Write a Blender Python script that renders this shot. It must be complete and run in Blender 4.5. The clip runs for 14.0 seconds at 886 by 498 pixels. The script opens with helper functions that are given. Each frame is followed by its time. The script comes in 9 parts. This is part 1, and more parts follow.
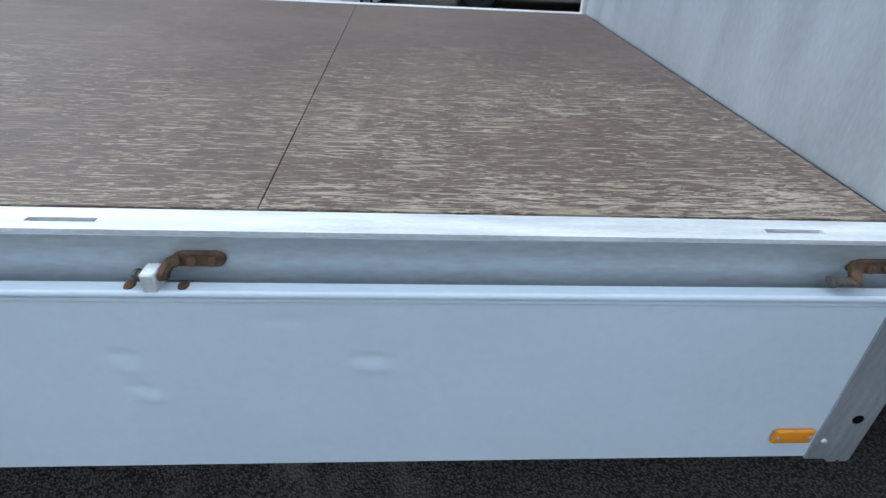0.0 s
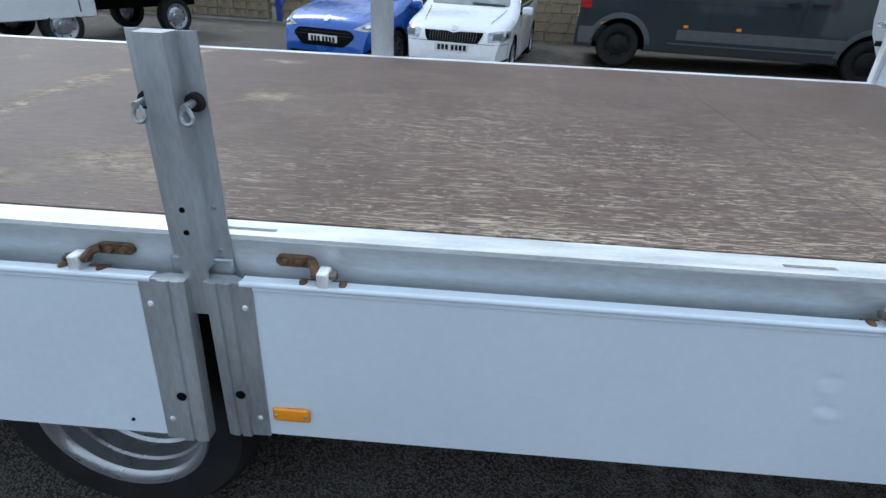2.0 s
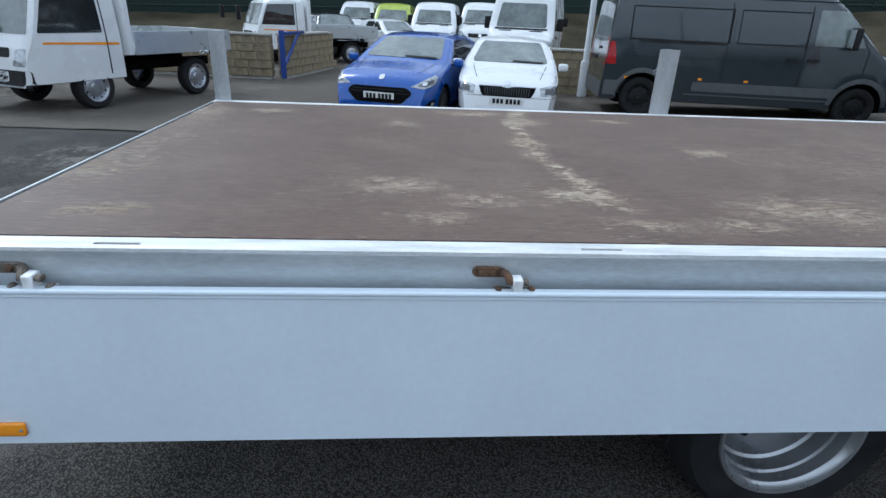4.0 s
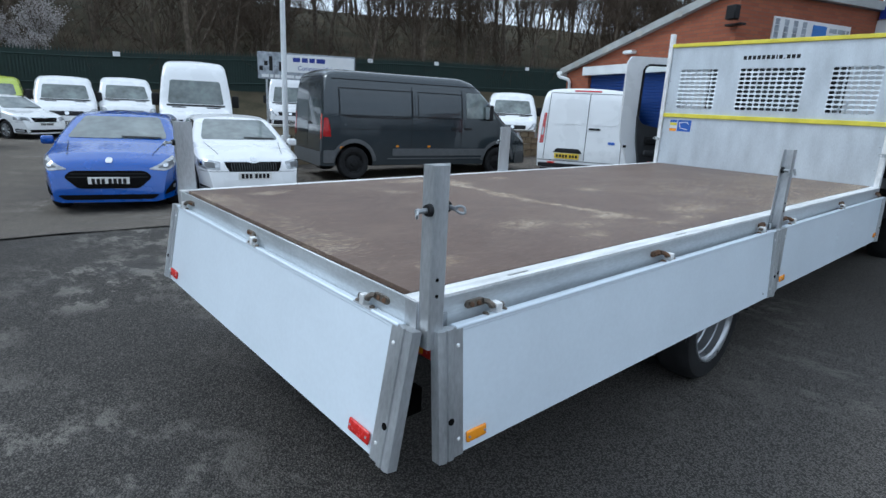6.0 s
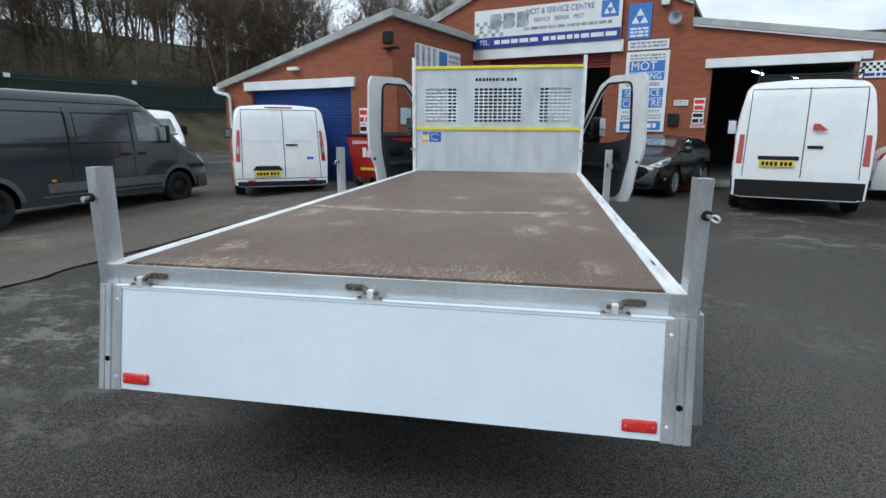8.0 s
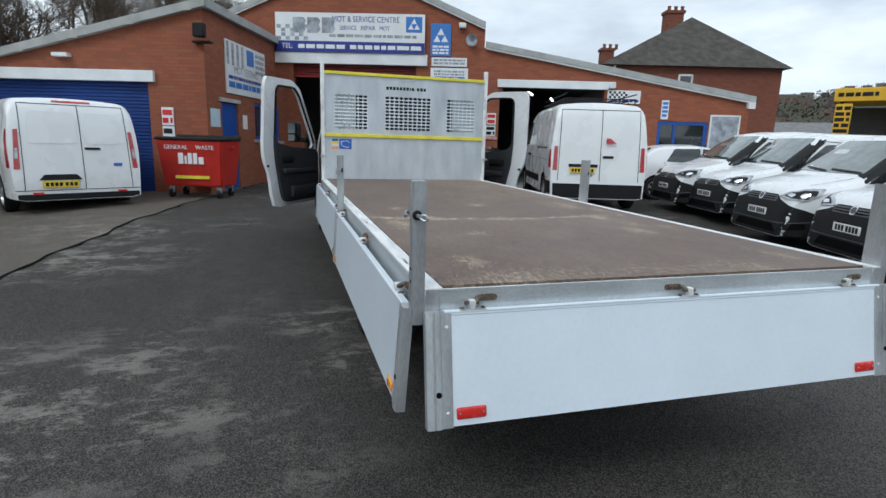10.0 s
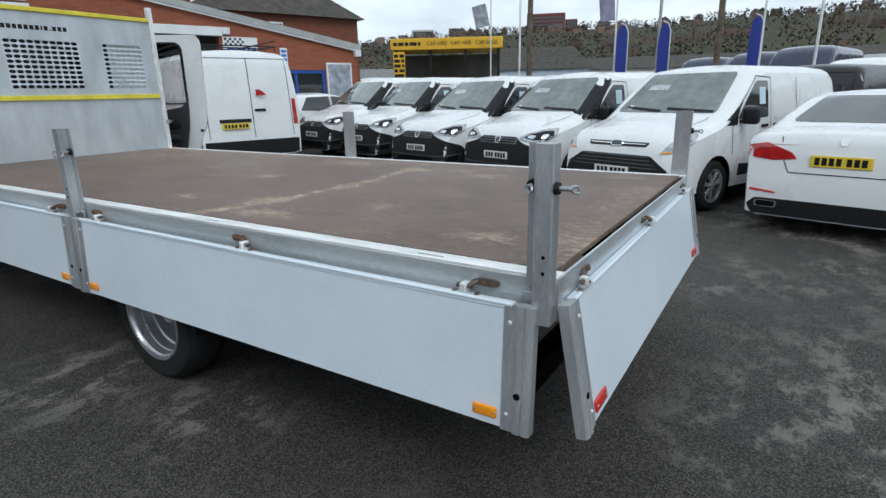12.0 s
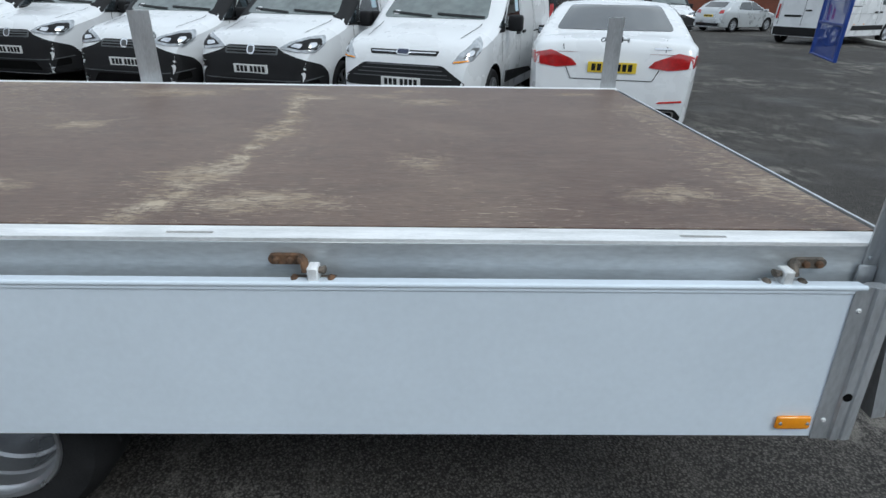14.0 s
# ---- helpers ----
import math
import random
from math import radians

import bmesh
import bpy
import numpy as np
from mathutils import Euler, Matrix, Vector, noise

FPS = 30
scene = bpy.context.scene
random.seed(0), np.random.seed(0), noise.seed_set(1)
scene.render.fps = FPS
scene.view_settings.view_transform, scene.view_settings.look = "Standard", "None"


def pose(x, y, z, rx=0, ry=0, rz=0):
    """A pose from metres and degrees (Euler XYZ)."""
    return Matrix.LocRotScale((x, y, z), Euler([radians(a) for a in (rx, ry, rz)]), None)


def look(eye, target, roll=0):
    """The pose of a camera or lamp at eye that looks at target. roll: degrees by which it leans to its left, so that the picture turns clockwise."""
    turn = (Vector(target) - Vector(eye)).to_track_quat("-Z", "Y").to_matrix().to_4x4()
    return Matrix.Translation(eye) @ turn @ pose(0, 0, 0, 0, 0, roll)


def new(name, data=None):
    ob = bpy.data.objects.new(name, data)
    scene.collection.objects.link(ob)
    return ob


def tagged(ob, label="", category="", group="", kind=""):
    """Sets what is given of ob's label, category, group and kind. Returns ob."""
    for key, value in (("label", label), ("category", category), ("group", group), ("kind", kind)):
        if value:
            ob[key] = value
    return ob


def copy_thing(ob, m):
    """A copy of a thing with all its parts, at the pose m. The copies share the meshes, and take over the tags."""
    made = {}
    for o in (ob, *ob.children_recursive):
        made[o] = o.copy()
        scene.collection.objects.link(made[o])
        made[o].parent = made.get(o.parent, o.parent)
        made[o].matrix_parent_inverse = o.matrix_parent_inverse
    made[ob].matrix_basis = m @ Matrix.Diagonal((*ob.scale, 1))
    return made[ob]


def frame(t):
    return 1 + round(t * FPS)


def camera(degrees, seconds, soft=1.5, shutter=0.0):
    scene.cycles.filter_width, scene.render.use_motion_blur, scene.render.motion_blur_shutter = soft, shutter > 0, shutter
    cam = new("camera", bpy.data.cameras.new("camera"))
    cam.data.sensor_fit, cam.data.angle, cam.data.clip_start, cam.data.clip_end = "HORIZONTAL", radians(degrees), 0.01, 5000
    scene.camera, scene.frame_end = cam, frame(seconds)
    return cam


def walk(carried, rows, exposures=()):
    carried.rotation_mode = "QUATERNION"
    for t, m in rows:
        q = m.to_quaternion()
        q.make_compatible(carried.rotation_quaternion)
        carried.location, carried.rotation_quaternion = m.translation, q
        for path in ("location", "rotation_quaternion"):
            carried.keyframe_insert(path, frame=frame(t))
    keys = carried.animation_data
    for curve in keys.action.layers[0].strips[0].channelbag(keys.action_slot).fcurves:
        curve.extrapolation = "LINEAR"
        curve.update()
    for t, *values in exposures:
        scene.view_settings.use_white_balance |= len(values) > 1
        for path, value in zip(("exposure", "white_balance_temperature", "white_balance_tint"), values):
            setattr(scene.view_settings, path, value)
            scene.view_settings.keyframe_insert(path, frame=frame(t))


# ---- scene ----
cam = camera(78.2, 14.0)
PATH = [
    (0, (1.755, 4.246, 1.388), (0.076, 4.389, 0.311), 3.4),
    (0.3, (1.768, 4.268, 1.374), (0.102, 4.374, 0.272), 4.1),
    (0.6, (1.798, 4.198, 1.369), (0.112, 4.304, 0.299), 4.1),
    (1, (1.877, 3.94, 1.436), (0.129, 4.062, 0.473), 5.5),
    (1.5, (1.951, 3.548, 1.43), (0.197, 3.562, 0.469), 5.0),
    (2, (1.953, 3.093, 1.451), (0.196, 3.012, 0.499), 2.7),
    (2.2, (1.989, 2.901, 1.441), (0.199, 2.822, 0.553), 4.0),
    (2.5, (2.051, 2.619, 1.466), (0.257, 2.536, 0.585), 3.2),
    (2.7, (2.089, 2.42, 1.476), (0.297, 2.337, 0.593), 3.1),
    (3, (2.092, 2.079, 1.448), (0.282, 1.995, 0.6), 1.6),
    (3.2, (2.097, 1.875, 1.452), (0.291, 1.793, 0.596), 1.2),
    (5.3, (2.314, -0.245, 1.464), (0.593, 0.593, 0.885), 2.3),
    (5.5, (2.257, -0.428, 1.471), (0.579, 0.498, 0.898), 1.4),
    (6, (2.118, -0.865, 1.468), (0.669, 0.418, 0.963), 2.7),
    (6.5, (1.851, -1.174, 1.454), (0.648, 0.359, 1.005), 2.1),
    (7, (1.483, -1.48, 1.455), (0.566, 0.241, 1.011), 2.1),
    (7.5, (1.097, -1.727, 1.479), (0.429, 0.106, 1.039), 1.6),
    (7.7, (0.899, -1.763, 1.469), (0.362, 0.112, 1.029), 0.9),
    (9.8, (-1.337, -1.797, 1.465), (-0.845, 0.105, 1.088), 1.9),
    (10, (-1.506, -1.732, 1.458), (-0.948, 0.149, 1.069), 1.7),
    (10.5, (-1.857, -1.483, 1.458), (-1.04, 0.297, 1.051), 0.1),
    (10.8, (-2.078, -1.327, 1.449), (-0.987, 0.299, 1.037), 1.0),
    (11, (-2.204, -1.245, 1.486), (-0.992, 0.286, 1.054), -0.3),
    (11.5, (-2.346, -0.893, 1.465), (-0.911, 0.422, 1.006), -0.5),
    (12, (-2.402, -0.491, 1.454), (-0.778, 0.539, 0.905), -1.3),
    (12.5, (-2.359, -0.142, 1.448), (-0.593, 0.525, 0.787), 0.1),
    (13, (-2.171, 0.256, 1.44), (-0.365, 0.655, 0.679), -1.0),
    (13.3, (-2.126, 0.449, 1.421), (-0.305, 0.678, 0.626), 0.2),
    (13.5, (-2.14, 0.606, 1.43), (-0.311, 0.675, 0.624), 2.0),
    (13.8, (-2.126, 0.846, 1.444), (-0.311, 0.848, 0.604), 1.9),
    (14, (-2.095, 1.009, 1.429), (-0.284, 0.978, 0.581), 0.9),
]
walk(cam, [(t, look(eye, target, roll)) for t, eye, target, roll in PATH],
     [(0.0, 0.14, 5450, 4), (5.3, 0.16, 5480, 4), (6.5, 0.20, 5600, 4), (7.5, 0.20, 5880, 4), (9.8, 0.03, 5980, 4), (12.5, 0.0, 5960, 4), (14.0, 0.0, 5900, 4)])

# ---- world and sun: bright overcast sky with broken cloud ----
world = bpy.data.worlds.new("overcast")
scene.world = world
world.use_nodes = True
wn, wl = world.node_tree.nodes, world.node_tree.links
wn.clear()
w_out = wn.new("ShaderNodeOutputWorld")
w_bg = wn.new("ShaderNodeBackground")
w_sky = wn.new("ShaderNodeTexSky")
w_sky.sky_type, w_sky.sun_disc = "NISHITA", False
w_sky.sun_elevation, w_sky.sun_rotation = radians(46), radians(227)
w_tc = wn.new("ShaderNodeTexCoord")
w_map = wn.new("ShaderNodeMapping")
w_map.inputs["Scale"].default_value = (1.6, 1.6, 4.5)
w_no = wn.new("ShaderNodeTexNoise")
w_no.inputs["Scale"].default_value, w_no.inputs["Detail"].default_value = 1.7, 7
w_no.inputs["Roughness"].default_value = 0.55
w_ramp = wn.new("ShaderNodeValToRGB")
w_ramp.color_ramp.elements[0].position, w_ramp.color_ramp.elements[0].color = 0.34, (6.6, 7.0, 7.7, 1)
w_ramp.color_ramp.elements[1].position, w_ramp.color_ramp.elements[1].color = 0.62, (10.9, 11.2, 11.6, 1)
w_mix = wn.new("ShaderNodeMixRGB")
w_mix.inputs["Fac"].default_value = 0.93
wl.new(w_tc.outputs["Generated"], w_map.inputs["Vector"])
wl.new(w_map.outputs["Vector"], w_no.inputs["Vector"])
wl.new(w_no.outputs["Fac"], w_ramp.inputs["Fac"])
wl.new(w_sky.outputs["Color"], w_mix.inputs["Color1"])
wl.new(w_ramp.outputs["Color"], w_mix.inputs["Color2"])
wl.new(w_mix.outputs["Color"], w_bg.inputs["Color"])
w_bg.inputs["Strength"].default_value = 0.1
wl.new(w_bg.outputs["Background"], w_out.inputs["Surface"])
sun = new("sun", bpy.data.lights.new("sun", "SUN"))
sun.data.energy, sun.data.angle, sun.data.color = 1.0, radians(18), (1.0, 0.96, 0.9)
sun.matrix_world = look((-12, -11, 17), (0, 0, 0))
scene.view_settings.exposure = 0.0


# ---- mesh helpers ----
def addbox(bm, x0, x1, y0, y1, z0, z1, bev=0.0, m=None, seg=1):
    vs = [bm.verts.new((x, y, z)) for x in (x0, x1) for y in (y0, y1) for z in (z0, z1)]
    fs = [bm.faces.new([vs[i] for i in q]) for q in ((0, 1, 3, 2), (4, 6, 7, 5), (0, 4, 5, 1), (2, 3, 7, 6), (0, 2, 6, 4), (1, 5, 7, 3))]
    if bev:
        es = list({e for f in fs for e in f.edges})
        r = bmesh.ops.bevel(bm, geom=es, offset=bev, segments=seg, affect="EDGES", profile=0.5)
        vs = list({v for f in r["faces"] for v in f.verts} | {v for v in vs if v.is_valid})
    if m is not None:
        bmesh.ops.transform(bm, matrix=m, verts=vs)
    return vs


def addcyl(bm, p0, p1, r0, r1=None, n=14, cap=True):
    r1 = r0 if r1 is None else r1
    p0, p1 = Vector(p0), Vector(p1)
    q = (p1 - p0).to_track_quat("Z", "Y").to_matrix()
    rings = []
    for p, r in ((p0, r0), (p1, r1)):
        rings.append([bm.verts.new(p + q @ Vector((r * math.cos(2 * math.pi * i / n), r * math.sin(2 * math.pi * i / n), 0))) for i in range(n)])
    for i in range(n):
        bm.faces.new((rings[0][i], rings[0][(i + 1) % n], rings[1][(i + 1) % n], rings[1][i]))
    if cap:
        bm.faces.new(rings[0][::-1])
        bm.faces.new(rings[1])
    return rings


def addlathe(bm, prof, m, n=28):
    """A turned shape: prof is (radius, height) pairs round local z, placed by m."""
    rings = []
    for r, z in prof:
        if r < 1e-4:
            rings.append([bm.verts.new(m @ Vector((0, 0, z)))])
        else:
            rings.append([bm.verts.new(m @ Vector((r * math.cos(2 * math.pi * i / n), r * math.sin(2 * math.pi * i / n), z))) for i in range(n)])
    for a, b in zip(rings, rings[1:]):
        for i in range(n):
            j = (i + 1) % n
            if len(a) == 1 and len(b) == 1:
                continue
            if len(a) == 1:
                bm.faces.new((a[0], b[j], b[i]))
            elif len(b) == 1:
                bm.faces.new((a[i], a[j], b[0]))
            else:
                bm.faces.new((a[i], a[j], b[j], b[i]))


def addprism(bm, poly, h0, h1, m):
    """A polygon in local x, y, raised from h0 to h1, placed by m."""
    a = [bm.verts.new(m @ Vector((x, y, h0))) for x, y in poly]
    b = [bm.verts.new(m @ Vector((x, y, h1))) for x, y in poly]
    k = len(poly)
    for i in range(k):
        bm.faces.new((a[i], a[(i + 1) % k], b[(i + 1) % k], b[i]))
    bm.faces.new(a[::-1])
    bm.faces.new(b)


def addtube(bm, pts, r, n=8):
    pts = [Vector(p) for p in pts]
    rings = []
    for i, p in enumerate(pts):
        d = (pts[min(i + 1, len(pts) - 1)] - pts[max(i - 1, 0)]).normalized()
        q = d.to_track_quat("Z", "Y").to_matrix()
        rings.append([bm.verts.new(p + q @ Vector((r * math.cos(2 * math.pi * k / n), r * math.sin(2 * math.pi * k / n), 0))) for k in range(n)])
    for a, b in zip(rings, rings[1:]):
        for k in range(n):
            bm.faces.new((a[k], a[(k + 1) % n], b[(k + 1) % n], b[k]))
    bm.faces.new(rings[0][::-1])
    bm.faces.new(rings[-1])


def mesh_of(name, bm, material, smooth=40):
    bmesh.ops.recalc_face_normals(bm, faces=bm.faces)
    me = bpy.data.meshes.new(name)
    bm.to_mesh(me)
    bm.free()
    for k in material if isinstance(material, (list, tuple)) else [material]:
        me.materials.append(k)
    if smooth:
        me.polygons.foreach_set("use_smooth", [True] * len(me.polygons))
        me.set_sharp_from_angle(angle=radians(smooth))
    return me


def part(name, bm, material, parent, label="", smooth=40):
    ob = new(name, bm if isinstance(bm, bpy.types.Mesh) else mesh_of(name, bm, material, smooth))
    ob.parent = parent
    if label:
        ob["label"] = label
    return ob


def thing(name, label, category, group="", kind="", m=None):
    ob = tagged(new(name), label, category, group, kind)
    ob.empty_display_size = 0.2
    if m is not None:
        ob.matrix_basis = m
    return ob


def solid(name, bm, material, label, category, group="", kind="", m=None, smooth=40):
    ob = tagged(new(name, mesh_of(name, bm, material, smooth)), label, category, group, kind)
    if m is not None:
        ob.matrix_basis = m
    return ob


def lettering(name, text, size, material, parent, m, depth=0.004, label=""):
    """Words in the built-in font as a mesh: local x along the line, centred, z out of the sign."""
    cu = bpy.data.curves.new(name, "FONT")
    cu.body, cu.size, cu.extrude, cu.align_x, cu.align_y = text, size, depth, "CENTER", "CENTER"
    tmp = bpy.data.objects.new(name, cu)
    scene.collection.objects.link(tmp)
    me = bpy.data.meshes.new_from_object(tmp.evaluated_get(bpy.context.evaluated_depsgraph_get()))
    bpy.data.objects.remove(tmp)
    me.materials.clear()
    me.materials.append(material)
    me.transform(m)
    return part(name, me, None, parent, label)


# ---- materials ----
def mat(name, base, rough=0.5, metal=0.0, var=0.12, scale=3.0, fine=80.0, bump=0.08, spec=0.5, coat=0.0, stretch=(1, 1, 1), rvar=0.12, tint=None):
    """A surface with variation at two scales and fine relief, in object space."""
    m = bpy.data.materials.new(name)
    m.use_nodes = True
    n, l = m.node_tree.nodes, m.node_tree.links
    p = n["Principled BSDF"]
    tc = n.new("ShaderNodeTexCoord")
    mp = n.new("ShaderNodeMapping")
    mp.inputs["Scale"].default_value = stretch
    l.new(tc.outputs["Object"], mp.inputs["Vector"])
    a, b = n.new("ShaderNodeTexNoise"), n.new("ShaderNodeTexNoise")
    for t, s in ((a, scale), (b, fine)):
        t.inputs["Scale"].default_value, t.inputs["Detail"].default_value = s, 6
        l.new(mp.outputs["Vector"], t.inputs["Vector"])
    mix = n.new("ShaderNodeMath")
    mix.operation = "MULTIPLY_ADD"
    l.new(b.outputs["Fac"], mix.inputs[0])
    mix.inputs[1].default_value = 0.45
    l.new(a.outputs["Fac"], mix.inputs[2])
    ramp = n.new("ShaderNodeValToRGB")
    lo = [max(0, c * (1 - var * 2)) for c in base]
    hi = [min(1, c * (1 + var * 2)) for c in base]
    if tint:
        lo = tint
    ramp.color_ramp.elements[0].position, ramp.color_ramp.elements[0].color = 0.45, (*lo, 1)
    ramp.color_ramp.elements[1].position, ramp.color_ramp.elements[1].color = 1.0, (*hi, 1)
    l.new(mix.outputs[0], ramp.inputs["Fac"])
    l.new(ramp.outputs["Color"], p.inputs["Base Color"])
    mr = n.new("ShaderNodeMapRange")
    mr.inputs["To Min"].default_value, mr.inputs["To Max"].default_value = max(0.02, rough - rvar), min(1, rough + rvar)
    l.new(a.outputs["Fac"], mr.inputs["Value"])
    l.new(mr.outputs["Result"], p.inputs["Roughness"])
    p.inputs["Metallic"].default_value = metal
    p.inputs["Specular IOR Level"].default_value = spec if rough < 0.75 else min(spec, 0.2)
    p.inputs["Coat Weight"].default_value = coat
    if bump:
        bp = n.new("ShaderNodeBump")
        bp.inputs["Strength"].default_value, bp.inputs["Distance"].default_value = bump, 0.004
        l.new(b.outputs["Fac"], bp.inputs["Height"])
        l.new(bp.outputs["Normal"], p.inputs["Normal"])
    return m


def glow(name, colour, strength):
    m = mat(name, colour, 0.4, var=0.02, bump=0)
    p = m.node_tree.nodes["Principled BSDF"]
    p.inputs["Emission Color"].default_value, p.inputs["Emission Strength"].default_value = (*colour, 1), strength
    return m


def noise_mask(n, l, vec, scale, lo, hi, stretch=(1, 1, 1), detail=6, rough=0.6):
    mp = n.new("ShaderNodeMapping")
    mp.inputs["Scale"].default_value = stretch
    l.new(vec, mp.inputs["Vector"])
    t = n.new("ShaderNodeTexNoise")
    t.inputs["Scale"].default_value, t.inputs["Detail"].default_value, t.inputs["Roughness"].default_value = scale, detail, rough
    l.new(mp.outputs["Vector"], t.inputs["Vector"])
    r = n.new("ShaderNodeMapRange")
    r.inputs["From Min"].default_value, r.inputs["From Max"].default_value = lo, hi
    l.new(t.outputs["Fac"], r.inputs["Value"])
    return r.outputs["Result"]


def node_math(n, l, op, a, b=None, clamp=False):
    k = n.new("ShaderNodeMath")
    k.operation, k.use_clamp = op, clamp
    for i, v in enumerate((a, b)):
        if v is None:
            continue
        if isinstance(v, (int, float)):
            k.inputs[i].default_value = v
        else:
            l.new(v, k.inputs[i])
    return k.outputs[0]


def node_mix(n, l, fac, c1, c2):
    k = n.new("ShaderNodeMixRGB")
    for i, v in enumerate((fac, c1, c2)):
        if isinstance(v, (int, float)):
            k.inputs[i].default_value = v
        elif isinstance(v, tuple):
            k.inputs[i].default_value = (*v, 1)
        else:
            l.new(v, k.inputs[i])
    return k.outputs["Color"]


def band(n, l, v, centre, half, soft):
    """1 where v is within half of centre, falling to 0 over soft."""
    d = node_math(n, l, "ABSOLUTE", node_math(n, l, "SUBTRACT", v, centre))
    r = n.new("ShaderNodeMapRange")
    r.inputs["From Min"].default_value, r.inputs["From Max"].default_value = half + soft, half
    l.new(d, r.inputs["Value"])
    return r.outputs["Result"]


# worn-through places on the deck: x, y, half width, half length
DECK_WEAR = ((0.53, 1.03, 0.09, 0.16), (0.68, 1.28, 0.07, 0.12), (0.83, 1.15, 0.05, 0.10), (0.86, 1.71, 0.06, 0.13), (0.86, 1.96, 0.06, 0.12), (0.62, 1.60, 0.07, 0.16),
             (-0.84, 1.43, 0.08, 0.20), (-0.75, 0.39, 0.06, 0.10), (-0.49, 1.05, 0.09, 0.10), (0.80, 0.28, 0.06, 0.10), (-0.62, 1.68, 0.10, 0.10), (-0.02, 2.33, 0.06, 0.08), (-0.72, 2.16, 0.05, 0.10), (0.72, 2.25, 0.12, 0.25))


def deck_material():
    """Brown film-faced ply, its film scraped through along the load bed."""
    m = bpy.data.materials.new("deck_ply")
    m.use_nodes = True
    n, l = m.node_tree.nodes, m.node_tree.links
    p = n["Principled BSDF"]
    vec = n.new("ShaderNodeTexCoord").outputs["Object"]
    xyz = n.new("ShaderNodeSeparateXYZ")
    l.new(vec, xyz.inputs[0])
    X, Y = xyz.outputs["X"], xyz.outputs["Y"]

    def mul(a, b):
        return node_math(n, l, "MULTIPLY", a, b)

    def add(a, b):
        return node_math(n, l, "ADD", a, b)

    def most(a, b):
        return node_math(n, l, "MAXIMUM", a, b)
    # film: broad tone, dust, dark rubs and a fine fibre along the bed
    film = node_mix(n, l, noise_mask(n, l, vec, 1.1, 0.3, 0.7), (0.104, 0.062, 0.047), (0.165, 0.110, 0.083))
    film = node_mix(n, l, mul(noise_mask(n, l, vec, 3.0, 0.50, 0.72, (1, 0.6, 1), 9, 0.7), 0.55), film, (0.225, 0.165, 0.120))
    film = node_mix(n, l, mul(noise_mask(n, l, vec, 9, 0.52, 0.70, (1, 0.5, 1), 9, 0.75), 0.45), film, (0.070, 0.050, 0.043))
    film = node_mix(n, l, mul(noise_mask(n, l, vec, 190, 0.46, 0.64, (1, 0.07, 1), 4, 0.7), 0.38), film, (0.25, 0.19, 0.15))
    film = node_mix(n, l, mul(noise_mask(n, l, vec, 230, 0.52, 0.66, (1, 0.10, 1), 3, 0.7), 0.55), film, (0.055, 0.040, 0.034))
    # where wear gathers
    wide = noise_mask(n, l, vec, 1.4, 0.44, 0.64, (1, 1, 1), 8, 0.65)
    wob = add(mul(noise_mask(n, l, vec, 3.1, 0.3, 0.7, (1, 1, 1), 9, 0.68), 0.13), -0.065)
    line = add(add(mul(X, 0.03), mul(mul(X, X), 0.15)), 1.595)
    off = node_math(n, l, "ABSOLUTE", node_math(n, l, "SUBTRACT", add(Y, wob), line))

    def fall(v, far, near):
        r = n.new("ShaderNodeMapRange")
        r.inputs["From Min"].default_value, r.inputs["From Max"].default_value = far, near
        l.new(v, r.inputs["Value"])
        return r.outputs["Result"]
    reach = band(n, l, X, -0.12, 0.82, 0.10)
    crease = mul(fall(off, 0.066, 0.018), reach)
    near_crease = mul(fall(off, 0.26, 0.04), reach)
    spots = None
    wv = n.new("ShaderNodeVectorMath")
    wv.operation = "MULTIPLY_ADD"
    nz = n.new("ShaderNodeTexNoise")
    nz.inputs["Scale"].default_value, nz.inputs["Detail"].default_value, nz.inputs["Roughness"].default_value = 7, 8, 0.7
    l.new(vec, nz.inputs["Vector"])
    l.new(nz.outputs["Color"], wv.inputs[0])
    wv.inputs[1].default_value, wv.inputs[2].default_value = (0.22, 0.34, 0), (-0.11, -0.17, 0)
    moved = n.new("ShaderNodeVectorMath")
    l.new(vec, moved.inputs[0])
    l.new(wv.outputs[0], moved.inputs[1])
    for x, y, rx, ry in DECK_WEAR:
        k = n.new("ShaderNodeMapping")
        k.inputs["Location"].default_value = (-x / rx, -y / ry, 0)
        k.inputs["Scale"].default_value = (1 / rx, 1 / ry, 0)
        l.new(moved.outputs[0], k.inputs["Vector"])
        d = n.new("ShaderNodeVectorMath")
        d.operation = "LENGTH"
        l.new(k.outputs[0], d.inputs[0])
        v = fall(d.outputs["Value"], 1.9, 0.3)
        spots = v if spots is None else most(spots, v)
    tail = mul(band(n, l, Y, 0.10, 0.04, 0.24), band(n, l, X, -0.15, 0.55, 0.5))
    fr = mul(band(n, l, X, 0.62, 0.30, 0.75), band(n, l, Y, 4.1, 0.8, 1.3))
    ed = band(n, l, X, 1.0, 0.02, 0.16)
    ed2 = mul(band(n, l, X, -1.0, 0.10, 0.35), band(n, l, Y, 1.0, 0.9, 0.8))
    s = add(mul(wide, 0.34), mul(tail, 0.80))
    s = add(s, mul(fr, 0.55))
    s = add(s, mul(ed, 0.30))
    s = add(s, mul(ed2, 0.25))
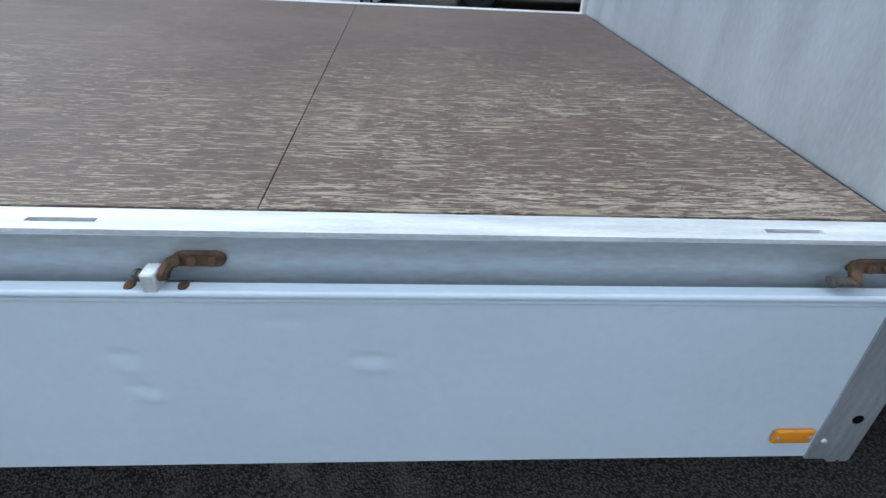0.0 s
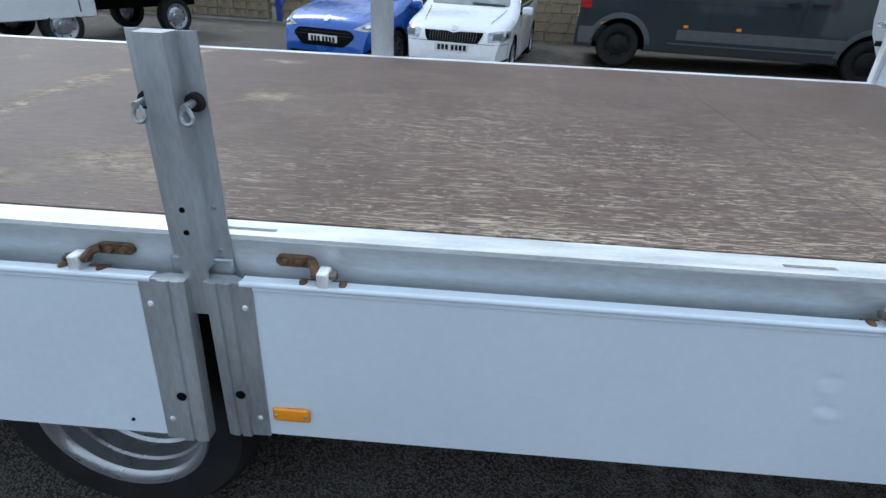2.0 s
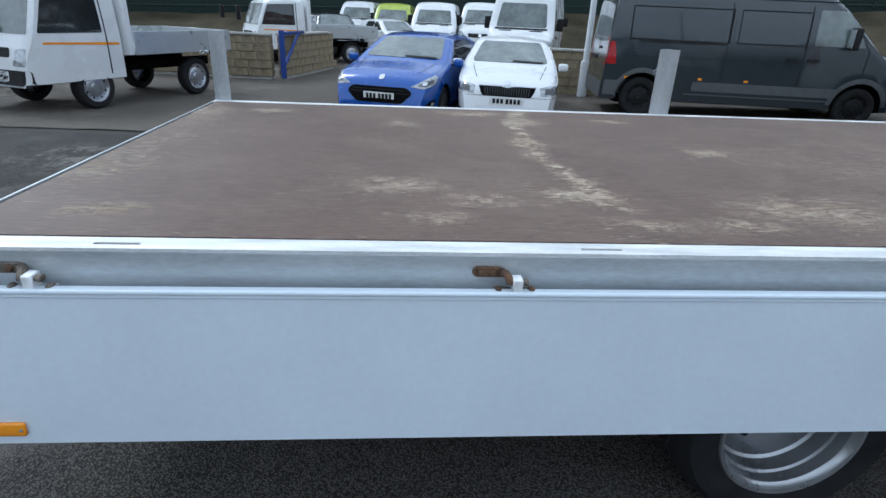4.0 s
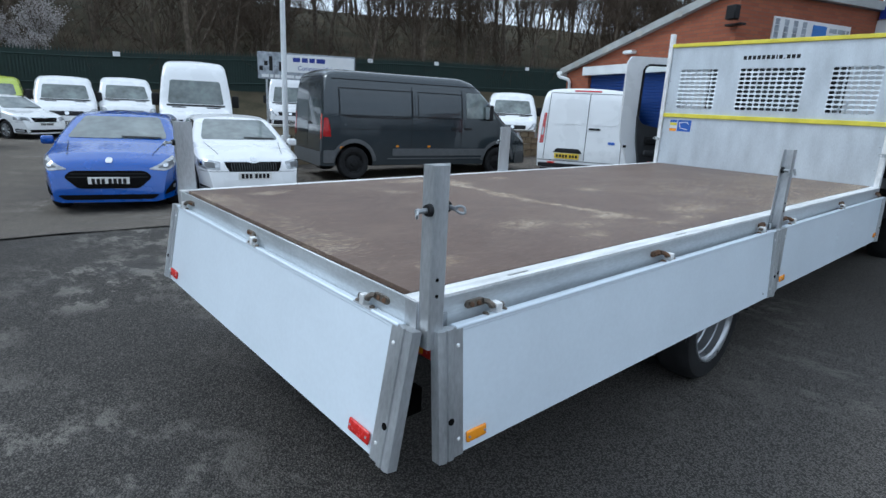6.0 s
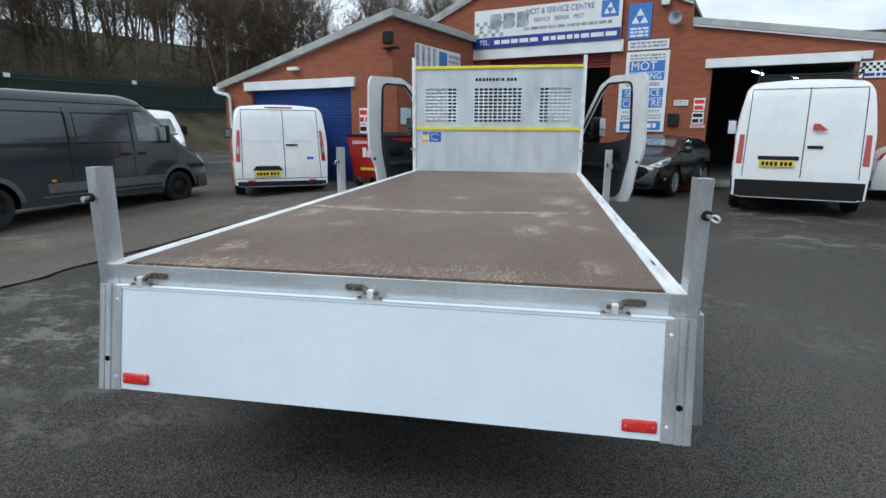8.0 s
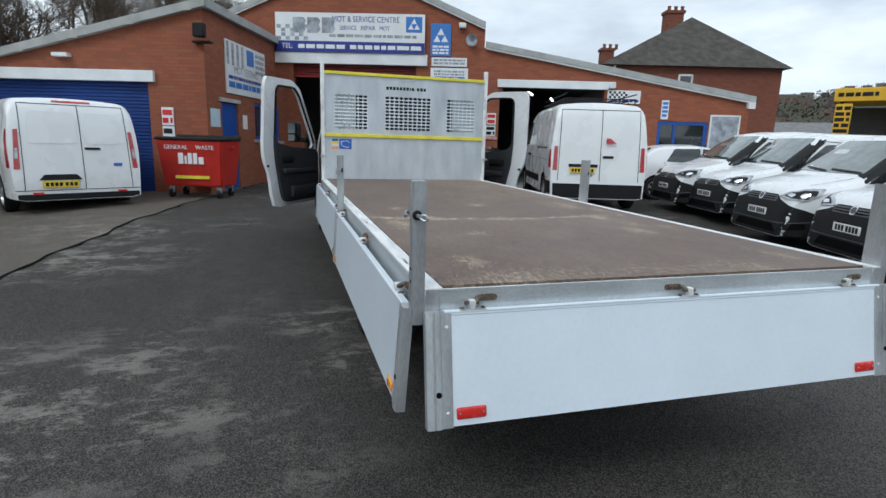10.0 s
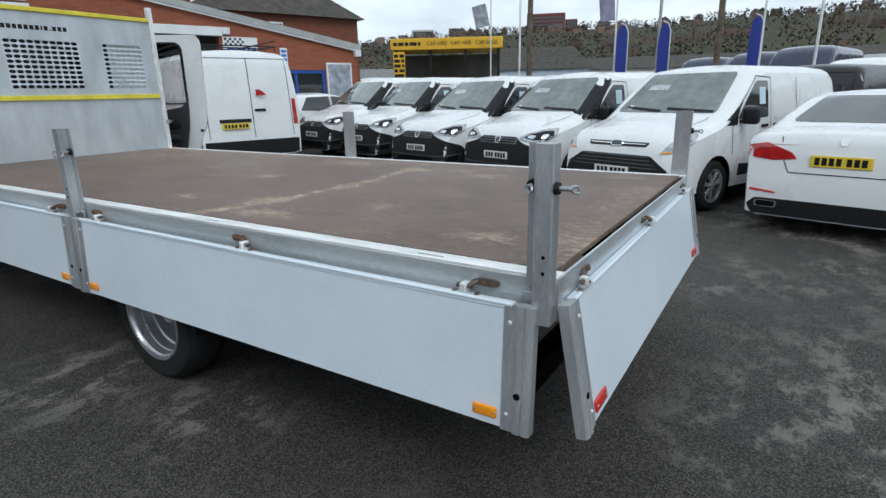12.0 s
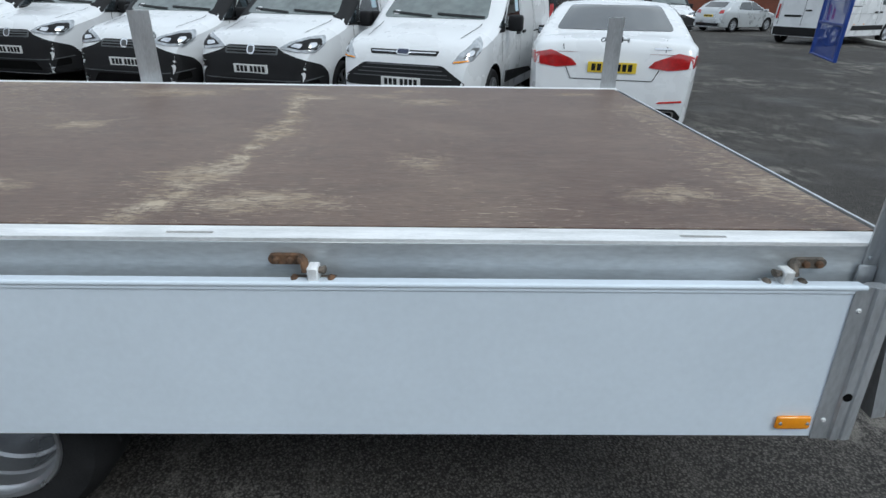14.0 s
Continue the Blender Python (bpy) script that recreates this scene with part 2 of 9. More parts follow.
    s = add(s, mul(near_crease, 0.35))
    s = node_math(n, l, "ADD", s, mul(spots, 0.75), True)

    def flake(scale, stretch, thr, k, detail=5, rough=0.62, soft=0.022):
        v = add(noise_mask(n, l, vec, scale, 0.0, 1.0, stretch, detail, rough), mul(s, k))
        return fall(v, thr, thr + soft)
    fore = fall(Y, 1.6, 3.0)
    streak = mul(flake(210, (1, 0.14, 1), 0.695, 0.13, 3, 0.6), fore)
    streak = most(streak, mul(mul(flake(170, (1, 0.035, 1), 0.705, 0.13, 2, 0.5), 0.9), fore))
    streak = most(streak, mul(flake(230, (1, 0.07, 1), 0.692, 0.13, 3, 0.6), 0.85))
    chip = flake(95, (1, 0.24, 1), 0.690, 0.15, 8, 0.8)
    plate_ = mul(flake(11, (1, 0.35, 1), 0.680, 0.16, 13, 0.85, 0.05), 0.5)
    wear = most(most(streak, chip), plate_)
    ragged = noise_mask(n, l, vec, 40, 0.47, 0.54, (1, 0.5, 1), 10, 0.85)
    wear = node_math(n, l, "MAXIMUM", wear, mul(most(crease, mul(fall(spots, 0.45, 1.0), 0.7)), ragged), True)
    bare = node_mix(n, l, noise_mask(n, l, vec, 12, 0.3, 0.7, (1, 0.3, 1)), (0.36, 0.275, 0.19), (0.56, 0.475, 0.37))
    col = node_mix(n, l, wear, film, bare)
    col = node_mix(n, l, mul(noise_mask(n, l, vec, 120, 0.70, 0.74), 0.85), col, (0.035, 0.025, 0.02))
    l.new(col, p.inputs["Base Color"])
    r = n.new("ShaderNodeMapRange")
    p.inputs["Specular IOR Level"].default_value = 0.35
    r.inputs["To Min"].default_value, r.inputs["To Max"].default_value = 0.50, 0.85
    l.new(wear, r.inputs["Value"])
    l.new(r.outputs["Result"], p.inputs["Roughness"])
    b = n.new("ShaderNodeBump")
    b.inputs["Strength"].default_value, b.inputs["Distance"].default_value = 0.6, 0.0015
    b.invert = True
    l.new(add(wear, mul(noise_mask(n, l, vec, 300, 0.2, 0.8, (1, 0.2, 1)), 0.4)), b.inputs["Height"])
    l.new(b.outputs["Normal"], p.inputs["Normal"])
    return m


def smooth01(v):
    v = max(0.0, min(1.0, v))
    return v * v * (3 - 2 * v)


def gz(x, y):
    return -0.22 * smooth01((-x - 3.8) / 4.2) - 0.07 * smooth01((-x - 4.6) / 1.6) * smooth01((4.6 - y) / 1.6) - 0.075 * smooth01((x - 2.2) / 1.8) + 0.15 * smooth01((y - 3.5) / 7.5) * smooth01((60 - y) / 30)


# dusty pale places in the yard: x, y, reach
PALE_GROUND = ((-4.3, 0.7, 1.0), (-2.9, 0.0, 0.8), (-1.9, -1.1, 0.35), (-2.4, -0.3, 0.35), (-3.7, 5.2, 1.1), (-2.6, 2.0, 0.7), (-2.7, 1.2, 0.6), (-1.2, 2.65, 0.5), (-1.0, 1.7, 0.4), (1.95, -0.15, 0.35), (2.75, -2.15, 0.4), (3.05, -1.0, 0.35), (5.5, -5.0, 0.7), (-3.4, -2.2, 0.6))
# broad areas of lighter asphalt: x, y, reach
LIGHTER_GROUND = ((2.3, 1.6, 2.4), (2.4, 4.8, 3.0))


def asphalt_material(name, dark, light, patch, amount, places=()):
    m = bpy.data.materials.new(name)
    m.use_nodes = True
    n, l = m.node_tree.nodes, m.node_tree.links
    p = n["Principled BSDF"]
    vec = n.new("ShaderNodeTexCoord").outputs["Object"]

    def mul(a, b):
        return node_math(n, l, "MULTIPLY", a, b)
    col = node_mix(n, l, noise_mask(n, l, vec, 0.35, 0.3, 0.7), dark, light)
    col = node_mix(n, l, mul(noise_mask(n, l, vec, 2.6, 0.35, 0.7, (1, 1, 1), 6, 0.7), 0.5), col, tuple(1.35 * c for c in light))
    for x, y, r in LIGHTER_GROUND if places else ():
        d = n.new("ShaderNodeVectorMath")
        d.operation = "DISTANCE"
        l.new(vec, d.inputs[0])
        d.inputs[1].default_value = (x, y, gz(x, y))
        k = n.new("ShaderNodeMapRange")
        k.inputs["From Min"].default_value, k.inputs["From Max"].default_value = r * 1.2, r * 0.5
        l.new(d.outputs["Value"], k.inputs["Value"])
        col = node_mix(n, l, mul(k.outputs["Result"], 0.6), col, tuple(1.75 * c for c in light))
    big = noise_mask(n, l, vec, 0.30, 0.50, 0.66, (1, 1.2, 1), 4, 0.5)
    for x, y, r in places:
        d = n.new("ShaderNodeVectorMath")
        d.operation = "DISTANCE"
        l.new(vec, d.inputs[0])
        d.inputs[1].default_value = (x, y, gz(x, y))
        k = n.new("ShaderNodeMapRange")
        k.inputs["From Min"].default_value, k.inputs["From Max"].default_value = r * 1.25, r * 0.25
        l.new(d.outputs["Value"], k.inputs["Value"])
        big = node_math(n, l, "MAXIMUM", big, k.outputs["Result"])
    mid = noise_mask(n, l, vec, 2.2, 0.50, 0.56, (1.0, 1.4, 1), 14, 0.82)
    thin = noise_mask(n, l, vec, 6.0, 0.60, 0.66, (0.7, 1.6, 1), 10, 0.72)
    pm = node_math(n, l, "MULTIPLY", node_math(n, l, "MAXIMUM", mul(big, mid), mul(thin, 0.30)), amount, True)
    # aggregate: pale and dark stones bound in the tar
    vor = n.new("ShaderNodeTexVoronoi")
    vor.inputs["Scale"].default_value = 125
    l.new(vec, vor.inputs["Vector"])
    sep = n.new("ShaderNodeSeparateXYZ")
    l.new(vor.outputs["Color"], sep.inputs[0])
    stone = n.new("ShaderNodeMapRange")
    stone.inputs["From Min"].default_value, stone.inputs["From Max"].default_value = 0.50, 1.0
    l.new(sep.outputs["X"], stone.inputs["Value"])
    pit = n.new("ShaderNodeMapRange")
    pit.inputs["From Min"].default_value, pit.inputs["From Max"].default_value = 0.35, 0.62
    l.new(vor.outputs["Distance"], pit.inputs["Value"])
    grit = noise_mask(n, l, vec, 240, 0.38, 0.66, (1, 1, 1), 3, 0.7)
    col = node_mix(n, l, mul(stone.outputs["Result"], 0.85), col, tuple(0.72 * c for c in patch))
    col = node_mix(n, l, mul(grit, 0.50), col, tuple(0.20 * c for c in dark))
    col = node_mix(n, l, mul(pit.outputs["Result"], 0.75), col, tuple(0.15 * c for c in dark))
    worn = node_mix(n, l, grit, tuple(1.1 * c for c in patch), tuple(0.5 * c for c in patch))
    col = node_mix(n, l, mul(pm, 0.92), col, worn)
    damp = noise_mask(n, l, vec, 0.8, 0.52, 0.7, (1, 1, 1), 5, 0.6)
    col = node_mix(n, l, mul(damp, 0.30), col, (0.022, 0.021, 0.021))
    l.new(col, p.inputs["Base Color"])
    r = n.new("ShaderNodeMapRange")
    r.inputs["To Min"].default_value, r.inputs["To Max"].default_value = 0.85, 0.55
    l.new(damp, r.inputs["Value"])
    l.new(r.outputs["Result"], p.inputs["Roughness"])
    p.inputs["Specular IOR Level"].default_value = 0.25
    b = n.new("ShaderNodeBump")
    b.inputs["Strength"].default_value, b.inputs["Distance"].default_value = 1.0, 0.006
    l.new(node_math(n, l, "SUBTRACT", mul(stone.outputs["Result"], 0.4), mul(vor.outputs["Distance"], 0.9)), b.inputs["Height"])
    l.new(b.outputs["Normal"], p.inputs["Normal"])
    return m


def brick_material(name, c1, c2, mortar, bw=0.225, bh=0.075, joint=0.006, plane="xz"):
    """Brick courses with recessed joints; the wall's local x and z (or y and z) carry the bond."""
    m = bpy.data.materials.new(name)
    m.use_nodes = True
    n, l = m.node_tree.nodes, m.node_tree.links
    p = n["Principled BSDF"]
    vec = n.new("ShaderNodeTexCoord").outputs["Object"]
    xyz = n.new("ShaderNodeSeparateXYZ")
    l.new(vec, xyz.inputs[0])
    cmb = n.new("ShaderNodeCombineXYZ")
    l.new(xyz.outputs["X" if plane == "xz" else "Y"], cmb.inputs[0])
    l.new(xyz.outputs["Z"], cmb.inputs[1])
    br = n.new("ShaderNodeTexBrick")
    br.inputs["Scale"].default_value = 1
    br.inputs["Brick Width"].default_value, br.inputs["Row Height"].default_value = bw, bh
    br.inputs["Mortar Size"].default_value, br.inputs["Mortar Smooth"].default_value = joint, 0.2
    br.inputs["Color1"].default_value, br.inputs["Color2"].default_value, br.inputs["Mortar"].default_value = (*c1, 1), (*c2, 1), (*mortar, 1)
    br.inputs["Bias"].default_value = -0.15
    l.new(cmb.outputs[0], br.inputs["Vector"])
    col = node_mix(n, l, node_math(n, l, "MULTIPLY", noise_mask(n, l, vec, 0.7, 0.4, 0.75), 0.35), br.outputs["Color"], tuple(c * 0.55 for c in c1))
    col = node_mix(n, l, node_math(n, l, "MULTIPLY", noise_mask(n, l, vec, 45, 0.4, 0.8), 0.3), col, tuple(min(1, c * 1.35) for c in c2))
    l.new(col, p.inputs["Base Color"])
    p.inputs["Roughness"].default_value = 0.88
    b = n.new("ShaderNodeBump")
    b.inputs["Strength"].default_value, b.inputs["Distance"].default_value = 0.7, 0.008
    b.invert = True
    l.new(br.outputs["Fac"], b.inputs["Height"])
    l.new(b.outputs["Normal"], p.inputs["Normal"])
    return m


M_DECK = deck_material()
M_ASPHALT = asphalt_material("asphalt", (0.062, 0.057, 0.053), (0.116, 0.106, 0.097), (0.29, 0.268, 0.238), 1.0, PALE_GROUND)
M_APRON = asphalt_material("concrete_apron", (0.19, 0.163, 0.135), (0.27, 0.235, 0.195), (0.36, 0.325, 0.28), 0.8)
M_ALU = mat("mill_aluminium", (0.47, 0.485, 0.50), 0.42, 0.6, 0.16, 9, 130, 0.25, stretch=(1, 1, 0.30))
M_RAIL = mat("rail_aluminium", (0.58, 0.61, 0.63), 0.40, 0.5, 0.13, 5, 110, 0.15, stretch=(0.5, 0.3, 1.2))
M_GALV = mat("dull_galvanised_steel", (0.42, 0.44, 0.46), 0.5, 0.8, 0.14, 7, 120, 0.12)
M_ALUTOP = mat("scuffed_bright_aluminium", (0.80, 0.81, 0.80), 0.5, 0.25, 0.14, 11, 200, 0.15, stretch=(3, 0.4, 1))
M_PANEL = mat("white_coated_panel", (0.73, 0.80, 0.87), 0.34, 0.0, 0.03, 2.0, 60, 0.03, coat=0.15)
M_HEADB = mat("weathered_aluminium_sheet", (0.61, 0.65, 0.69), 0.42, 0.45, 0.09, 4, 70, 0.12, stretch=(1.8, 1, 0.6))
M_RUST = mat("rusty_steel", (0.135, 0.075, 0.042), 0.75, 0.2, 0.45, 45, 260, 0.5, tint=(0.045, 0.038, 0.034))
M_RUSTD = mat("dark_greasy_steel", (0.15, 0.125, 0.10), 0.55, 0.5, 0.4, 45, 260, 0.4, tint=(0.05, 0.045, 0.04))
M_YELLOW = mat("yellow_paint", (0.78, 0.68, 0.06), 0.5, 0.0, 0.08, 8, 90, 0.1)
M_AMBER = mat("amber_plastic", (1.0, 0.34, 0.010), 0.22, 0.0, 0.05, 50, 300, 0.15, coat=0.4)
M_RED = mat("red_plastic", (0.62, 0.022, 0.018), 0.25, 0.0, 0.05, 50, 300, 0.15, coat=0.4)
M_BLACK = mat("black_plastic", (0.010, 0.010, 0.011), 0.58, 0.0, 0.15, 10, 300, 0.2, spec=0.3)
M_RUBBER = mat("tyre_rubber", (0.020, 0.020, 0.021), 0.78, 0.0, 0.2, 12, 160, 0.3)
M_DARK = mat("dark_underside", (0.006, 0.006, 0.006), 0.85, 0.0, 0.2, 5, 60, 0.2, spec=0.05)
M_RIM = mat("silver_painted_steel", (0.46, 0.47, 0.49), 0.3, 0.8, 0.06, 8, 120, 0.05)
M_ALLOY = mat("alloy_wheel", (0.50, 0.51, 0.53), 0.3, 0.7, 0.06, 8, 120, 0.05)
M_WHITE = mat("white_car_paint", (0.80, 0.81, 0.82), 0.28, 0.0, 0.02, 2, 90, 0.01, coat=0.5)
M_CHROME = mat("chrome", (0.75, 0.76, 0.78), 0.12, 1.0, 0.03, 8, 120, 0.0)
M_TRIM = mat("charcoal_door_trim", (0.030, 0.031, 0.034), 0.6, 0.0, 0.12, 6, 400, 0.35)
M_BLUEST = mat("blue_sticker", (0.035, 0.12, 0.48), 0.4, 0.0, 0.05, 12, 90, 0.02)
M_SIGNW = mat("white_sign_board", (0.78, 0.79, 0.80), 0.4, 0.0, 0.03, 3, 60, 0.02)
M_CONC = mat("weathered_concrete", (0.42, 0.41, 0.38), 0.85, 0.0, 0.14, 3, 70, 0.3)


def glass_material(name, base, rough=0.04):
    # opaque pane; mottled colour hints at the cabin behind it
    m = mat(name, base, rough, 0.0, 0.28, 1.8, 7, 0.0, spec=0.7, rvar=0.02, coat=0.6)
    return m


# pale door and windscreen colours hold painted sky reflection and cabin brightness
M_GLASSD = glass_material("door_glass_painted_reflection", (0.15, 0.18, 0.175))
M_GLASS = glass_material("tinted_vehicle_glass", (0.022, 0.027, 0.030))
M_GLASSL = glass_material("windscreen_painted_reflection", (0.13, 0.155, 0.15))


# ---- ground: a flat yard that falls a little to the west and rises to the workshops ----
def grid_sheet(name, xs, ys, zf, material, label, category):
    bm = bmesh.new()
    vs = [[bm.verts.new((x, y, zf(x, y))) for x in xs] for y in ys]
    for j in range(len(ys) - 1):
        for i in range(len(xs) - 1):
            bm.faces.new((vs[j][i], vs[j][i + 1], vs[j + 1][i + 1], vs[j + 1][i]))
    return solid(name, bm, material, label, category, kind="structure")


def spread(edges):
    out = []
    for a, b, k in edges:
        out += [a + (b - a) * i / k for i in range(k)]
    return out + [edges[-1][1]]


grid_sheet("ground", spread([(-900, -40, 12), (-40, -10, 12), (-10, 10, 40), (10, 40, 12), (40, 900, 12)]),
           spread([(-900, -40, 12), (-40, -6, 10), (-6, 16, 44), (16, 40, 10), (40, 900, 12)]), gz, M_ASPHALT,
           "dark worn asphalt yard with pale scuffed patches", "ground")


# ---- the dropside truck: load bed, hinged sides, headboard, cab with open doors ----
DECK, HALF, FRONT = 0.965, 0.985, 5.098
truck = thing("dropside_truck", "white dropside flatbed truck, sides hanging open, cab doors open", "truck")

for y0, y1 in ((0.028, 4.0146), (4.0164, FRONT - 0.010)):
    bm = bmesh.new()
    addbox(bm, -HALF, HALF, y0, y1, DECK - 0.018, DECK, 0.0008)
    part("deck_board", bm, M_DECK, truck, "brown film-faced plywood deck sheet, scraped pale along its length")

SLOTS = (0.43, 1.53, 2.675, 3.74, 4.88)
for side in (1, -1):
    # top flange with its slots cut right through, web and lower lip
    rail = bmesh.new()
    xs0, xs1, sl = 0.989, 1.052, 0.050
    edges = [0.0] + [v for y in SLOTS for v in (y - sl, y + sl)] + [5.10]
    for i in range(0, len(edges) - 1):
        a, b = edges[i], edges[i + 1]
        if i % 2 == 0:
            addbox(rail, side * xs0, side * xs1, a, b, DECK - 0.010, DECK - 0.002)
        else:
            addbox(rail, side * xs0, side * 1.019, a, b, DECK - 0.010, DECK - 0.002)
            addbox(rail, side * 1.031, side * xs1, a, b, DECK - 0.010, DECK - 0.002)
    r = part("rail_top", rail, M_ALUTOP, truck, "bright scuffed aluminium rail top with lashing slots", 0)
    web = bmesh.new()
    addbox(web, side * 1.046, side * 1.0525, 0.0, 5.10, 0.835, DECK - 0.0105, 0.001)
    addbox(web, side * 1.0, side * 1.0455, 0.0, 5.10, 0.835, 0.842)
    part("side_rail", web, M_RAIL, truck, "extruded aluminium side rail")
    for y in SLOTS:
        bm = bmesh.new()
        addbox(bm, side * 1.014, side * 1.036, y - 0.053, y + 0.053, DECK - 0.030, DECK - 0.012, 0.002)
        part("lashing_bar", bm, M_RUST, truck, "rusty lashing bar under a rail slot")
bm = bmesh.new()
addbox(bm, -1.0, 1.0, -0.004, 0.004, 0.835, DECK - 0.004, 0.001)
part("rear_rail", bm, M_RAIL, truck, "plain extruded aluminium rear rail")
for side in (1, -1):
    bm = bmesh.new()
    addbox(bm, side * 1.001, side * 1.052, -0.006, -0.001, 0.836, DECK - 0.004, 0.001)
    part("rail_end_plate", bm, M_ALU, truck)

# hat-section posts
def post(bm, z0, z1, w, d):
    """A hat section: flanges of width w with a raised channel d deep, facing local -y."""
    poly = [(-w / 2, 0.004), (-w / 2, 0), (-0.027, 0), (-0.024, -d), (0.024, -d), (0.027, 0), (w / 2, 0), (w / 2, 0.004)]
    addprism(bm, poly, z0, z1, Matrix.Identity(4))


def ring_pts(c, rx, rz, rot, n=16, axis="y"):
    out = []
    for i in range(n + 1):
        a = 2 * math.pi * i / n
        p = Vector((rx * math.cos(a), 0, rz * math.sin(a)))
        out.append(Vector(c) + rot @ p)
    return out


def pin_clip(parent, at, m3, flat):
    """A bolt with a black grommet and a hanging wire clip."""
    at = Vector(at)
    out = m3 @ Vector((0, -1, 0))
    bm = bmesh.new()
    addcyl(bm, at, at + out * 0.012, 0.017, 0.015, 14)
    g = part("grommet", bm, M_BLACK, parent)
    bm = bmesh.new()
    addcyl(bm, at + out * 0.012, at + out * 0.045, 0.007, 0.006, 10)
    e = at + out * 0.040
    side = m3 @ Vector((0.75, -0.6, -0.15) if flat else (0.2, -0.25, -0.95))
    wide = m3 @ Vector((0, 0.2, 1) if flat else (1, 0, 0.1))
    loop = [e + side * (0.014 * (1 - math.cos(a))) + wide * 0.009 * math.sin(a) * (1 - 0.3 * math.cos(a)) for a in [2 * math.pi * i / 14 for i in range(15)]]
    addtube(bm, loop, 0.0038, 6)
    part("wire_clip", bm, M_GALV, parent, "zinc wire clip on a pin")


def stake(x, y, face, corner):
    """A stake post; at the tail corners the raised channel closes the corner and one flange runs forward."""
    m = Matrix.Translation((x, y, 0)) @ Matrix.Rotation(face, 4, "Z")
    bm = bmesh.new()
    if not corner:
        post(bm, 0.905, 1.327, 0.118, 0.040)
    else:
        e = corner
        poly = [(e * 0.004, -0.036), (-e * 0.002, -0.041), (-e * 0.046, -0.041), (-e * 0.050, -0.037), (-e * 0.050, 0.004), (e * 0.004, 0.004)]
        addprism(bm, poly, 0.835, 1.327, Matrix.Identity(4))
        addbox(bm, min(e * 0.004, e * 0.036), max(e * 0.004, e * 0.036), 0.0, 0.004, 0.885, 1.327)
    bmesh.ops.transform(bm, matrix=m, verts=bm.verts)
    p = part("stake_post", bm, M_ALU, truck, "upright hat-section aluminium stake post", 30)
    m3 = m.to_3x3()
    if not corner:
        bm = bmesh.new()
        addbox(bm, -0.022, 0.022, -0.040, -0.030, 0.805, 0.9045)
        bmesh.ops.transform(bm, matrix=m, verts=bm.verts)
        part("tongue", bm, M_ALU, p, "", 0)
    if corner:
        pin_clip(p, m @ Vector((corner * 0.022, -0.001, 1.215)), m3, True)
        rear = Matrix.Rotation(radians(90) * -corner, 3, "Z")
        pin_clip(p, m @ Vector((-corner * 0.051, -0.028, 1.215)), m3 @ rear, True)
    else:
        for dx in (-0.040, 0.040):
            pin_clip(p, m @ Vector((dx, -0.001, 1.215)), m3, False)
    for dx, z in ((-0.038, 0.93), (0.038, 0.93), (-0.038, 0.965), (0.038, 1.02)) if not corner else ((corner * 0.024, 0.93), (corner * 0.024, 0.90)):
        bm = bmesh.new()
        addcyl(bm, m @ Vector((dx, 0.001, z)), m @ Vector((dx, -0.005, z)), 0.006, 0.004, 10)
        part("screw", bm, M_GALV, p)
    for z in (0.985, 1.03):
        bm = bmesh.new()
        yo = -0.0395 if not corner else -0.0405
        addcyl(bm, m @ Vector((-0.028 * (corner or 0), yo, z)), m @ Vector((-0.028 * (corner or 0), yo - 0.002, z)), 0.0055, 0.0055, 10)
        part("drilled_hole", bm, M_DARK, p)
    bm = bmesh.new()
    if corner:
        addbox(bm, corner * 0.006, corner * 0.046, -0.008, -0.001, 0.868, 0.915, 0.002)
    else:
        addbox(bm, -0.062, 0.062, -0.010, 0.0, 0.868, 0.915, 0.003)
    bmesh.ops.transform(bm, matrix=m, verts=bm.verts)
    part("socket", bm, M_GALV, p, "grey aluminium post socket")


for side in (1, -1):
    stake(side * 1.058, 2.585, radians(90) * side, None)
    stake(side * 1.056, 0.052, radians(90) * side, side)


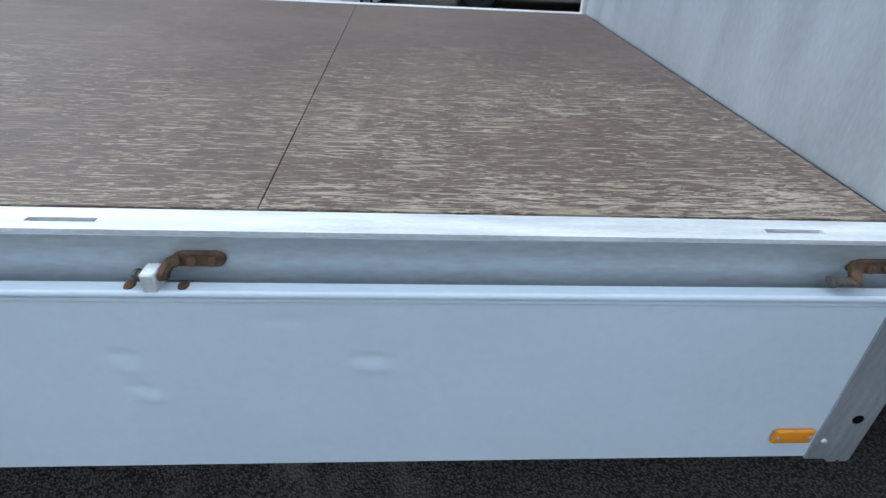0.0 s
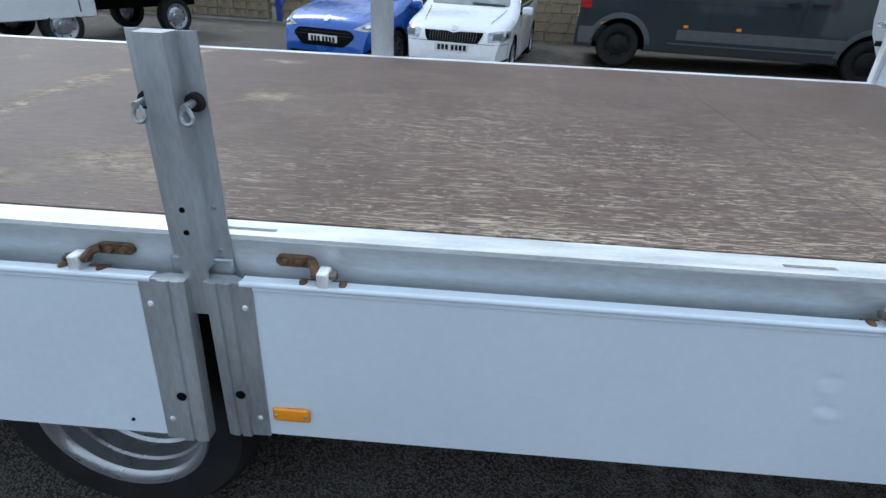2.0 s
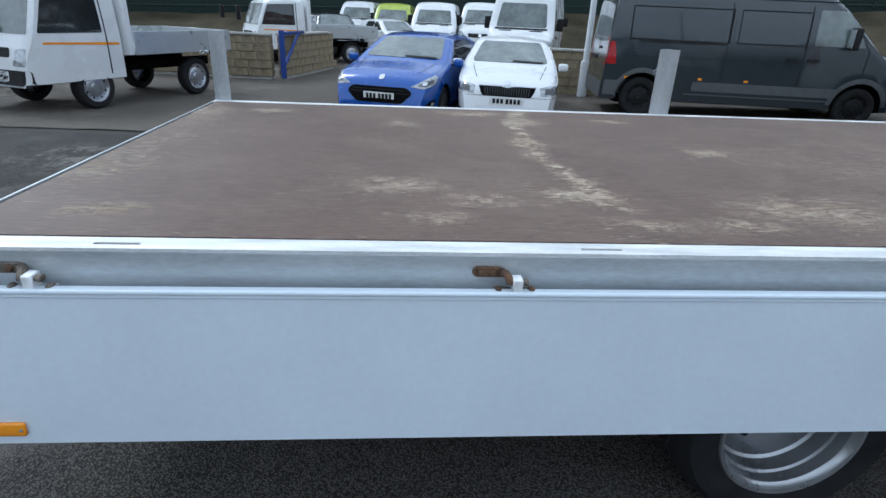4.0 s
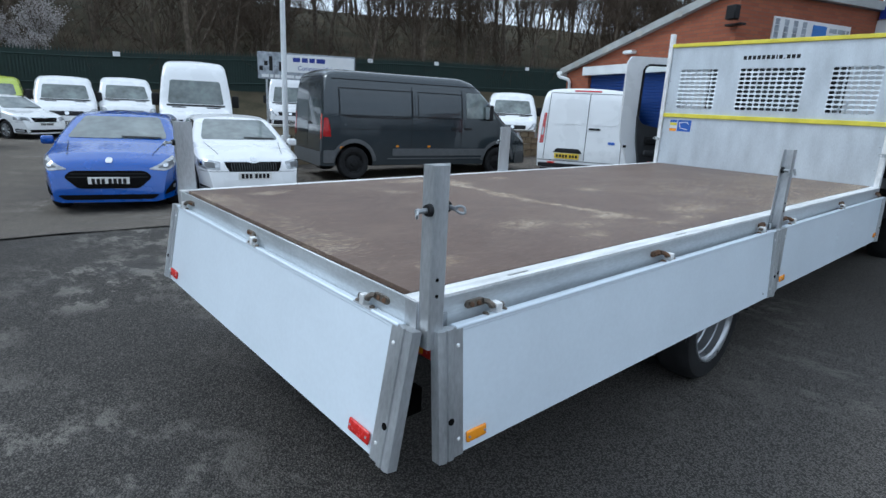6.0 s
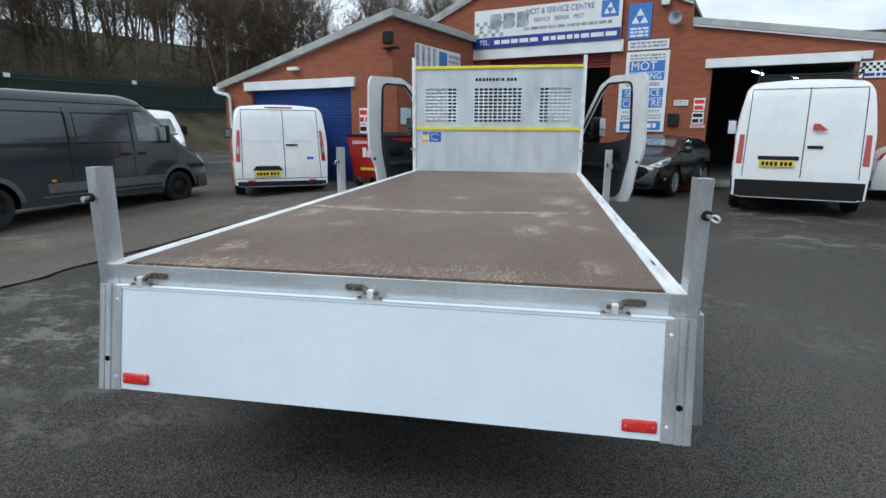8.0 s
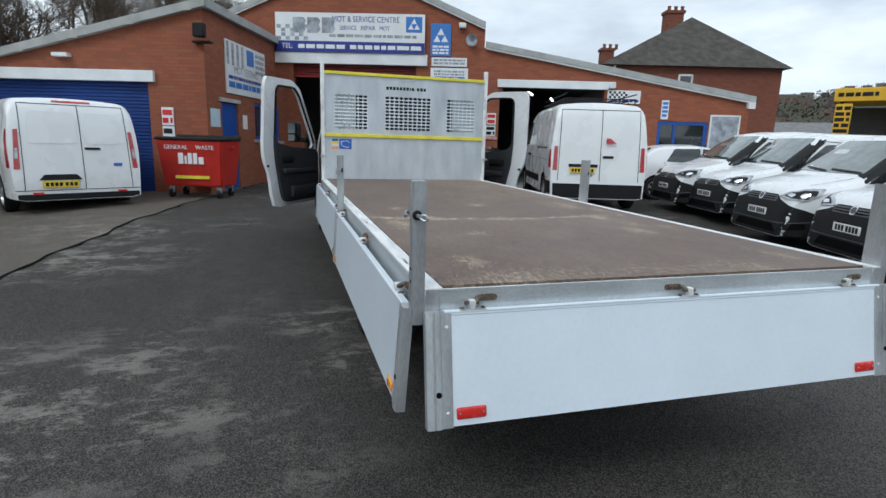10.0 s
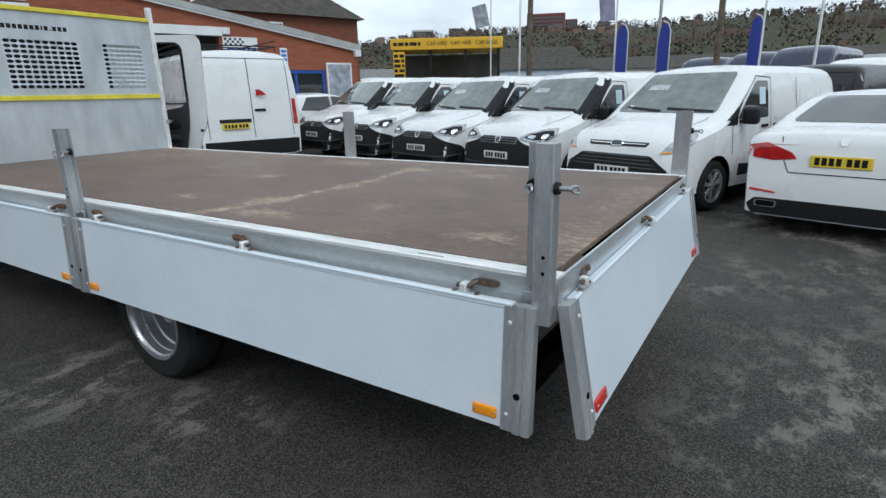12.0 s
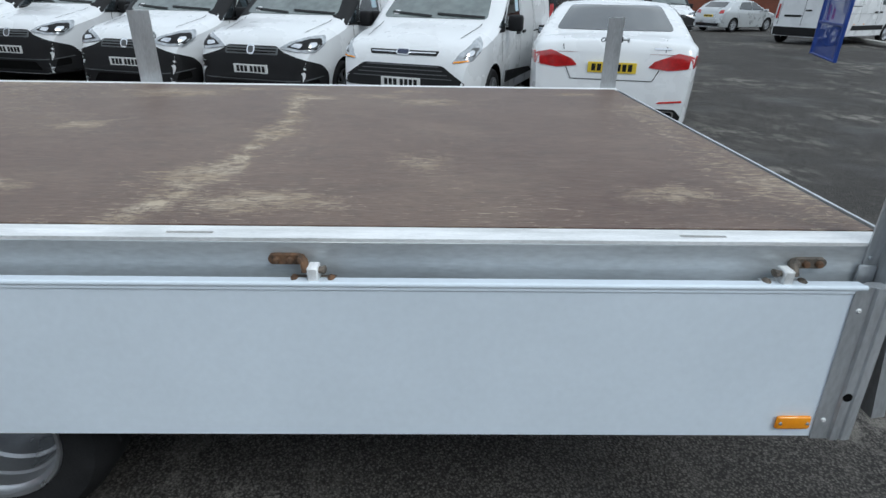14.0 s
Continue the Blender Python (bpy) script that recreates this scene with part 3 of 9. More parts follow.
# hanging side panels and tailgate
def flap(name, w, h, label, m, missing=(), lamps=(), lampmat=None, dents=()):
    """A hanging flap, built in local x along, z up, -y outwards; its top edge is at z = 0."""
    root = new(name)
    root.parent = truck
    root.matrix_local = m
    root["label"] = label
    t, cap = 0.022, 0.092
    bm = bmesh.new()
    nx, nz = int((w - 2 * cap) / 0.012) if dents else 8, 56 if dents else 6
    x0, x1 = -w / 2 + cap - 0.004, w / 2 - cap + 0.004
    rows = []
    for j in range(nz + 1):
        z = -0.004 - (h - 0.004) * j / nz
        row = []
        for i in range(nx + 1):
            x = x0 + (x1 - x0) * i / nx
            y = -t + 0.0012 * math.sin(x * 2.1 + 0.6) * math.sin(-z * 7)
            for dx, dz, rx, rz, dep in dents:
                q = ((x - dx) / rx) ** 2 + ((z - dz) / rz) ** 2
                y += 0.62 * dep * math.exp(-1.7 * q)
            row.append(bm.verts.new((x, y, z)))
        rows.append(row)
    for j in range(nz):
        for i in range(nx):
            bm.faces.new((rows[j][i], rows[j][i + 1], rows[j + 1][i + 1], rows[j + 1][i]))
    back = [bm.verts.new(v) for v in ((x0, 0, -0.004), (x1, 0, -0.004), (x1, 0, -h), (x0, 0, -h))]
    bm.faces.new(back[::-1])
    bm.faces.new([*rows[0], back[1], back[0]])
    bm.faces.new([*rows[-1][::-1], back[3], back[2]])
    bm.faces.new([rows[j][0] for j in range(nz, -1, -1)] + [back[0], back[3]])
    bm.faces.new([rows[j][-1] for j in range(nz + 1)] + [back[2], back[1]])
    part("panel_sheet", bm, M_PANEL, root, "smooth white coated panel" + (" with small dents" if dents else ""), 50)
    bm = bmesh.new()
    addcyl(bm, (x0 - 0.02, -t + 0.001, -0.001), (x1 + 0.02, -t + 0.001, -0.001), 0.0065, 0.0065, 12)
    addbox(bm, x0 - 0.02, x1 + 0.02, -t - 0.003, 0.004, -0.014, 0.004, 0.002)
    part("top_trim", bm, M_PANEL, root, "rounded white top edge")
    for e in (-1, 1):
        xe = e * w / 2
        poly = [(0, 0.004), (0, -t - 0.006), (0.012, -t - 0.011), (0.024, -t - 0.011), (0.026, -t - 0.006), (0.030, -t - 0.006), (0.032, -t - 0.011), (0.050, -t - 0.011), (0.053, -t - 0.004), (cap, -t - 0.004), (cap, -t + 0.001), (0.05, 0.004)]
        bm = bmesh.new()
        mm = Matrix(((-e, 0, 0, xe), (0, 1, 0, 0), (0, 0, 1, 0), (0, 0, 0, 1)))
        addprism(bm, poly, -h - 0.004, 0.002, mm)
        c = part("end_cap", bm, M_ALU, root, "ribbed aluminium end extrusion", 25)
        bm = bmesh.new()
        addcyl(bm, (xe - e * 0.041, -t - 0.0105, -h + 0.115), (xe - e * 0.041, -t - 0.0125, -h + 0.115), 0.0105, 0.0105, 18)
        part("drilled_hole", bm, M_DARK, c)
        for z in (-0.052, -h + 0.048):
            bm = bmesh.new()
            addlathe(bm, [(0.0062, 0), (0.0055, 0.002), (0.003, 0.0035), (0.0015, 0.0025), (0, 0.0025)], Matrix.Translation((xe - e * 0.074, -t - 0.004, z)) @ Matrix.Rotation(radians(90), 4, "X"), 12)
            part("rivet", bm, M_ALUTOP, c)
    for e in lamps:
        lw, lh = (0.080, 0.036) if lampmat is M_AMBER else (0.108, 0.040)
        xc = e * (w / 2 - cap - 0.012 - lw / 2)
        zc = -h + (0.024 if not dents else 0.046) + lh / 2
        bm = bmesh.new()
        addbox(bm, xc - lw / 2, xc + lw / 2, -t - 0.010, -t - 0.0005, zc - lh / 2, zc + lh / 2, 0.006, seg=3)
        la = part("reflector", bm, lampmat, root, ("amber" if lampmat is M_AMBER else "red") + " plastic side reflector")
        for sx in (-1, 1):
            bm = bmesh.new()
            addcyl(bm, (xc + sx * lw * 0.39, -t - 0.009, zc), (xc + sx * lw * 0.39, -t - 0.0125, zc), 0.0045, 0.003, 10)
            part("screw", bm, M_GALV, la)
    for e in missing:
        bm = bmesh.new()
        for q in (0.165,):
            addcyl(bm, (e * (w / 2 - q), -t - 0.0005, -h + 0.034), (e * (w / 2 - q), -t - 0.003, -h + 0.034), 0.004, 0.004, 8)
        part("drilled_hole", bm, M_DARK, root)
    return root


SIDE_TOP = 0.883
DENTS = ((-0.055, -0.118, 0.022, 0.012, 0.007), (-0.055, -0.150, 0.014, 0.010, -0.005), (-0.045, -0.188, 0.018, 0.010, 0.007), (-0.03, -0.215, 0.024, 0.012, -0.006), (0.33, -0.125, 0.035, 0.010, 0.006), (0.33, -0.150, 0.035, 0.012, -0.005), (0.20, -0.05, 0.05, 0.012, 0.003))
for side in (1, -1):
    for y0, y1, lean, lamps, missing, dents in (
            (0.022 if side > 0 else 0.036, 2.568, 4.6 if side > 0 else 3.8, (-1,) if side > 0 else (1, -1), (1,) if side > 0 else (), ()),
            (2.602, 5.13, 1.6 if side > 0 else 2.8, (-1, 1) if side > 0 else (1,), (), DENTS if side > 0 else ())):
        base = Matrix.Translation((side * (1.085 if y0 < 1 else 1.078), 0, SIDE_TOP)) @ Matrix.Rotation(radians(90) * side, 4, "Z") @ Matrix.Rotation(radians(-lean), 4, "X")
        mm = Matrix.Translation((0, (y0 + y1) / 2, 0)) @ base
        flap("side_panel", y1 - y0, 0.382, "white dropside panel hanging open below the bed", mm, missing, lamps, M_AMBER, dents)
mm = Matrix.Translation((0.010, -0.010, 0.884)) @ Matrix.Rotation(radians(-10.3), 4, "X")
flap("tailgate", 2.138, 0.396, "white tailgate hanging open with red reflectors", mm, (), (-1, 1), M_RED)


# hinges: a strap bolted to the rail runs into a hooked pin; a zinc block on the flap hangs from it
def hinge(m, flip, rusty, block=True, reach=1.25):
    root = new("hinge")
    root.parent = truck
    root.matrix_local = m
    root.scale = (0.80, reach, 0.80)
    root["label"] = "rust-stained steel strap hinge with a worn zinc block"
    f = -1 if flip else 1
    steel = M_RUST if rusty else M_RUSTD
    flat = Matrix(((1, 0, 0, 0), (0, 0, -1, 0), (0, 1, 0, 0), (0, 0, 0, 1)))
    bm = bmesh.new()
    arc = [(0.072 + 0.015 * math.cos(a), 0.016 + 0.015 * math.sin(a)) for a in [radians(-90 + 22.5 * k) for k in range(9)]]
    outline = [(0.004, 0.001)] + arc + [(0.010, 0.031), (-0.006, 0.026), (-0.012, 0.014), (-0.010, 0.004)]
    addprism(bm, [(f * x, z) for x, z in outline][::f], 0.0, 0.008, flat)
    bmesh.ops.bevel(bm, geom=[e for e in bm.edges if abs(e.verts[0].co.y - e.verts[1].co.y) < 1e-5 and e.verts[0].co.y < -0.004], offset=0.0015, segments=1, affect="EDGES")
    part("strap", bm, steel, root, "flat steel strap with a rounded end")
    bm = bmesh.new()
    arm = [(f * x, y, z) for x, y, z in ((0.004, -0.006, 0.018), (-0.010, -0.014, 0.016), (-0.016, -0.024, 0.008), (-0.018, -0.026, -0.002))]
    addtube(bm, arm, 0.011, 8)
    part("hook", bm, steel, root, "bent hook of the strap")
    for x in (0.028, 0.064):
        bm = bmesh.new()
        addlathe(bm, [(0.0095, 0), (0.0095, 0.004), (0.0075, 0.007), (0, 0.008)], Matrix.Translation((f * x, -0.008, 0.016)) @ Matrix.Rotation(radians(90), 4, "X"), 10)
        part("bolt", bm, M_RUST, root)
    bm = bmesh.new()
    addcyl(bm, (-f * 0.066, -0.026, 0.002), (-f * 0.008, -0.026, 0.002), 0.008, 0.008, 10)
    addlathe(bm, [(0.010, 0), (0.010, 0.006), (0.006, 0.009), (0, 0.009)], Matrix.Translation((-f * 0.062, -0.026, 0.002)) @ Matrix.Rotation(radians(-90 * f), 4, "Y"), 8)
    part("pin", bm, M_RUSTD, root)
    if block:
        bm = bmesh.new()
        addbox(bm, min(-f * 0.052, -f * 0.024), max(-f * 0.052, -f * 0.024), -0.040, -0.012, -0.026, 0.016, 0.003)
        part("zinc_block", bm, M_ALUTOP, root, "bright worn zinc block")
        for x in (-0.082, 0.014):
            bm = bmesh.new()
            addlathe(bm, [(0.010, 0), (0.010, 0.005), (0.006, 0.009), (0, 0.010)], Matrix.Translation((f * x, -0.026, -0.024)), 8)
            part("foot_bolt", bm, M_RUST if rusty else M_RUSTD, root)
        bm = bmesh.new()
        addbox(bm, min(-f * 0.094, f * 0.026), max(-f * 0.094, f * 0.026), -0.040, -0.012, -0.028, -0.0235, 0.001)
        part("foot_plate", bm, M_RUSTD if rusty else M_ALU, root, "thin foot plate with two bolts")


for side in (1, -1):
    for y, ahead, rusty in ((0.24, -1, False), (1.29, -side if side > 0 else 1, True), (2.38, 1, True), (2.80, -1, True), (3.91, 1, True), (4.98, 1, True)):
        hinge(Matrix.Translation((side * 1.053, y, 0.905)) @ Matrix.Rotation(radians(90) * side, 4, "Z"), ahead * side < 0, rusty, not (side > 0 and y > 4.5))
for x, flip in ((-0.86, False), (-0.02, True), (0.86, False)):
    hinge(Matrix.Translation((x, -0.004, 0.912)), flip, False, True, 0.85)

# headboard: perforated upper sheet, plain lower sheet, yellow bars, side uprights
hb = new("headboard")
hb.parent = truck
hb["label"] = "weathered aluminium headboard with slotted vents and two yellow bars"
bm = bmesh.new()
addbox(bm, -1.005, 1.005, FRONT, FRONT + 0.004, DECK - 0.004, 1.485, 0.001)
part("lower_sheet", bm, M_HEADB, hb, "plain weathered aluminium sheet")


def perforated(bm, xa, xb, za, zb, blocks, nrow, y):
    """A sheet with rows of oblong holes cut through, block by block; each cell is a ring round its hole."""
    cur = xa
    zl, zh = blocks[0][2], blocks[0][3]

    def quad(x0, x1, z0, z1):
        bm.faces.new([bm.verts.new((x, y, z)) for x, z in ((x0, z0), (x1, z0), (x1, z1), (x0, z1))])
    quad(xa, xb, za, zl)
    quad(xa, xb, zh, zb)
    for bx0, bx1, _, _, ncol in blocks:
        quad(cur, bx0, zl, zh)
        cw, ch = (bx1 - bx0) / ncol, (zh - zl) / nrow
        for i in range(ncol):
            for j in range(nrow):
                cx, cz = bx0 + cw * (i + 0.5), zl + ch * (j + 0.5)
                hw, hh = cw * 0.42, ch * 0.35
                n = 12
                outer, inner = [], []
                for k in range(n):
                    a = 2 * math.pi * (k + 0.5) / n
                    c, s = math.cos(a), math.sin(a)
                    q = max(abs(c), abs(s))
                    outer.append(bm.verts.new((cx + cw / 2 * c / q, y, cz + ch / 2 * s / q)))
                    inner.append(bm.verts.new((cx + hw * math.copysign(abs(c) ** 0.65, c), y, cz + hh * math.copysign(abs(s) ** 0.8, s))))
                for k in range(n):
                    kk = (k + 1) % n
                    bm.faces.new((outer[k], outer[kk], inner[kk], inner[k]))
        cur = bx1
    quad(cur, xb, zl, zh)


bm = bmesh.new()
perforated(bm, -1.005, 1.005, 1.485, 2.215, [(-0.885, -0.49, 1.565, 1.975, 7), (-0.275, 0.305, 1.565, 1.975, 10), (0.515, 0.89, 1.565, 1.975, 7)], 10, FRONT)
geo = bmesh.ops.extrude_face_region(bm, geom=bm.faces[:])
bmesh.ops.translate(bm, vec=(0, 0.003, 0), verts=[v for v in geo["geom"] if isinstance(v, bmesh.types.BMVert)])
bmesh.ops.remove_doubles(bm, verts=bm.verts, dist=0.0002)
part("perforated_sheet", bm, M_HEADB, hb, "aluminium sheet with rows of oblong vent holes", 30)
for z0, z1 in ((1.470, 1.512), (2.195, 2.232)):
    bm = bmesh.new()
    addbox(bm, -1.005, 1.005, FRONT - 0.022, FRONT - 0.001, z0, z1, 0.004)
    part("cross_bar", bm, M_YELLOW, hb, "yellow painted cross bar")
for s in (-1, 1):
    bm = bmesh.new()
    addbox(bm, s * 1.006, s * 1.048, FRONT - 0.02, FRONT + 0.035, 0.90, 2.335, 0.003)
    up = part("upright", bm, M_ALUTOP, hb, "white-grey aluminium upright")
    bm = bmesh.new()
    for z in (1.1, 1.3, 1.62, 1.85, 2.08):
        addcyl(bm, (s * 0.985, FRONT, z), (s * 0.985, FRONT - 0.005, z), 0.006, 0.004, 8)
    part("rivet", bm, M_GALV, up)
    bm = bmesh.new()
    addcyl(bm, (s * 1.03, FRONT - 0.02, 1.235), (s * 1.03, FRONT - 0.06, 1.235), 0.012, 0.010, 10)
    addtube(bm, [(s * (1.03 + 0.035 * math.cos(a)), FRONT - 0.06, 1.235 + 0.012 * math.sin(a)) for a in [i * math.pi / 6 for i in range(13)]], 0.004, 6)
    part("wire_clip", bm, M_GALV, up)
bm = bmesh.new()
random.seed(4)
xx = -0.262
for i in range(13):
    wd = 0.012 if i in (7, 9) else 0.030
    addbox(bm, xx, xx + wd, FRONT - 0.0015, FRONT + 0.001, 2.052, 2.088 if i != 9 else 2.060)
    xx += wd + 0.012
part("cut_lettering", bm, M_BLACK, hb, "dark cut-out maker's mark, plain bars", 0)
bm = bmesh.new()
addbox(bm, -0.835, -0.685, FRONT - 0.002, FRONT, 1.325, 1.445)
st = part("sticker", bm, M_BLUEST, hb, "blue warning sticker with a white line drawing", 0)
bm = bmesh.new()
for p0, p1 in (((-0.815, 1.415), (-0.80, 1.36)), ((-0.80, 1.36), (-0.72, 1.345)), ((-0.815, 1.415), (-0.73, 1.425)), ((-0.73, 1.425), (-0.715, 1.40))):
    addcyl(bm, (p0[0], FRONT - 0.0025, p0[1]), (p1[0], FRONT - 0.0025, p1[1]), 0.004, 0.004, 6)
part("drawing", bm, M_SIGNW, st)
for k, mm_ in enumerate((M_BLUEST, M_YELLOW, M_SIGNW, M_AMBER)):
    bm = bmesh.new()
    addbox(bm, -0.920, -0.845, FRONT - 0.002, FRONT, 1.418 - k * 0.031, 1.445 - k * 0.031)
    part("pictogram", bm, mm_, st, "", 0)

# chassis, tail lamps, mudguards and wheels
ch = new("chassis")
ch.parent = truck
ch["label"] = "black steel ladder chassis below the bed"
for s in (-1, 1):
    bm = bmesh.new()
    addbox(bm, s * 0.36, s * 0.43, 0.25, 6.9, 0.60, 0.79, 0.004)
    part("chassis_rail", bm, M_DARK, ch)
    bm = bmesh.new()
    addbox(bm, s * 0.62, s * 0.92, 0.30, 0.36, 0.58, 0.70, 0.008)
    lamp_body = part("tail_lamp", bm, M_RED, ch, "red rectangular tail lamp cluster")
    bm = bmesh.new()
    addbox(bm, s * 0.63, s * 0.72, 0.294, 0.301, 0.595, 0.685, 0.004)
    part("indicator_lens", bm, M_AMBER, lamp_body)
for y in (0.3, 1.0, 1.9, 2.8, 3.7, 4.6):
    bm = bmesh.new()
    addbox(bm, -0.98, 0.98, y, y + 0.06, 0.80, 0.94, 0.003)
    part("cross_member", bm, M_DARK, ch)
bm = bmesh.new()
addbox(bm, -0.8, 0.8, 0.16, 0.24, 0.42, 0.52, 0.006)
part("under_run_bar", bm, M_DARK, ch)
bm = bmesh.new()
addcyl(bm, (-0.75, 2.235, 0.34), (0.75, 2.235, 0.34), 0.07, 0.07, 12)
part("rear_axle", bm, M_DARK, ch)


def steel_wheel(parent, x, y, z, s, r=0.345, wide=0.20, label=""):
    """Deep-dished twin-wheel rim, open side outwards along s."""
    m = Matrix.Translation((x, y, z)) @ Matrix.Rotation(radians(90) * s, 4, "Y")
    bm = bmesh.new()
    w = wide / 2
    addlathe(bm, [(0.215, -w), (r - 0.03, -w), (r - 0.008, -w * 0.75), (r, -w * 0.5), (r, w * 0.5), (r - 0.008, w * 0.75), (r - 0.03, w), (0.232, w), (0.215, w * 0.9), (0.213, -w)], m, 40)
    wh = part("wheel", bm, M_RUBBER, parent, "black tyre on a silver steel rim")
    bm = bmesh.new()
    addlathe(bm, [(0.214, -w), (0.230, w * 0.98), (0.226, w * 1.05), (0.216, w * 1.02), (0.211, w * 0.86), (0.203, w * 0.80), (0.200, w * 0.45), (0.192, w * 0.40), (0.188, -w * 0.05), (0.178, -w * 0.12), (0.174, -w * 0.75), (0.160, -w * 0.98), (0.145, -w), (0.125, -w * 0.9), (0.105, -w * 0.72), (0.062, -w * 0.66), (0.060, w * 0.0), (0.05, w * 0.12), (0, w * 0.14)], m, 48)
    rim = part("rim", bm, M_RIM, wh, "dished silver steel rim")
    for k in range(10):
        a = 2 * math.pi * k / 10
        bm = bmesh.new()
        addcyl(bm, m @ Vector((0.155 * math.cos(a), 0.155 * math.sin(a), -w * 1.02)), m @ Vector((0.150 * math.cos(a), 0.150 * math.sin(a), -w * 0.92)), 0.018, 0.017, 10)
        part("hand_hole", bm, M_DARK, wh)
    for k in range(5):
        a = 2 * math.pi * (k + 0.5) / 5
        bm = bmesh.new()
        addcyl(bm, m @ Vector((0.085 * math.cos(a), 0.085 * math.sin(a), -w * 0.72)), m @ Vector((0.085 * math.cos(a), 0.085 * math.sin(a), -w * 0.45)), 0.012, 0.010, 6)
        part("wheel_nut", bm, M_GALV, wh)


for s in (-1, 1):
    steel_wheel(truck, s * 0.88, 2.235, 0.345, s)
    steel_wheel(truck, s * 0.65, 2.235, 0.345, s)
    bm = bmesh.new()
    for k in range(12):
        a0, a1 = math.pi * k / 12, math.pi * (k + 1) / 12
        for a, b in ((a0, a1),):
            q = [(0.40 * math.cos(t), 0.40 * math.sin(t)) for t in (a, b)] + [(0.41 * math.cos(t), 0.41 * math.sin(t)) for t in (b, a)]
            addprism(bm, q, s * 0.56, s * 1.0, Matrix(((0, 0, 1, 0), (1, 0, 0, 2.235), (0, 1, 0, 0.345), (0, 0, 0, 1))))
    part("mudguard", bm, M_BLACK, truck, "black plastic mudguard")


# ---- vehicles: a shaped body, with glass, lamps, trim and wheels fitted to it ----
from mathutils.bvhtree import BVHTree

M_LENS = mat("clear_lamp_lens", (0.42, 0.44, 0.46), 0.08, 0.3, 0.25, 14, 60, 0.1, coat=1.0)
M_TAIL = mat("red_lamp_lens", (0.42, 0.012, 0.014), 0.12, 0.0, 0.2, 14, 60, 0.1, coat=1.0)
M_PLATEW = mat("white_number_plate", (0.78, 0.78, 0.76), 0.4, 0, 0.03, 9, 60, 0.0)
M_PLATEY = mat("yellow_number_plate", (0.85, 0.62, 0.05), 0.4, 0, 0.03, 9, 60, 0.0)
M_GREY = mat("graphite_car_paint", (0.032, 0.042, 0.050), 0.22, 0.2, 0.05, 3, 90, 0.02, coat=0.7)
M_BLUEC = mat("bright_blue_car_paint", (0.010, 0.085, 0.40), 0.25, 0.15, 0.05, 3, 90, 0.02, coat=0.8)
M_BLACKC = mat("black_car_paint", (0.006, 0.006, 0.007), 0.25, 0.0, 0.05, 3, 90, 0.01, coat=0.25)
M_SILVER = mat("silver_car_paint", (0.52, 0.54, 0.55), 0.3, 0.4, 0.04, 3, 90, 0.01, coat=0.6)
M_LIME = mat("lime_car_paint", (0.45, 0.55, 0.06), 0.3, 0.0, 0.04, 3, 90, 0.01, coat=0.6)
M_NAVY = mat("navy_car_paint", (0.014, 0.022, 0.06), 0.25, 0.1, 0.04, 3, 90, 0.01, coat=0.7)
M_SEAM = mat("panel_gap", (0.012, 0.012, 0.013), 0.8, 0, 0.1, 9, 60, 0.0)
M_GREYP = mat("grey_bumper_plastic", (0.10, 0.105, 0.11), 0.6, 0, 0.1, 9, 200, 0.1)
M_PRICE = mat("pale_price_card", (0.55, 0.70, 0.78), 0.5, 0, 0.05, 9, 60, 0.0)


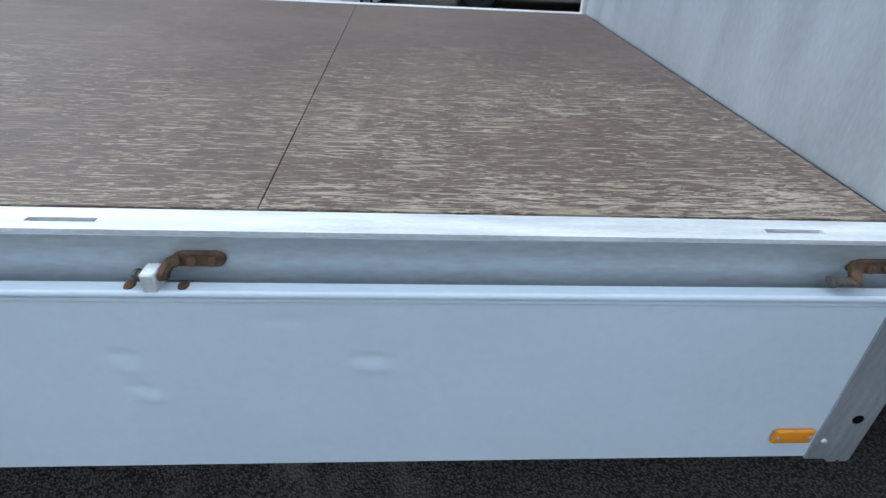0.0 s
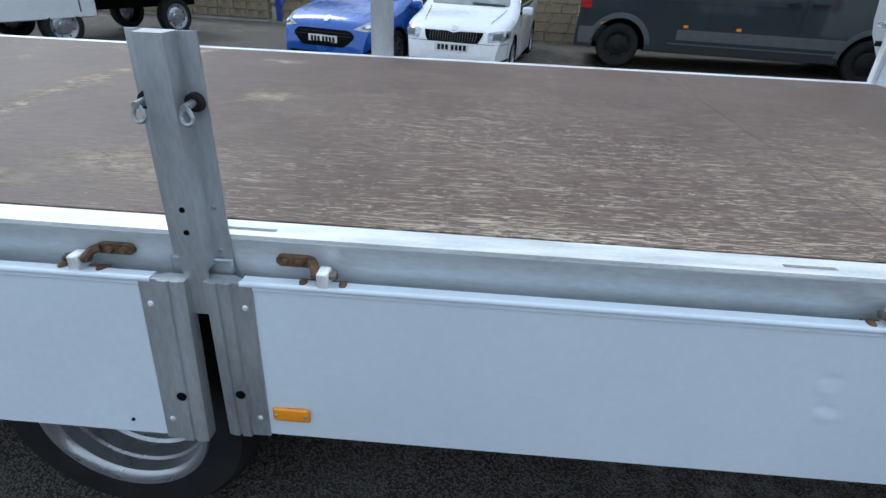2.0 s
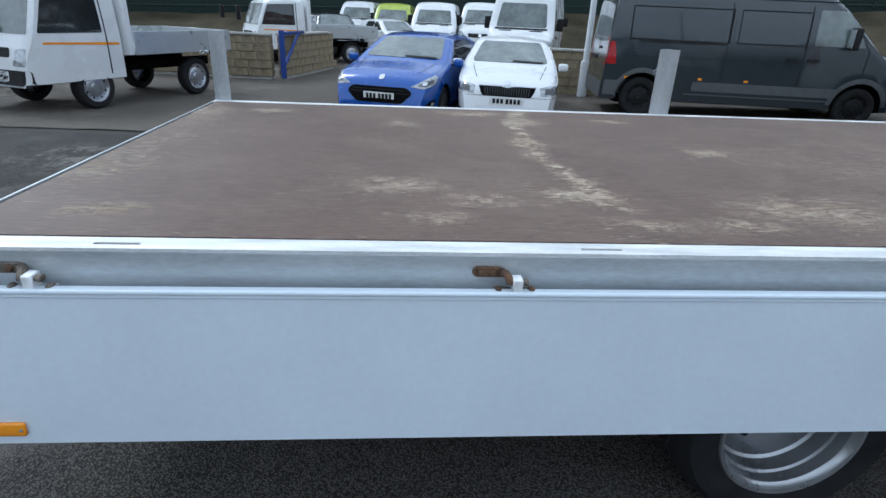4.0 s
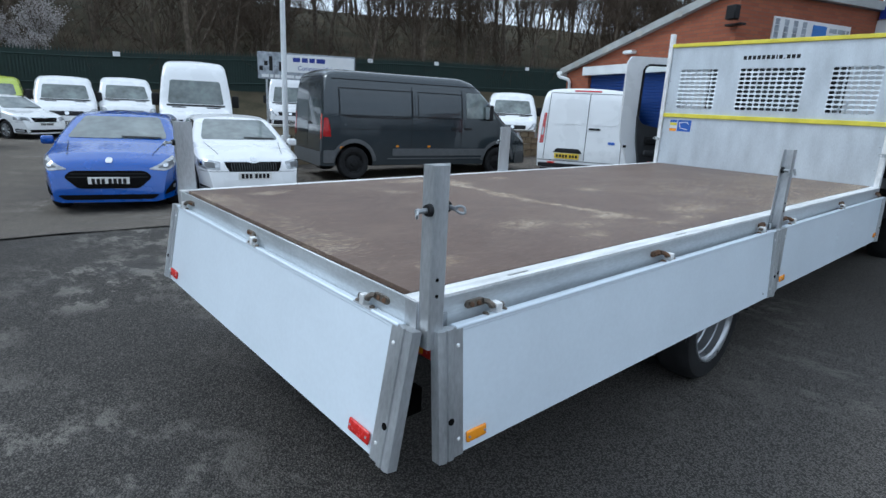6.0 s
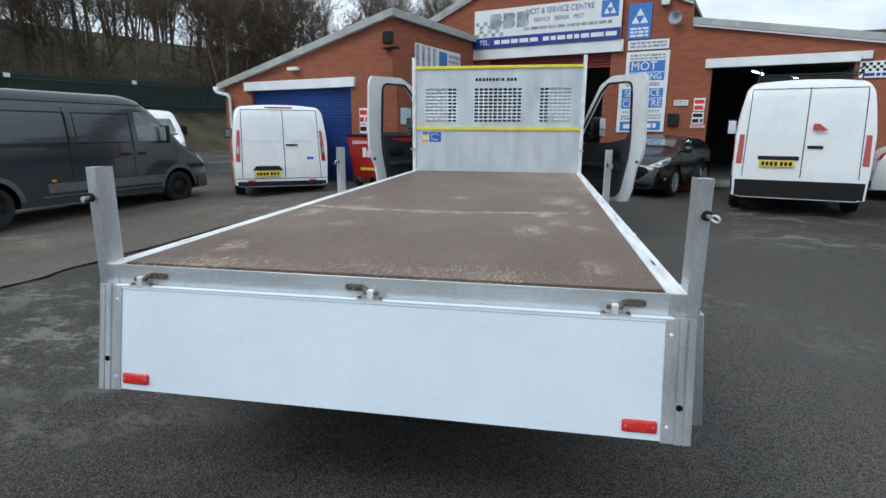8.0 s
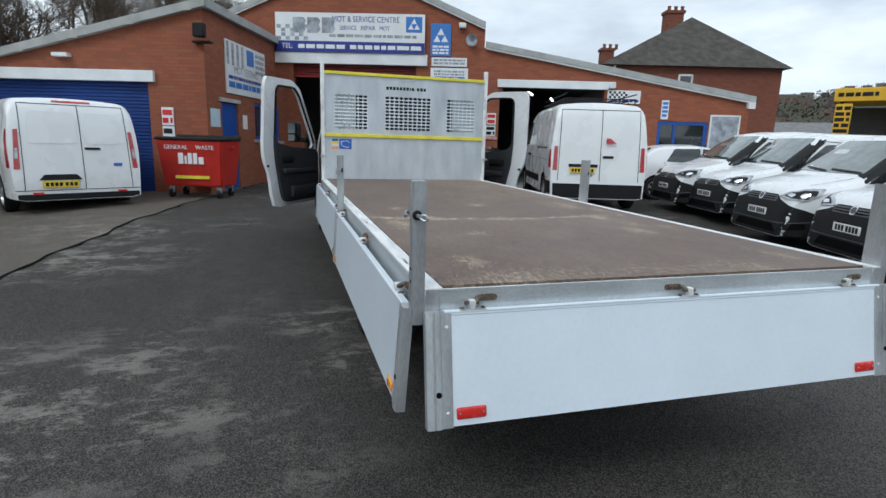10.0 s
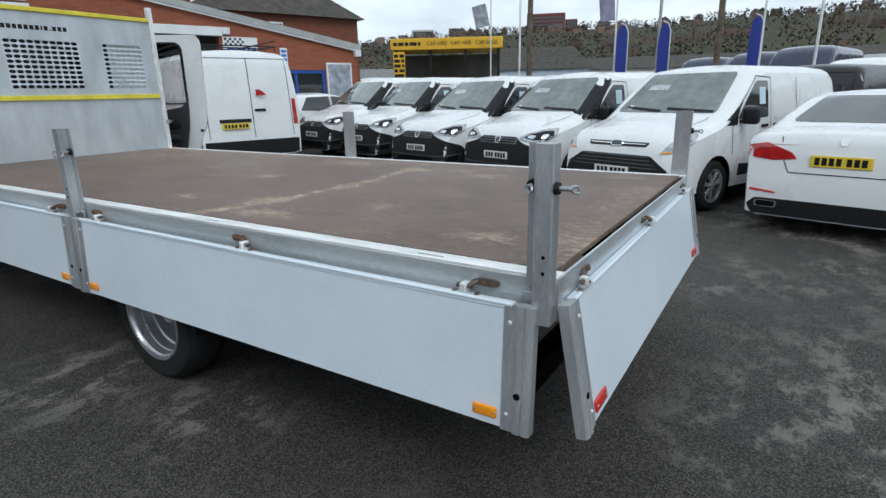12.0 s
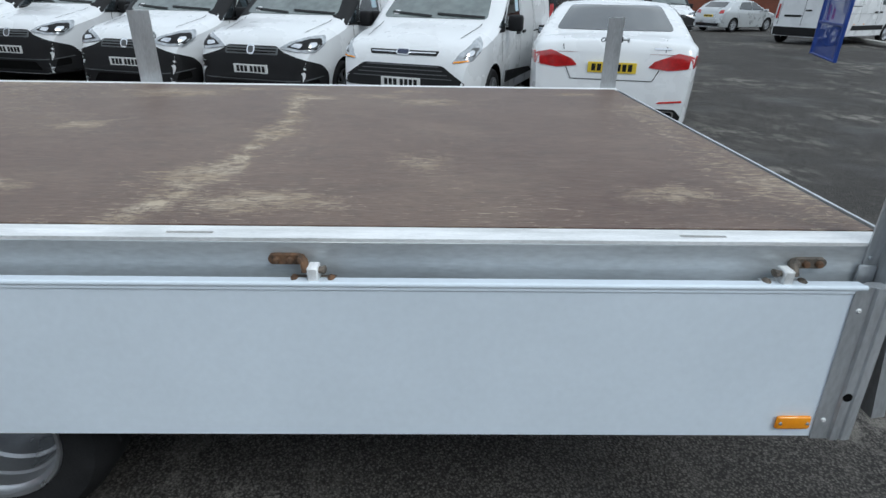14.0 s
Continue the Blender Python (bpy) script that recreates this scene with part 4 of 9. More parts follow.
class Shape:
    """A vehicle's body: top outline along y, plan rounding at the ends, tumblehome above the belt."""

    def __init__(self, L, W, H, belt, top, r=0.12, tum=0.13, fr=0.16, rr=0.06, sill=0.24, fR=0.55, rR=0.35, wheels=(), wr=0.32, arch=0.39, crown=0.035):
        self.L, self.W, self.H, self.belt, self.r, self.tum = L, W, H, belt, r, tum
        self.fr, self.rr, self.fR, self.rR, self.sill = fr, rr, fR, rR, sill
        self.wheels, self.wr, self.arch, self.crown = wheels, wr, arch, crown
        ty, tz = zip(*top)
        fine = np.linspace(0, L, 500)
        z = np.interp(fine, ty, tz)
        k = max(3, int(0.07 / (L / 500)) | 1)
        pad = np.concatenate([np.full(k, z[0]), z, np.full(k, z[-1])])
        z = np.convolve(pad, np.ones(k) / k, "same")[k:-k]
        self.fy, self.fz = fine, z

    def top(self, y):
        return float(np.interp(y, self.fy, self.fz))

    def half(self, y, z):
        d0, d1 = y, self.L - y
        p = 1 - self.rr * max(0, 1 - d0 / self.rR) ** 2.2 - self.fr * max(0, 1 - d1 / self.fR) ** 2.0
        t = 1 - 0.05 * max(0, (self.belt * 0.62 - z) / self.belt) if z < self.belt else 1 - self.tum * ((z - self.belt) / (self.H - self.belt)) ** 1.25
        return self.W / 2 * p * t

    def mesh(self, paint):
        L = self.L
        ys = sorted(set([0, 0.012, 0.03, 0.06, 0.1, 0.15, 0.21] + [0.28 + (L - 0.6) * i / 44 for i in range(45)] + [L - v for v in (0.25, 0.19, 0.14, 0.1, 0.065, 0.035, 0.014, 0)]))
        bm = bmesh.new()
        rings = []
        for y in ys:
            T = self.top(y)
            r = min(self.r, (T - self.sill) * 0.45)
            pts = [(0, self.sill), (self.half(y, self.sill) * 0.86, self.sill)]
            zs = [self.sill + 0.03 + (T - r - self.sill - 0.03) * i / 11 for i in range(12)]
            pts += [(self.half(y, z), z) for z in zs]
            hw = self.half(y, T - r)
            rx = min(r * 1.25, hw * 0.5)
            for a in (18, 36, 54, 72, 90):
                c, s = math.cos(radians(a)), math.sin(radians(a))
                pts.append((hw - rx + rx * c, T - r + r * s - self.crown))
            for f in (0.66, 0.33, 0):
                x = (hw - rx) * f
                pts.append((x, T - self.crown * f * f))
            pts = [(x, min(z, T)) for x, z in pts]
            full = [(x, z) for x, z in pts] + [(-x, z) for x, z in pts[-2:0:-1]]
            rings.append([bm.verts.new((x, y - L / 2, z)) for x, z in full])
        n = len(rings[0])
        for a, b in zip(rings, rings[1:]):
            for i in range(n):
                bm.faces.new((a[i], a[(i + 1) % n], b[(i + 1) % n], b[i]))
        bm.faces.new(rings[0])
        bm.faces.new(rings[-1][::-1])
        me = mesh_of("body", bm, [paint, M_DARK], 0)
        if not self.wheels:
            return me
        cut = bmesh.new()
        for wy in self.wheels:
            for s in (-1, 1):
                addcyl(cut, (s * (self.W / 2 - 0.30), wy - L / 2, self.wr), (s * (self.W / 2 + 0.2), wy - L / 2, self.wr), self.arch, self.arch, 28)
                addbox(cut, s * (self.W / 2 - 0.295), s * (self.W / 2 + 0.195), wy - L / 2 - self.arch * 0.995, wy - L / 2 + self.arch * 0.995, 0.02, self.wr - 0.004)
        for f in cut.faces:
            f.material_index = 1
        cm = mesh_of("cut", cut, [paint, M_DARK], 0)
        a, c = bpy.data.objects.new("a", me), bpy.data.objects.new("c", cm)
        scene.collection.objects.link(a)
        scene.collection.objects.link(c)
        mod = a.modifiers.new("arch", "BOOLEAN")
        mod.operation, mod.object, mod.solver, mod.use_self = "DIFFERENCE", c, "EXACT", True
        out = bpy.data.meshes.new_from_object(a.evaluated_get(bpy.context.evaluated_depsgraph_get()))
        bpy.data.objects.remove(a)
        bpy.data.objects.remove(c)
        bpy.data.meshes.remove(me)
        bpy.data.meshes.remove(cm)
        out.name = "body"
        out.polygons.foreach_set("use_smooth", [True] * len(out.polygons))
        out.set_sharp_from_angle(angle=radians(42))
        return out


def rounded(poly, rad, seg=4):
    """The polygon with its corners rounded."""
    out, k = [], len(poly)
    for i in range(k):
        p, a, b = Vector(poly[i]), Vector(poly[i - 1]), Vector(poly[(i + 1) % k])
        d0, d1 = a - p, b - p
        r = min(rad, d0.length * 0.45, d1.length * 0.45)
        q0, q1 = p + d0.normalized() * r, p + d1.normalized() * r
        for t in [j / seg for j in range(seg + 1)]:
            out.append((1 - t) ** 2 * q0 + 2 * t * (1 - t) * p + t * t * q1)
    return out


class Fitter:
    """Lays panes, lamps and lines on to a body from the side (S), front (F), rear (R) or top (T)."""

    def __init__(self, me, L):
        self.tree = BVHTree.FromPolygons([v.co for v in me.vertices], [p.vertices for p in me.polygons])
        self.L = L

    def at(self, view, s, u, v, off):
        if view == "S":
            o, d = Vector((s * 4, u - self.L / 2, v)), Vector((-s, 0, 0))
        elif view == "F":
            o, d = Vector((s * u, 9, v)), Vector((0, -1, 0))
        elif view == "W":
            a = u / 0.9
            o, d = Vector((s * math.sin(a) * 9, self.L / 2 - 0.9 + math.cos(a) * 9, v)), Vector((-s * math.sin(a), -math.cos(a), 0))
        elif view == "R":
            o, d = Vector((s * u, -9, v)), Vector((0, 1, 0))
        else:
            o, d = Vector((s * u, v - self.L / 2, 6)), Vector((0, 0, -1))
        p, nrm, _, _ = self.tree.ray_cast(o, d)
        for _ in range(40):
            if p is not None:
                break
            if view == "S":
                o.y *= 0.99
            elif view == "W":
                o.z -= 0.005
            else:
                o.x *= 0.985
            o.z += (0.8 - o.z) * 0.01 if view != "T" else 0
            p, nrm, _, _ = self.tree.ray_cast(o, d)
        if p is None:
            p, nrm, _, _ = self.tree.find_nearest(o + d * 4)
        if nrm.dot(d) > 0:
            nrm = -nrm
        return p + nrm * off

    def patch(self, view, s, poly, off=0.005, rad=0.04, step=0.045):
        pts = rounded(poly, rad) if rad else [Vector(p) for p in poly]
        dense = []
        for i, p in enumerate(pts):
            q = pts[(i + 1) % len(pts)]
            k = max(1, int((q - p).length / step))
            dense += [p + (q - p) * j / k for j in range(k)]
        c = sum(dense, Vector((0, 0))) / len(dense)
        size = max((p - c).length for p in dense)
        nr = max(2, min(14, int(size / step)))
        bm = bmesh.new()
        rings = []
        for j in range(nr):
            f = 1 - j / nr
            rings.append([bm.verts.new(self.at(view, s, *(c + (p - c) * f), off)) for p in dense])
        mid = bm.verts.new(self.at(view, s, *c, off))
        n = len(dense)
        for a, b in zip(rings, rings[1:]):
            for i in range(n):
                bm.faces.new((a[i], a[(i + 1) % n], b[(i + 1) % n], b[i]))
        for i in range(n):
            bm.faces.new((rings[-1][i], rings[-1][(i + 1) % n], mid))
        # a rim down into the body
        low = [bm.verts.new(self.at(view, s, *p, -0.003)) for p in dense]
        for i in range(n):
            bm.faces.new((rings[0][i], low[i], low[(i + 1) % n], rings[0][(i + 1) % n]))
        return bm

    def line(self, view, s, pts, w=0.009, off=0.004, step=0.05):
        pts = [Vector(p) for p in pts]
        dense = []
        for p, q in zip(pts, pts[1:]):
            k = max(1, int((q - p).length / step))
            dense += [p + (q - p) * j / k for j in range(k)]
        dense.append(pts[-1])
        bm = bmesh.new()
        prev = None
        for i, p in enumerate(dense):
            d = (dense[min(i + 1, len(dense) - 1)] - dense[max(i - 1, 0)]).normalized()
            nrm = Vector((-d.y, d.x)) * w / 2
            pair = [bm.verts.new(self.at(view, s, *(p + nrm * e), off)) for e in (1, -1)]
            if prev:
                bm.faces.new((prev[0], prev[1], pair[1], pair[0]))
            prev = pair
        return bm


WHEEL_MESH = {}


def road_wheel(parent, x, y, r, s, style, wide=0.21):
    key = (r, style, wide)
    if key not in WHEEL_MESH:
        w, m = wide / 2, Matrix.Rotation(radians(90), 4, "Y")
        rr = r * 0.66
        bm = bmesh.new()
        addlathe(bm, [(rr, -w), (r - 0.03, -w), (r, -w * 0.55), (r, w * 0.55), (r - 0.006, w * 0.75), (r - 0.028, w), (rr + 0.02, w * 1.02), (rr, w * 0.92), (rr, -w)], m, 32)
        tyre = mesh_of("wheel", bm, M_RUBBER)
        bm = bmesh.new()
        if style == "alloy" or style == "dark_alloy":
            addlathe(bm, [(rr, w * 0.3), (rr + 0.004, w * 0.94), (rr - 0.012, w * 0.92), (rr - 0.02, w * 0.55), (rr - 0.02, w * 0.1)], m, 32)
            addlathe(bm, [(rr - 0.02, w * 0.1), (0.05, w * 0.1)], m, 32)
            for k in range(7):
                a = 2 * math.pi * k / 7
                q = m @ Matrix.Rotation(a, 4, "Z")
                for e in (-0.16, 0.16):
                    addbox(bm, 0.03, rr - 0.012, -0.012, 0.012, w * 0.55, w * 0.82, 0.004, q @ Matrix.Rotation(e * 0.7, 4, "Z"))
            addlathe(bm, [(0.06, w * 0.5), (0.058, w * 0.84), (0.03, w * 0.9), (0, w * 0.9)], m, 16)
        else:
            addlathe(bm, [(rr, w * 0.3), (rr + 0.004, w * 0.94), (rr - 0.012, w * 0.9), (rr - 0.03, w * 0.62), (rr * 0.72, w * 0.55), (rr * 0.6, w * 0.72), (rr * 0.36, w * 0.74), (rr * 0.30, w * 0.9), (rr * 0.2, w * 0.95), (0, w * 0.95)], m, 32)
        rim = mesh_of("rim", bm, {"alloy": M_ALLOY, "dark_alloy": M_GREYP, "steel": M_RIM, "black": M_BLACK}[style], 35)
        bm = bmesh.new()
        if style in ("alloy", "dark_alloy"):
            addlathe(bm, [(rr - 0.022, w * 0.12), (0.05, w * 0.12)], m, 24)
        else:
            for k in range(8):
                a = 2 * math.pi * (k + 0.5) / 8
                c = Vector((rr * 0.82 * math.cos(a), rr * 0.82 * math.sin(a), 0))
                addcyl(bm, m @ (c + Vector((0, 0, w * 0.5))), m @ (c + Vector((0, 0, w * 0.62))), 0.018, 0.018, 8)
        WHEEL_MESH[key] = (tyre, rim, mesh_of("rim_openings", bm, M_DARK, 0))
    tyre, rim, dark = WHEEL_MESH[key]
    m = Matrix.Translation((x, y, r)) @ (Matrix.Rotation(math.pi, 4, "Z") if s < 0 else Matrix.Identity(4))
    wh = part("wheel", tyre, None, parent)
    wh.matrix_local = m
    part("rim", rim, None, wh)
    part("rim_openings", dark, None, wh)


def plate(parent, fit_, view, z, yellow, w=0.52):
    """A number plate with plain bars in place of characters."""
    p = fit_.at(view, 1, 0.0, z, 0.0)
    e = 1 if view == "F" else -1
    y = max(abs(p.y), abs(fit_.at(view, 1, 0.22, z, 0).y)) * (1 if p.y > 0 else -1) + e * 0.008
    bm = bmesh.new()
    addbox(bm, -w / 2, w / 2, min(y, y + e * 0.012), max(y, y + e * 0.012), z - 0.056, z + 0.056, 0.003)
    pl = part("number_plate", bm, M_PLATEY if yellow else M_PLATEW, parent, "yellow number plate" if yellow else "white number plate")
    x = -w / 2 + 0.04
    for i in range(7):
        if i == 4:
            x += 0.025
        bm = bmesh.new()
        addbox(bm, x, x + 0.044, min(y + e * 0.0125, y + e * 0.014), max(y + e * 0.0125, y + e * 0.014), z - 0.037, z + 0.037)
        part("plate_bar", bm, M_BLACK, pl, "", 0)
        x += 0.061


def mirror(parent, x, y, z, s, w, h, material):
    bm = bmesh.new()
    addbox(bm, s * (x + 0.05), s * (x + 0.05 + w), y - 0.05, y + 0.07, z - h / 2, z + h / 2, 0.035, seg=3)
    mi = part("door_mirror", bm, material, parent)
    bm = bmesh.new()
    addbox(bm, s * (x - 0.06), s * (x + 0.07), y - 0.01, y + 0.04, z - h / 2 + 0.01, z - h / 2 + 0.05, 0.008)
    part("mirror_arm", bm, M_BLACK, mi)
    bm = bmesh.new()
    addbox(bm, s * (x + 0.07), s * (x + 0.03 + w), y - 0.053, y - 0.0505, z - h / 2 + 0.03, z + h / 2 - 0.03)
    part("mirror_glass", bm, M_CHROME, mi)


def build_vehicle(name, shape, paint, spec, label, category, m, group="", wheel="steel", plates=(), mirrors=None, step=0.045):
    """spec rows: part, material, view, outline, [options]: S rows go on both sides; b: mirrored pair; l: a line."""
    root = thing(name, label, category, group, m=m)
    me = shape.mesh(paint)
    body = part("body", me, None, root)
    f = Fitter(me, shape.L)
    for row in spec:
        pname, material, view, poly = row[:4]
        opt = row[4] if len(row) > 4 else {}
        sides = (1, -1) if view == "S" or opt.get("pair") else (1,)
        if opt.get("side"):
            sides = (opt["side"],)
        for s in sides:
            if opt.get("line"):
                bm = f.line(view, s, poly, opt["line"], opt.get("off", 0.0045), step * 1.2)
            else:
                bm = f.patch(view, s, poly, opt.get("off", 0.0065), opt.get("rad", 0.04), opt.get("step", step))
            part(pname, bm, material, root, opt.get("label", ""), 60)
    for y in shape.wheels:
        for s in (1, -1):
            road_wheel(root, s * (shape.W / 2 - 0.115), y - shape.L / 2, shape.wr, s, wheel)
    for view, z, yellow in plates:
        plate(root, f, view, z, yellow)
    if mirrors:
        y, z, w, h, material = mirrors
        x = shape.half(y, z)
        for s in (1, -1):
            mirror(root, x - 0.01, y - shape.L / 2, z, s, w, h, material)
    root["fitted"] = 1
    return root, f


def ground_pose(x, y, rz):
    return pose(x, y, gz(x, y), 0, 0, rz)


def front_at(x, y, rz, L):
    """The pose of a vehicle whose front middle stands at x, y."""
    a = radians(rz)
    return ground_pose(x + math.sin(a) * L / 2, y - math.cos(a) * L / 2, rz)


def rear_at(x, y, rz, L):
    a = radians(rz)
    return ground_pose(x - math.sin(a) * L / 2, y + math.cos(a) * L / 2, rz)


# -- large vans --
def van_top(L, H):
    return [(0, 0.5), (0.03, 1.0), (0.07, H * 0.80), (0.14, H - 0.10), (0.30, H - 0.02), (0.7, H), (L - 2.10, H), (L - 1.78, H - 0.07), (L - 1.50, H - 0.27), (L - 0.86, 1.38), (L - 0.78, 1.31), (L - 0.28, 1.13), (L - 0.11, 0.96), (L - 0.04, 0.74), (L - 0.015, 0.55), (L, 0.40)]


def van_spec(L, H, glass_side=True, arch_trim=None, bumper=M_BLACK, rearw=False, stripe=False, W=2.0):
    b = 1.30
    wt = min(H - 0.34, 2.08)
    s = [
        ("windscreen", M_GLASSL, "F", [(-W * 0.385, b + 0.10), (W * 0.385, b + 0.10), (W * 0.345, wt), (-W * 0.345, wt)], {"rad": 0.07}),
        ("door_glass", M_GLASSD, "S", [(L - 1.98, 1.36), (L - 1.12, 1.36), (L - 1.26, 1.58), (L - 1.54, min(wt, 1.93)), (L - 1.98, min(wt, 1.93))], {"rad": 0.04}),
        ("headlamp", M_LENS, "W", [(0.55, 0.80), (0.78, 0.80), (1.0, 0.98), (0.98, 1.06), (0.80, 1.05)], {"pair": 1, "rad": 0.03, "off": 0.009}),
        ("grille", M_BLACK, "F", [(-W * 0.25, 0.80), (W * 0.25, 0.80), (W * 0.27, 0.96), (-W * 0.27, 0.96)], {"rad": 0.03}),
        ("front_bumper", bumper, "W", [(-1.0, 0.29), (1.0, 0.29), (1.0, 0.60), (-1.0, 0.60)], {"rad": 0.06, "off": 0.009}),
        ("badge", M_CHROME, "F", [(-0.07, 0.83), (0.07, 0.83), (0.07, 0.95), (-0.07, 0.95)], {"rad": 0.06, "off": 0.012}),
        ("wiper_panel", M_BLACK, "F", [(-W * 0.40, b + 0.03), (W * 0.40, b + 0.03), (W * 0.40, b + 0.08), (-W * 0.40, b + 0.08)], {"rad": 0.01}),
        ("tail_lamp", M_TAIL, "R", [(W * 0.425, 0.85), (W * 0.472, 0.85), (W * 0.462, 1.35), (W * 0.425, 1.35)], {"pair": 1, "rad": 0.02}),
        ("tail_lamp_side", M_TAIL, "S", [(0.04, 0.90), (0.21, 0.90), (0.19, 1.10), (0.15, 1.28), (0.07, 1.28)], {"rad": 0.02}),
        ("rear_bumper", bumper, "R", [(-W * 0.46, 0.285), (W * 0.46, 0.285), (W * 0.465, 0.58), (-W * 0.465, 0.58)], {"rad": 0.02}),
        ("side_moulding", bumper, "S", [(1.62, 0.50), (L - 1.42, 0.50), (L - 1.42, 0.66), (1.62, 0.66)], {"rad": 0.02}),
        ("sill_moulding", bumper, "S", [(0.05, 0.36), (0.74, 0.36), (0.74, 0.62), (0.05, 0.62)], {"rad": 0.03}),
        ("door_gap", M_SEAM, "S", [(L - 2.10, 0.45), (L - 2.10, H - 0.30)], {"line": 0.012}),
        ("door_gap", M_SEAM, "S", [(L - 1.06, 0.55), (L - 1.05, 1.30), (L - 1.60, min(wt, 1.98) + 0.03)], {"line": 0.010}),
        ("slide_gap", M_SEAM, "S", [(L - 3.42, 0.45), (L - 3.42, H - 0.30)], {"line": 0.012}),
        ("slide_track", M_BLACK, "S", [(0.55, 1.295), (L - 3.45, 1.295), (L - 3.45, 1.32), (0.55, 1.32)], {"rad": 0.005}),
        ("crease_line", M_SEAM, "S", [(0.3, 1.06), (L - 2.12, 1.06)], {"line": 0.008}),
        ("pressed_panel", paintless(0), "S", [(0.42, 1.36), (L - 3.50, 1.36), (L - 3.50, H - 0.42), (0.42, H - 0.42)], {"rad": 0.08, "off": 0.008}),
        ("pressed_panel", paintless(0), "S", [(L - 3.34, 1.36), (L - 2.20, 1.36), (L - 2.20, H - 0.42), (L - 3.34, H - 0.42)], {"rad": 0.08, "off": 0.008}),
        ("door_handle", M_BLACK, "S", [(L - 2.38, 1.09), (L - 2.18, 1.09), (L - 2.18, 1.14), (L - 2.38, 1.14)], {"rad": 0.015, "off": 0.02}),
        ("door_handle", M_BLACK, "S", [(L - 2.02, 1.09), (L - 1.82, 1.09), (L - 1.82, 1.14), (L - 2.02, 1.14)], {"rad": 0.015, "off": 0.02}),
        ("rear_door_gap", M_SEAM, "R", [(0.03, 0.64), (0.03, H - 0.16)], {"line": 0.014}),
        ("rear_door_gap", M_SEAM, "R", [(W * 0.415, 0.64), (W * 0.40, H - 0.18), (-W * 0.40, H - 0.18), (-W * 0.415, 0.64)], {"line": 0.012}),
        ("rear_handle", M_BLACK, "R", [(0.08, 1.12), (0.30, 1.12), (0.30, 1.17), (0.08, 1.17)], {"rad": 0.015, "off": 0.016}),
        ("plate_plinth", M_BLACK, "R", [(-0.62, 0.925), (-0.02, 0.925), (-0.02, 0.99), (-0.62, 0.99)], {"rad": 0.01, "off": 0.02}),
        ("side_marker", M_AMBER, "S", [(0.40, 0.66), (0.47, 0.66), (0.47, 0.70), (0.40, 0.70)], {"rad": 0.008, "off": 0.009}),
        ("side_marker", M_AMBER, "S", [(1.70, 0.69), (1.77, 0.69), (1.77, 0.73), (1.70, 0.73)], {"rad": 0.008, "off": 0.009}),
        ("side_marker", M_AMBER, "S", [(L - 3.0, 0.69), (L - 2.93, 0.69), (L - 2.93, 0.73), (L - 3.0, 0.73)], {"rad": 0.008, "off": 0.009}),
        ("vent_slot", M_BLACK, "F", [(-W * 0.33, b - 0.015), (-W * 0.14, b - 0.015), (-W * 0.14, b + 0.012), (-W * 0.33, b + 0.012)], {"pair": 1, "rad": 0.006}),
    ]
    if rearw:
        s += [("rear_glass", M_GLASS, "R", [(0.12, 1.35), (W * 0.36, 1.35), (W * 0.34, H - 0.40), (0.12, H - 0.40)], {"pair": 1, "rad": 0.05})]
    return s


PAINT_NOW = [M_WHITE]


def paintless(_):
    return PAINT_NOW[0]


def arch_rings(shape, material, h=0.05):
    """Wheel-arch mouldings as arcs of narrow pieces, for the sides."""
    rows = []
    for wy in shape.wheels:
        pts = [(wy + (shape.arch + h / 2 + 0.004) * math.cos(radians(a)), shape.wr + (shape.arch + h / 2 + 0.004) * math.sin(radians(a))) for a in range(-8, 189, 14)]
        rows.append(("arch_moulding", material, "S", pts, {"line": h, "off": 0.006}))
    return rows


def large_van(name, L, H, paint, label, m, group="", bumper=M_BLACK, arch=None, rearw=False, wheel="steel", plates=(("F", 0.52, False),), wb=3.8, W=2.0, extra=(), step=0.12):
    PAINT_NOW[0] = paint
    sh = Shape(L, W, H, 1.30, van_top(L, H), r=0.16, tum=0.15, fr=0.20, rr=0.03, fR=0.8, rR=0.25, wheels=(L - 1.0 - wb, L - 1.0), wr=0.345, arch=0.43, sill=0.27)
    sp = van_spec(L, H, bumper=bumper, rearw=rearw, W=W) + list(extra)
    if arch:
        sp += arch_rings(sh, arch, 0.085)
    return build_vehicle(name, sh, paint, sp, label, "van", m, group, wheel, plates, (L - 1.42, 1.50, 0.20, 0.36, M_BLACK), step)[0]


crafter = large_van("panel_van", 5.50, 2.28, M_GREY, "dark grey high-roof panel van parked side on", ground_pose(-8.58, 7.58, -10), bumper=M_GREYP, arch=M_GREYP, wheel="black", wb=3.78, plates=(("F", 0.52, False),), step=0.05, extra=[
    # dark lines draw the shade along the pressed recess edges
    ("panel_edge", M_SEAM, "S", [(0.40, 1.34), (2.10, 1.34), (2.10, 1.88), (0.40, 1.88), (0.40, 1.34)], {"line": 0.016, "off": 0.010}),
    ("panel_edge", M_SEAM, "S", [(2.24, 1.34), (3.40, 1.34), (3.40, 1.88), (2.24, 1.88), (2.24, 1.34)], {"line": 0.016, "off": 0.010}),
    ("roof_gutter", M_SEAM, "S", [(0.25, 2.06), (3.85, 2.06)], {"line": 0.016}),
    ("bright_strip", M_GREYP, "S", [(1.5, 0.44), (4.05, 0.44)], {"line": 0.02, "off": 0.012})])
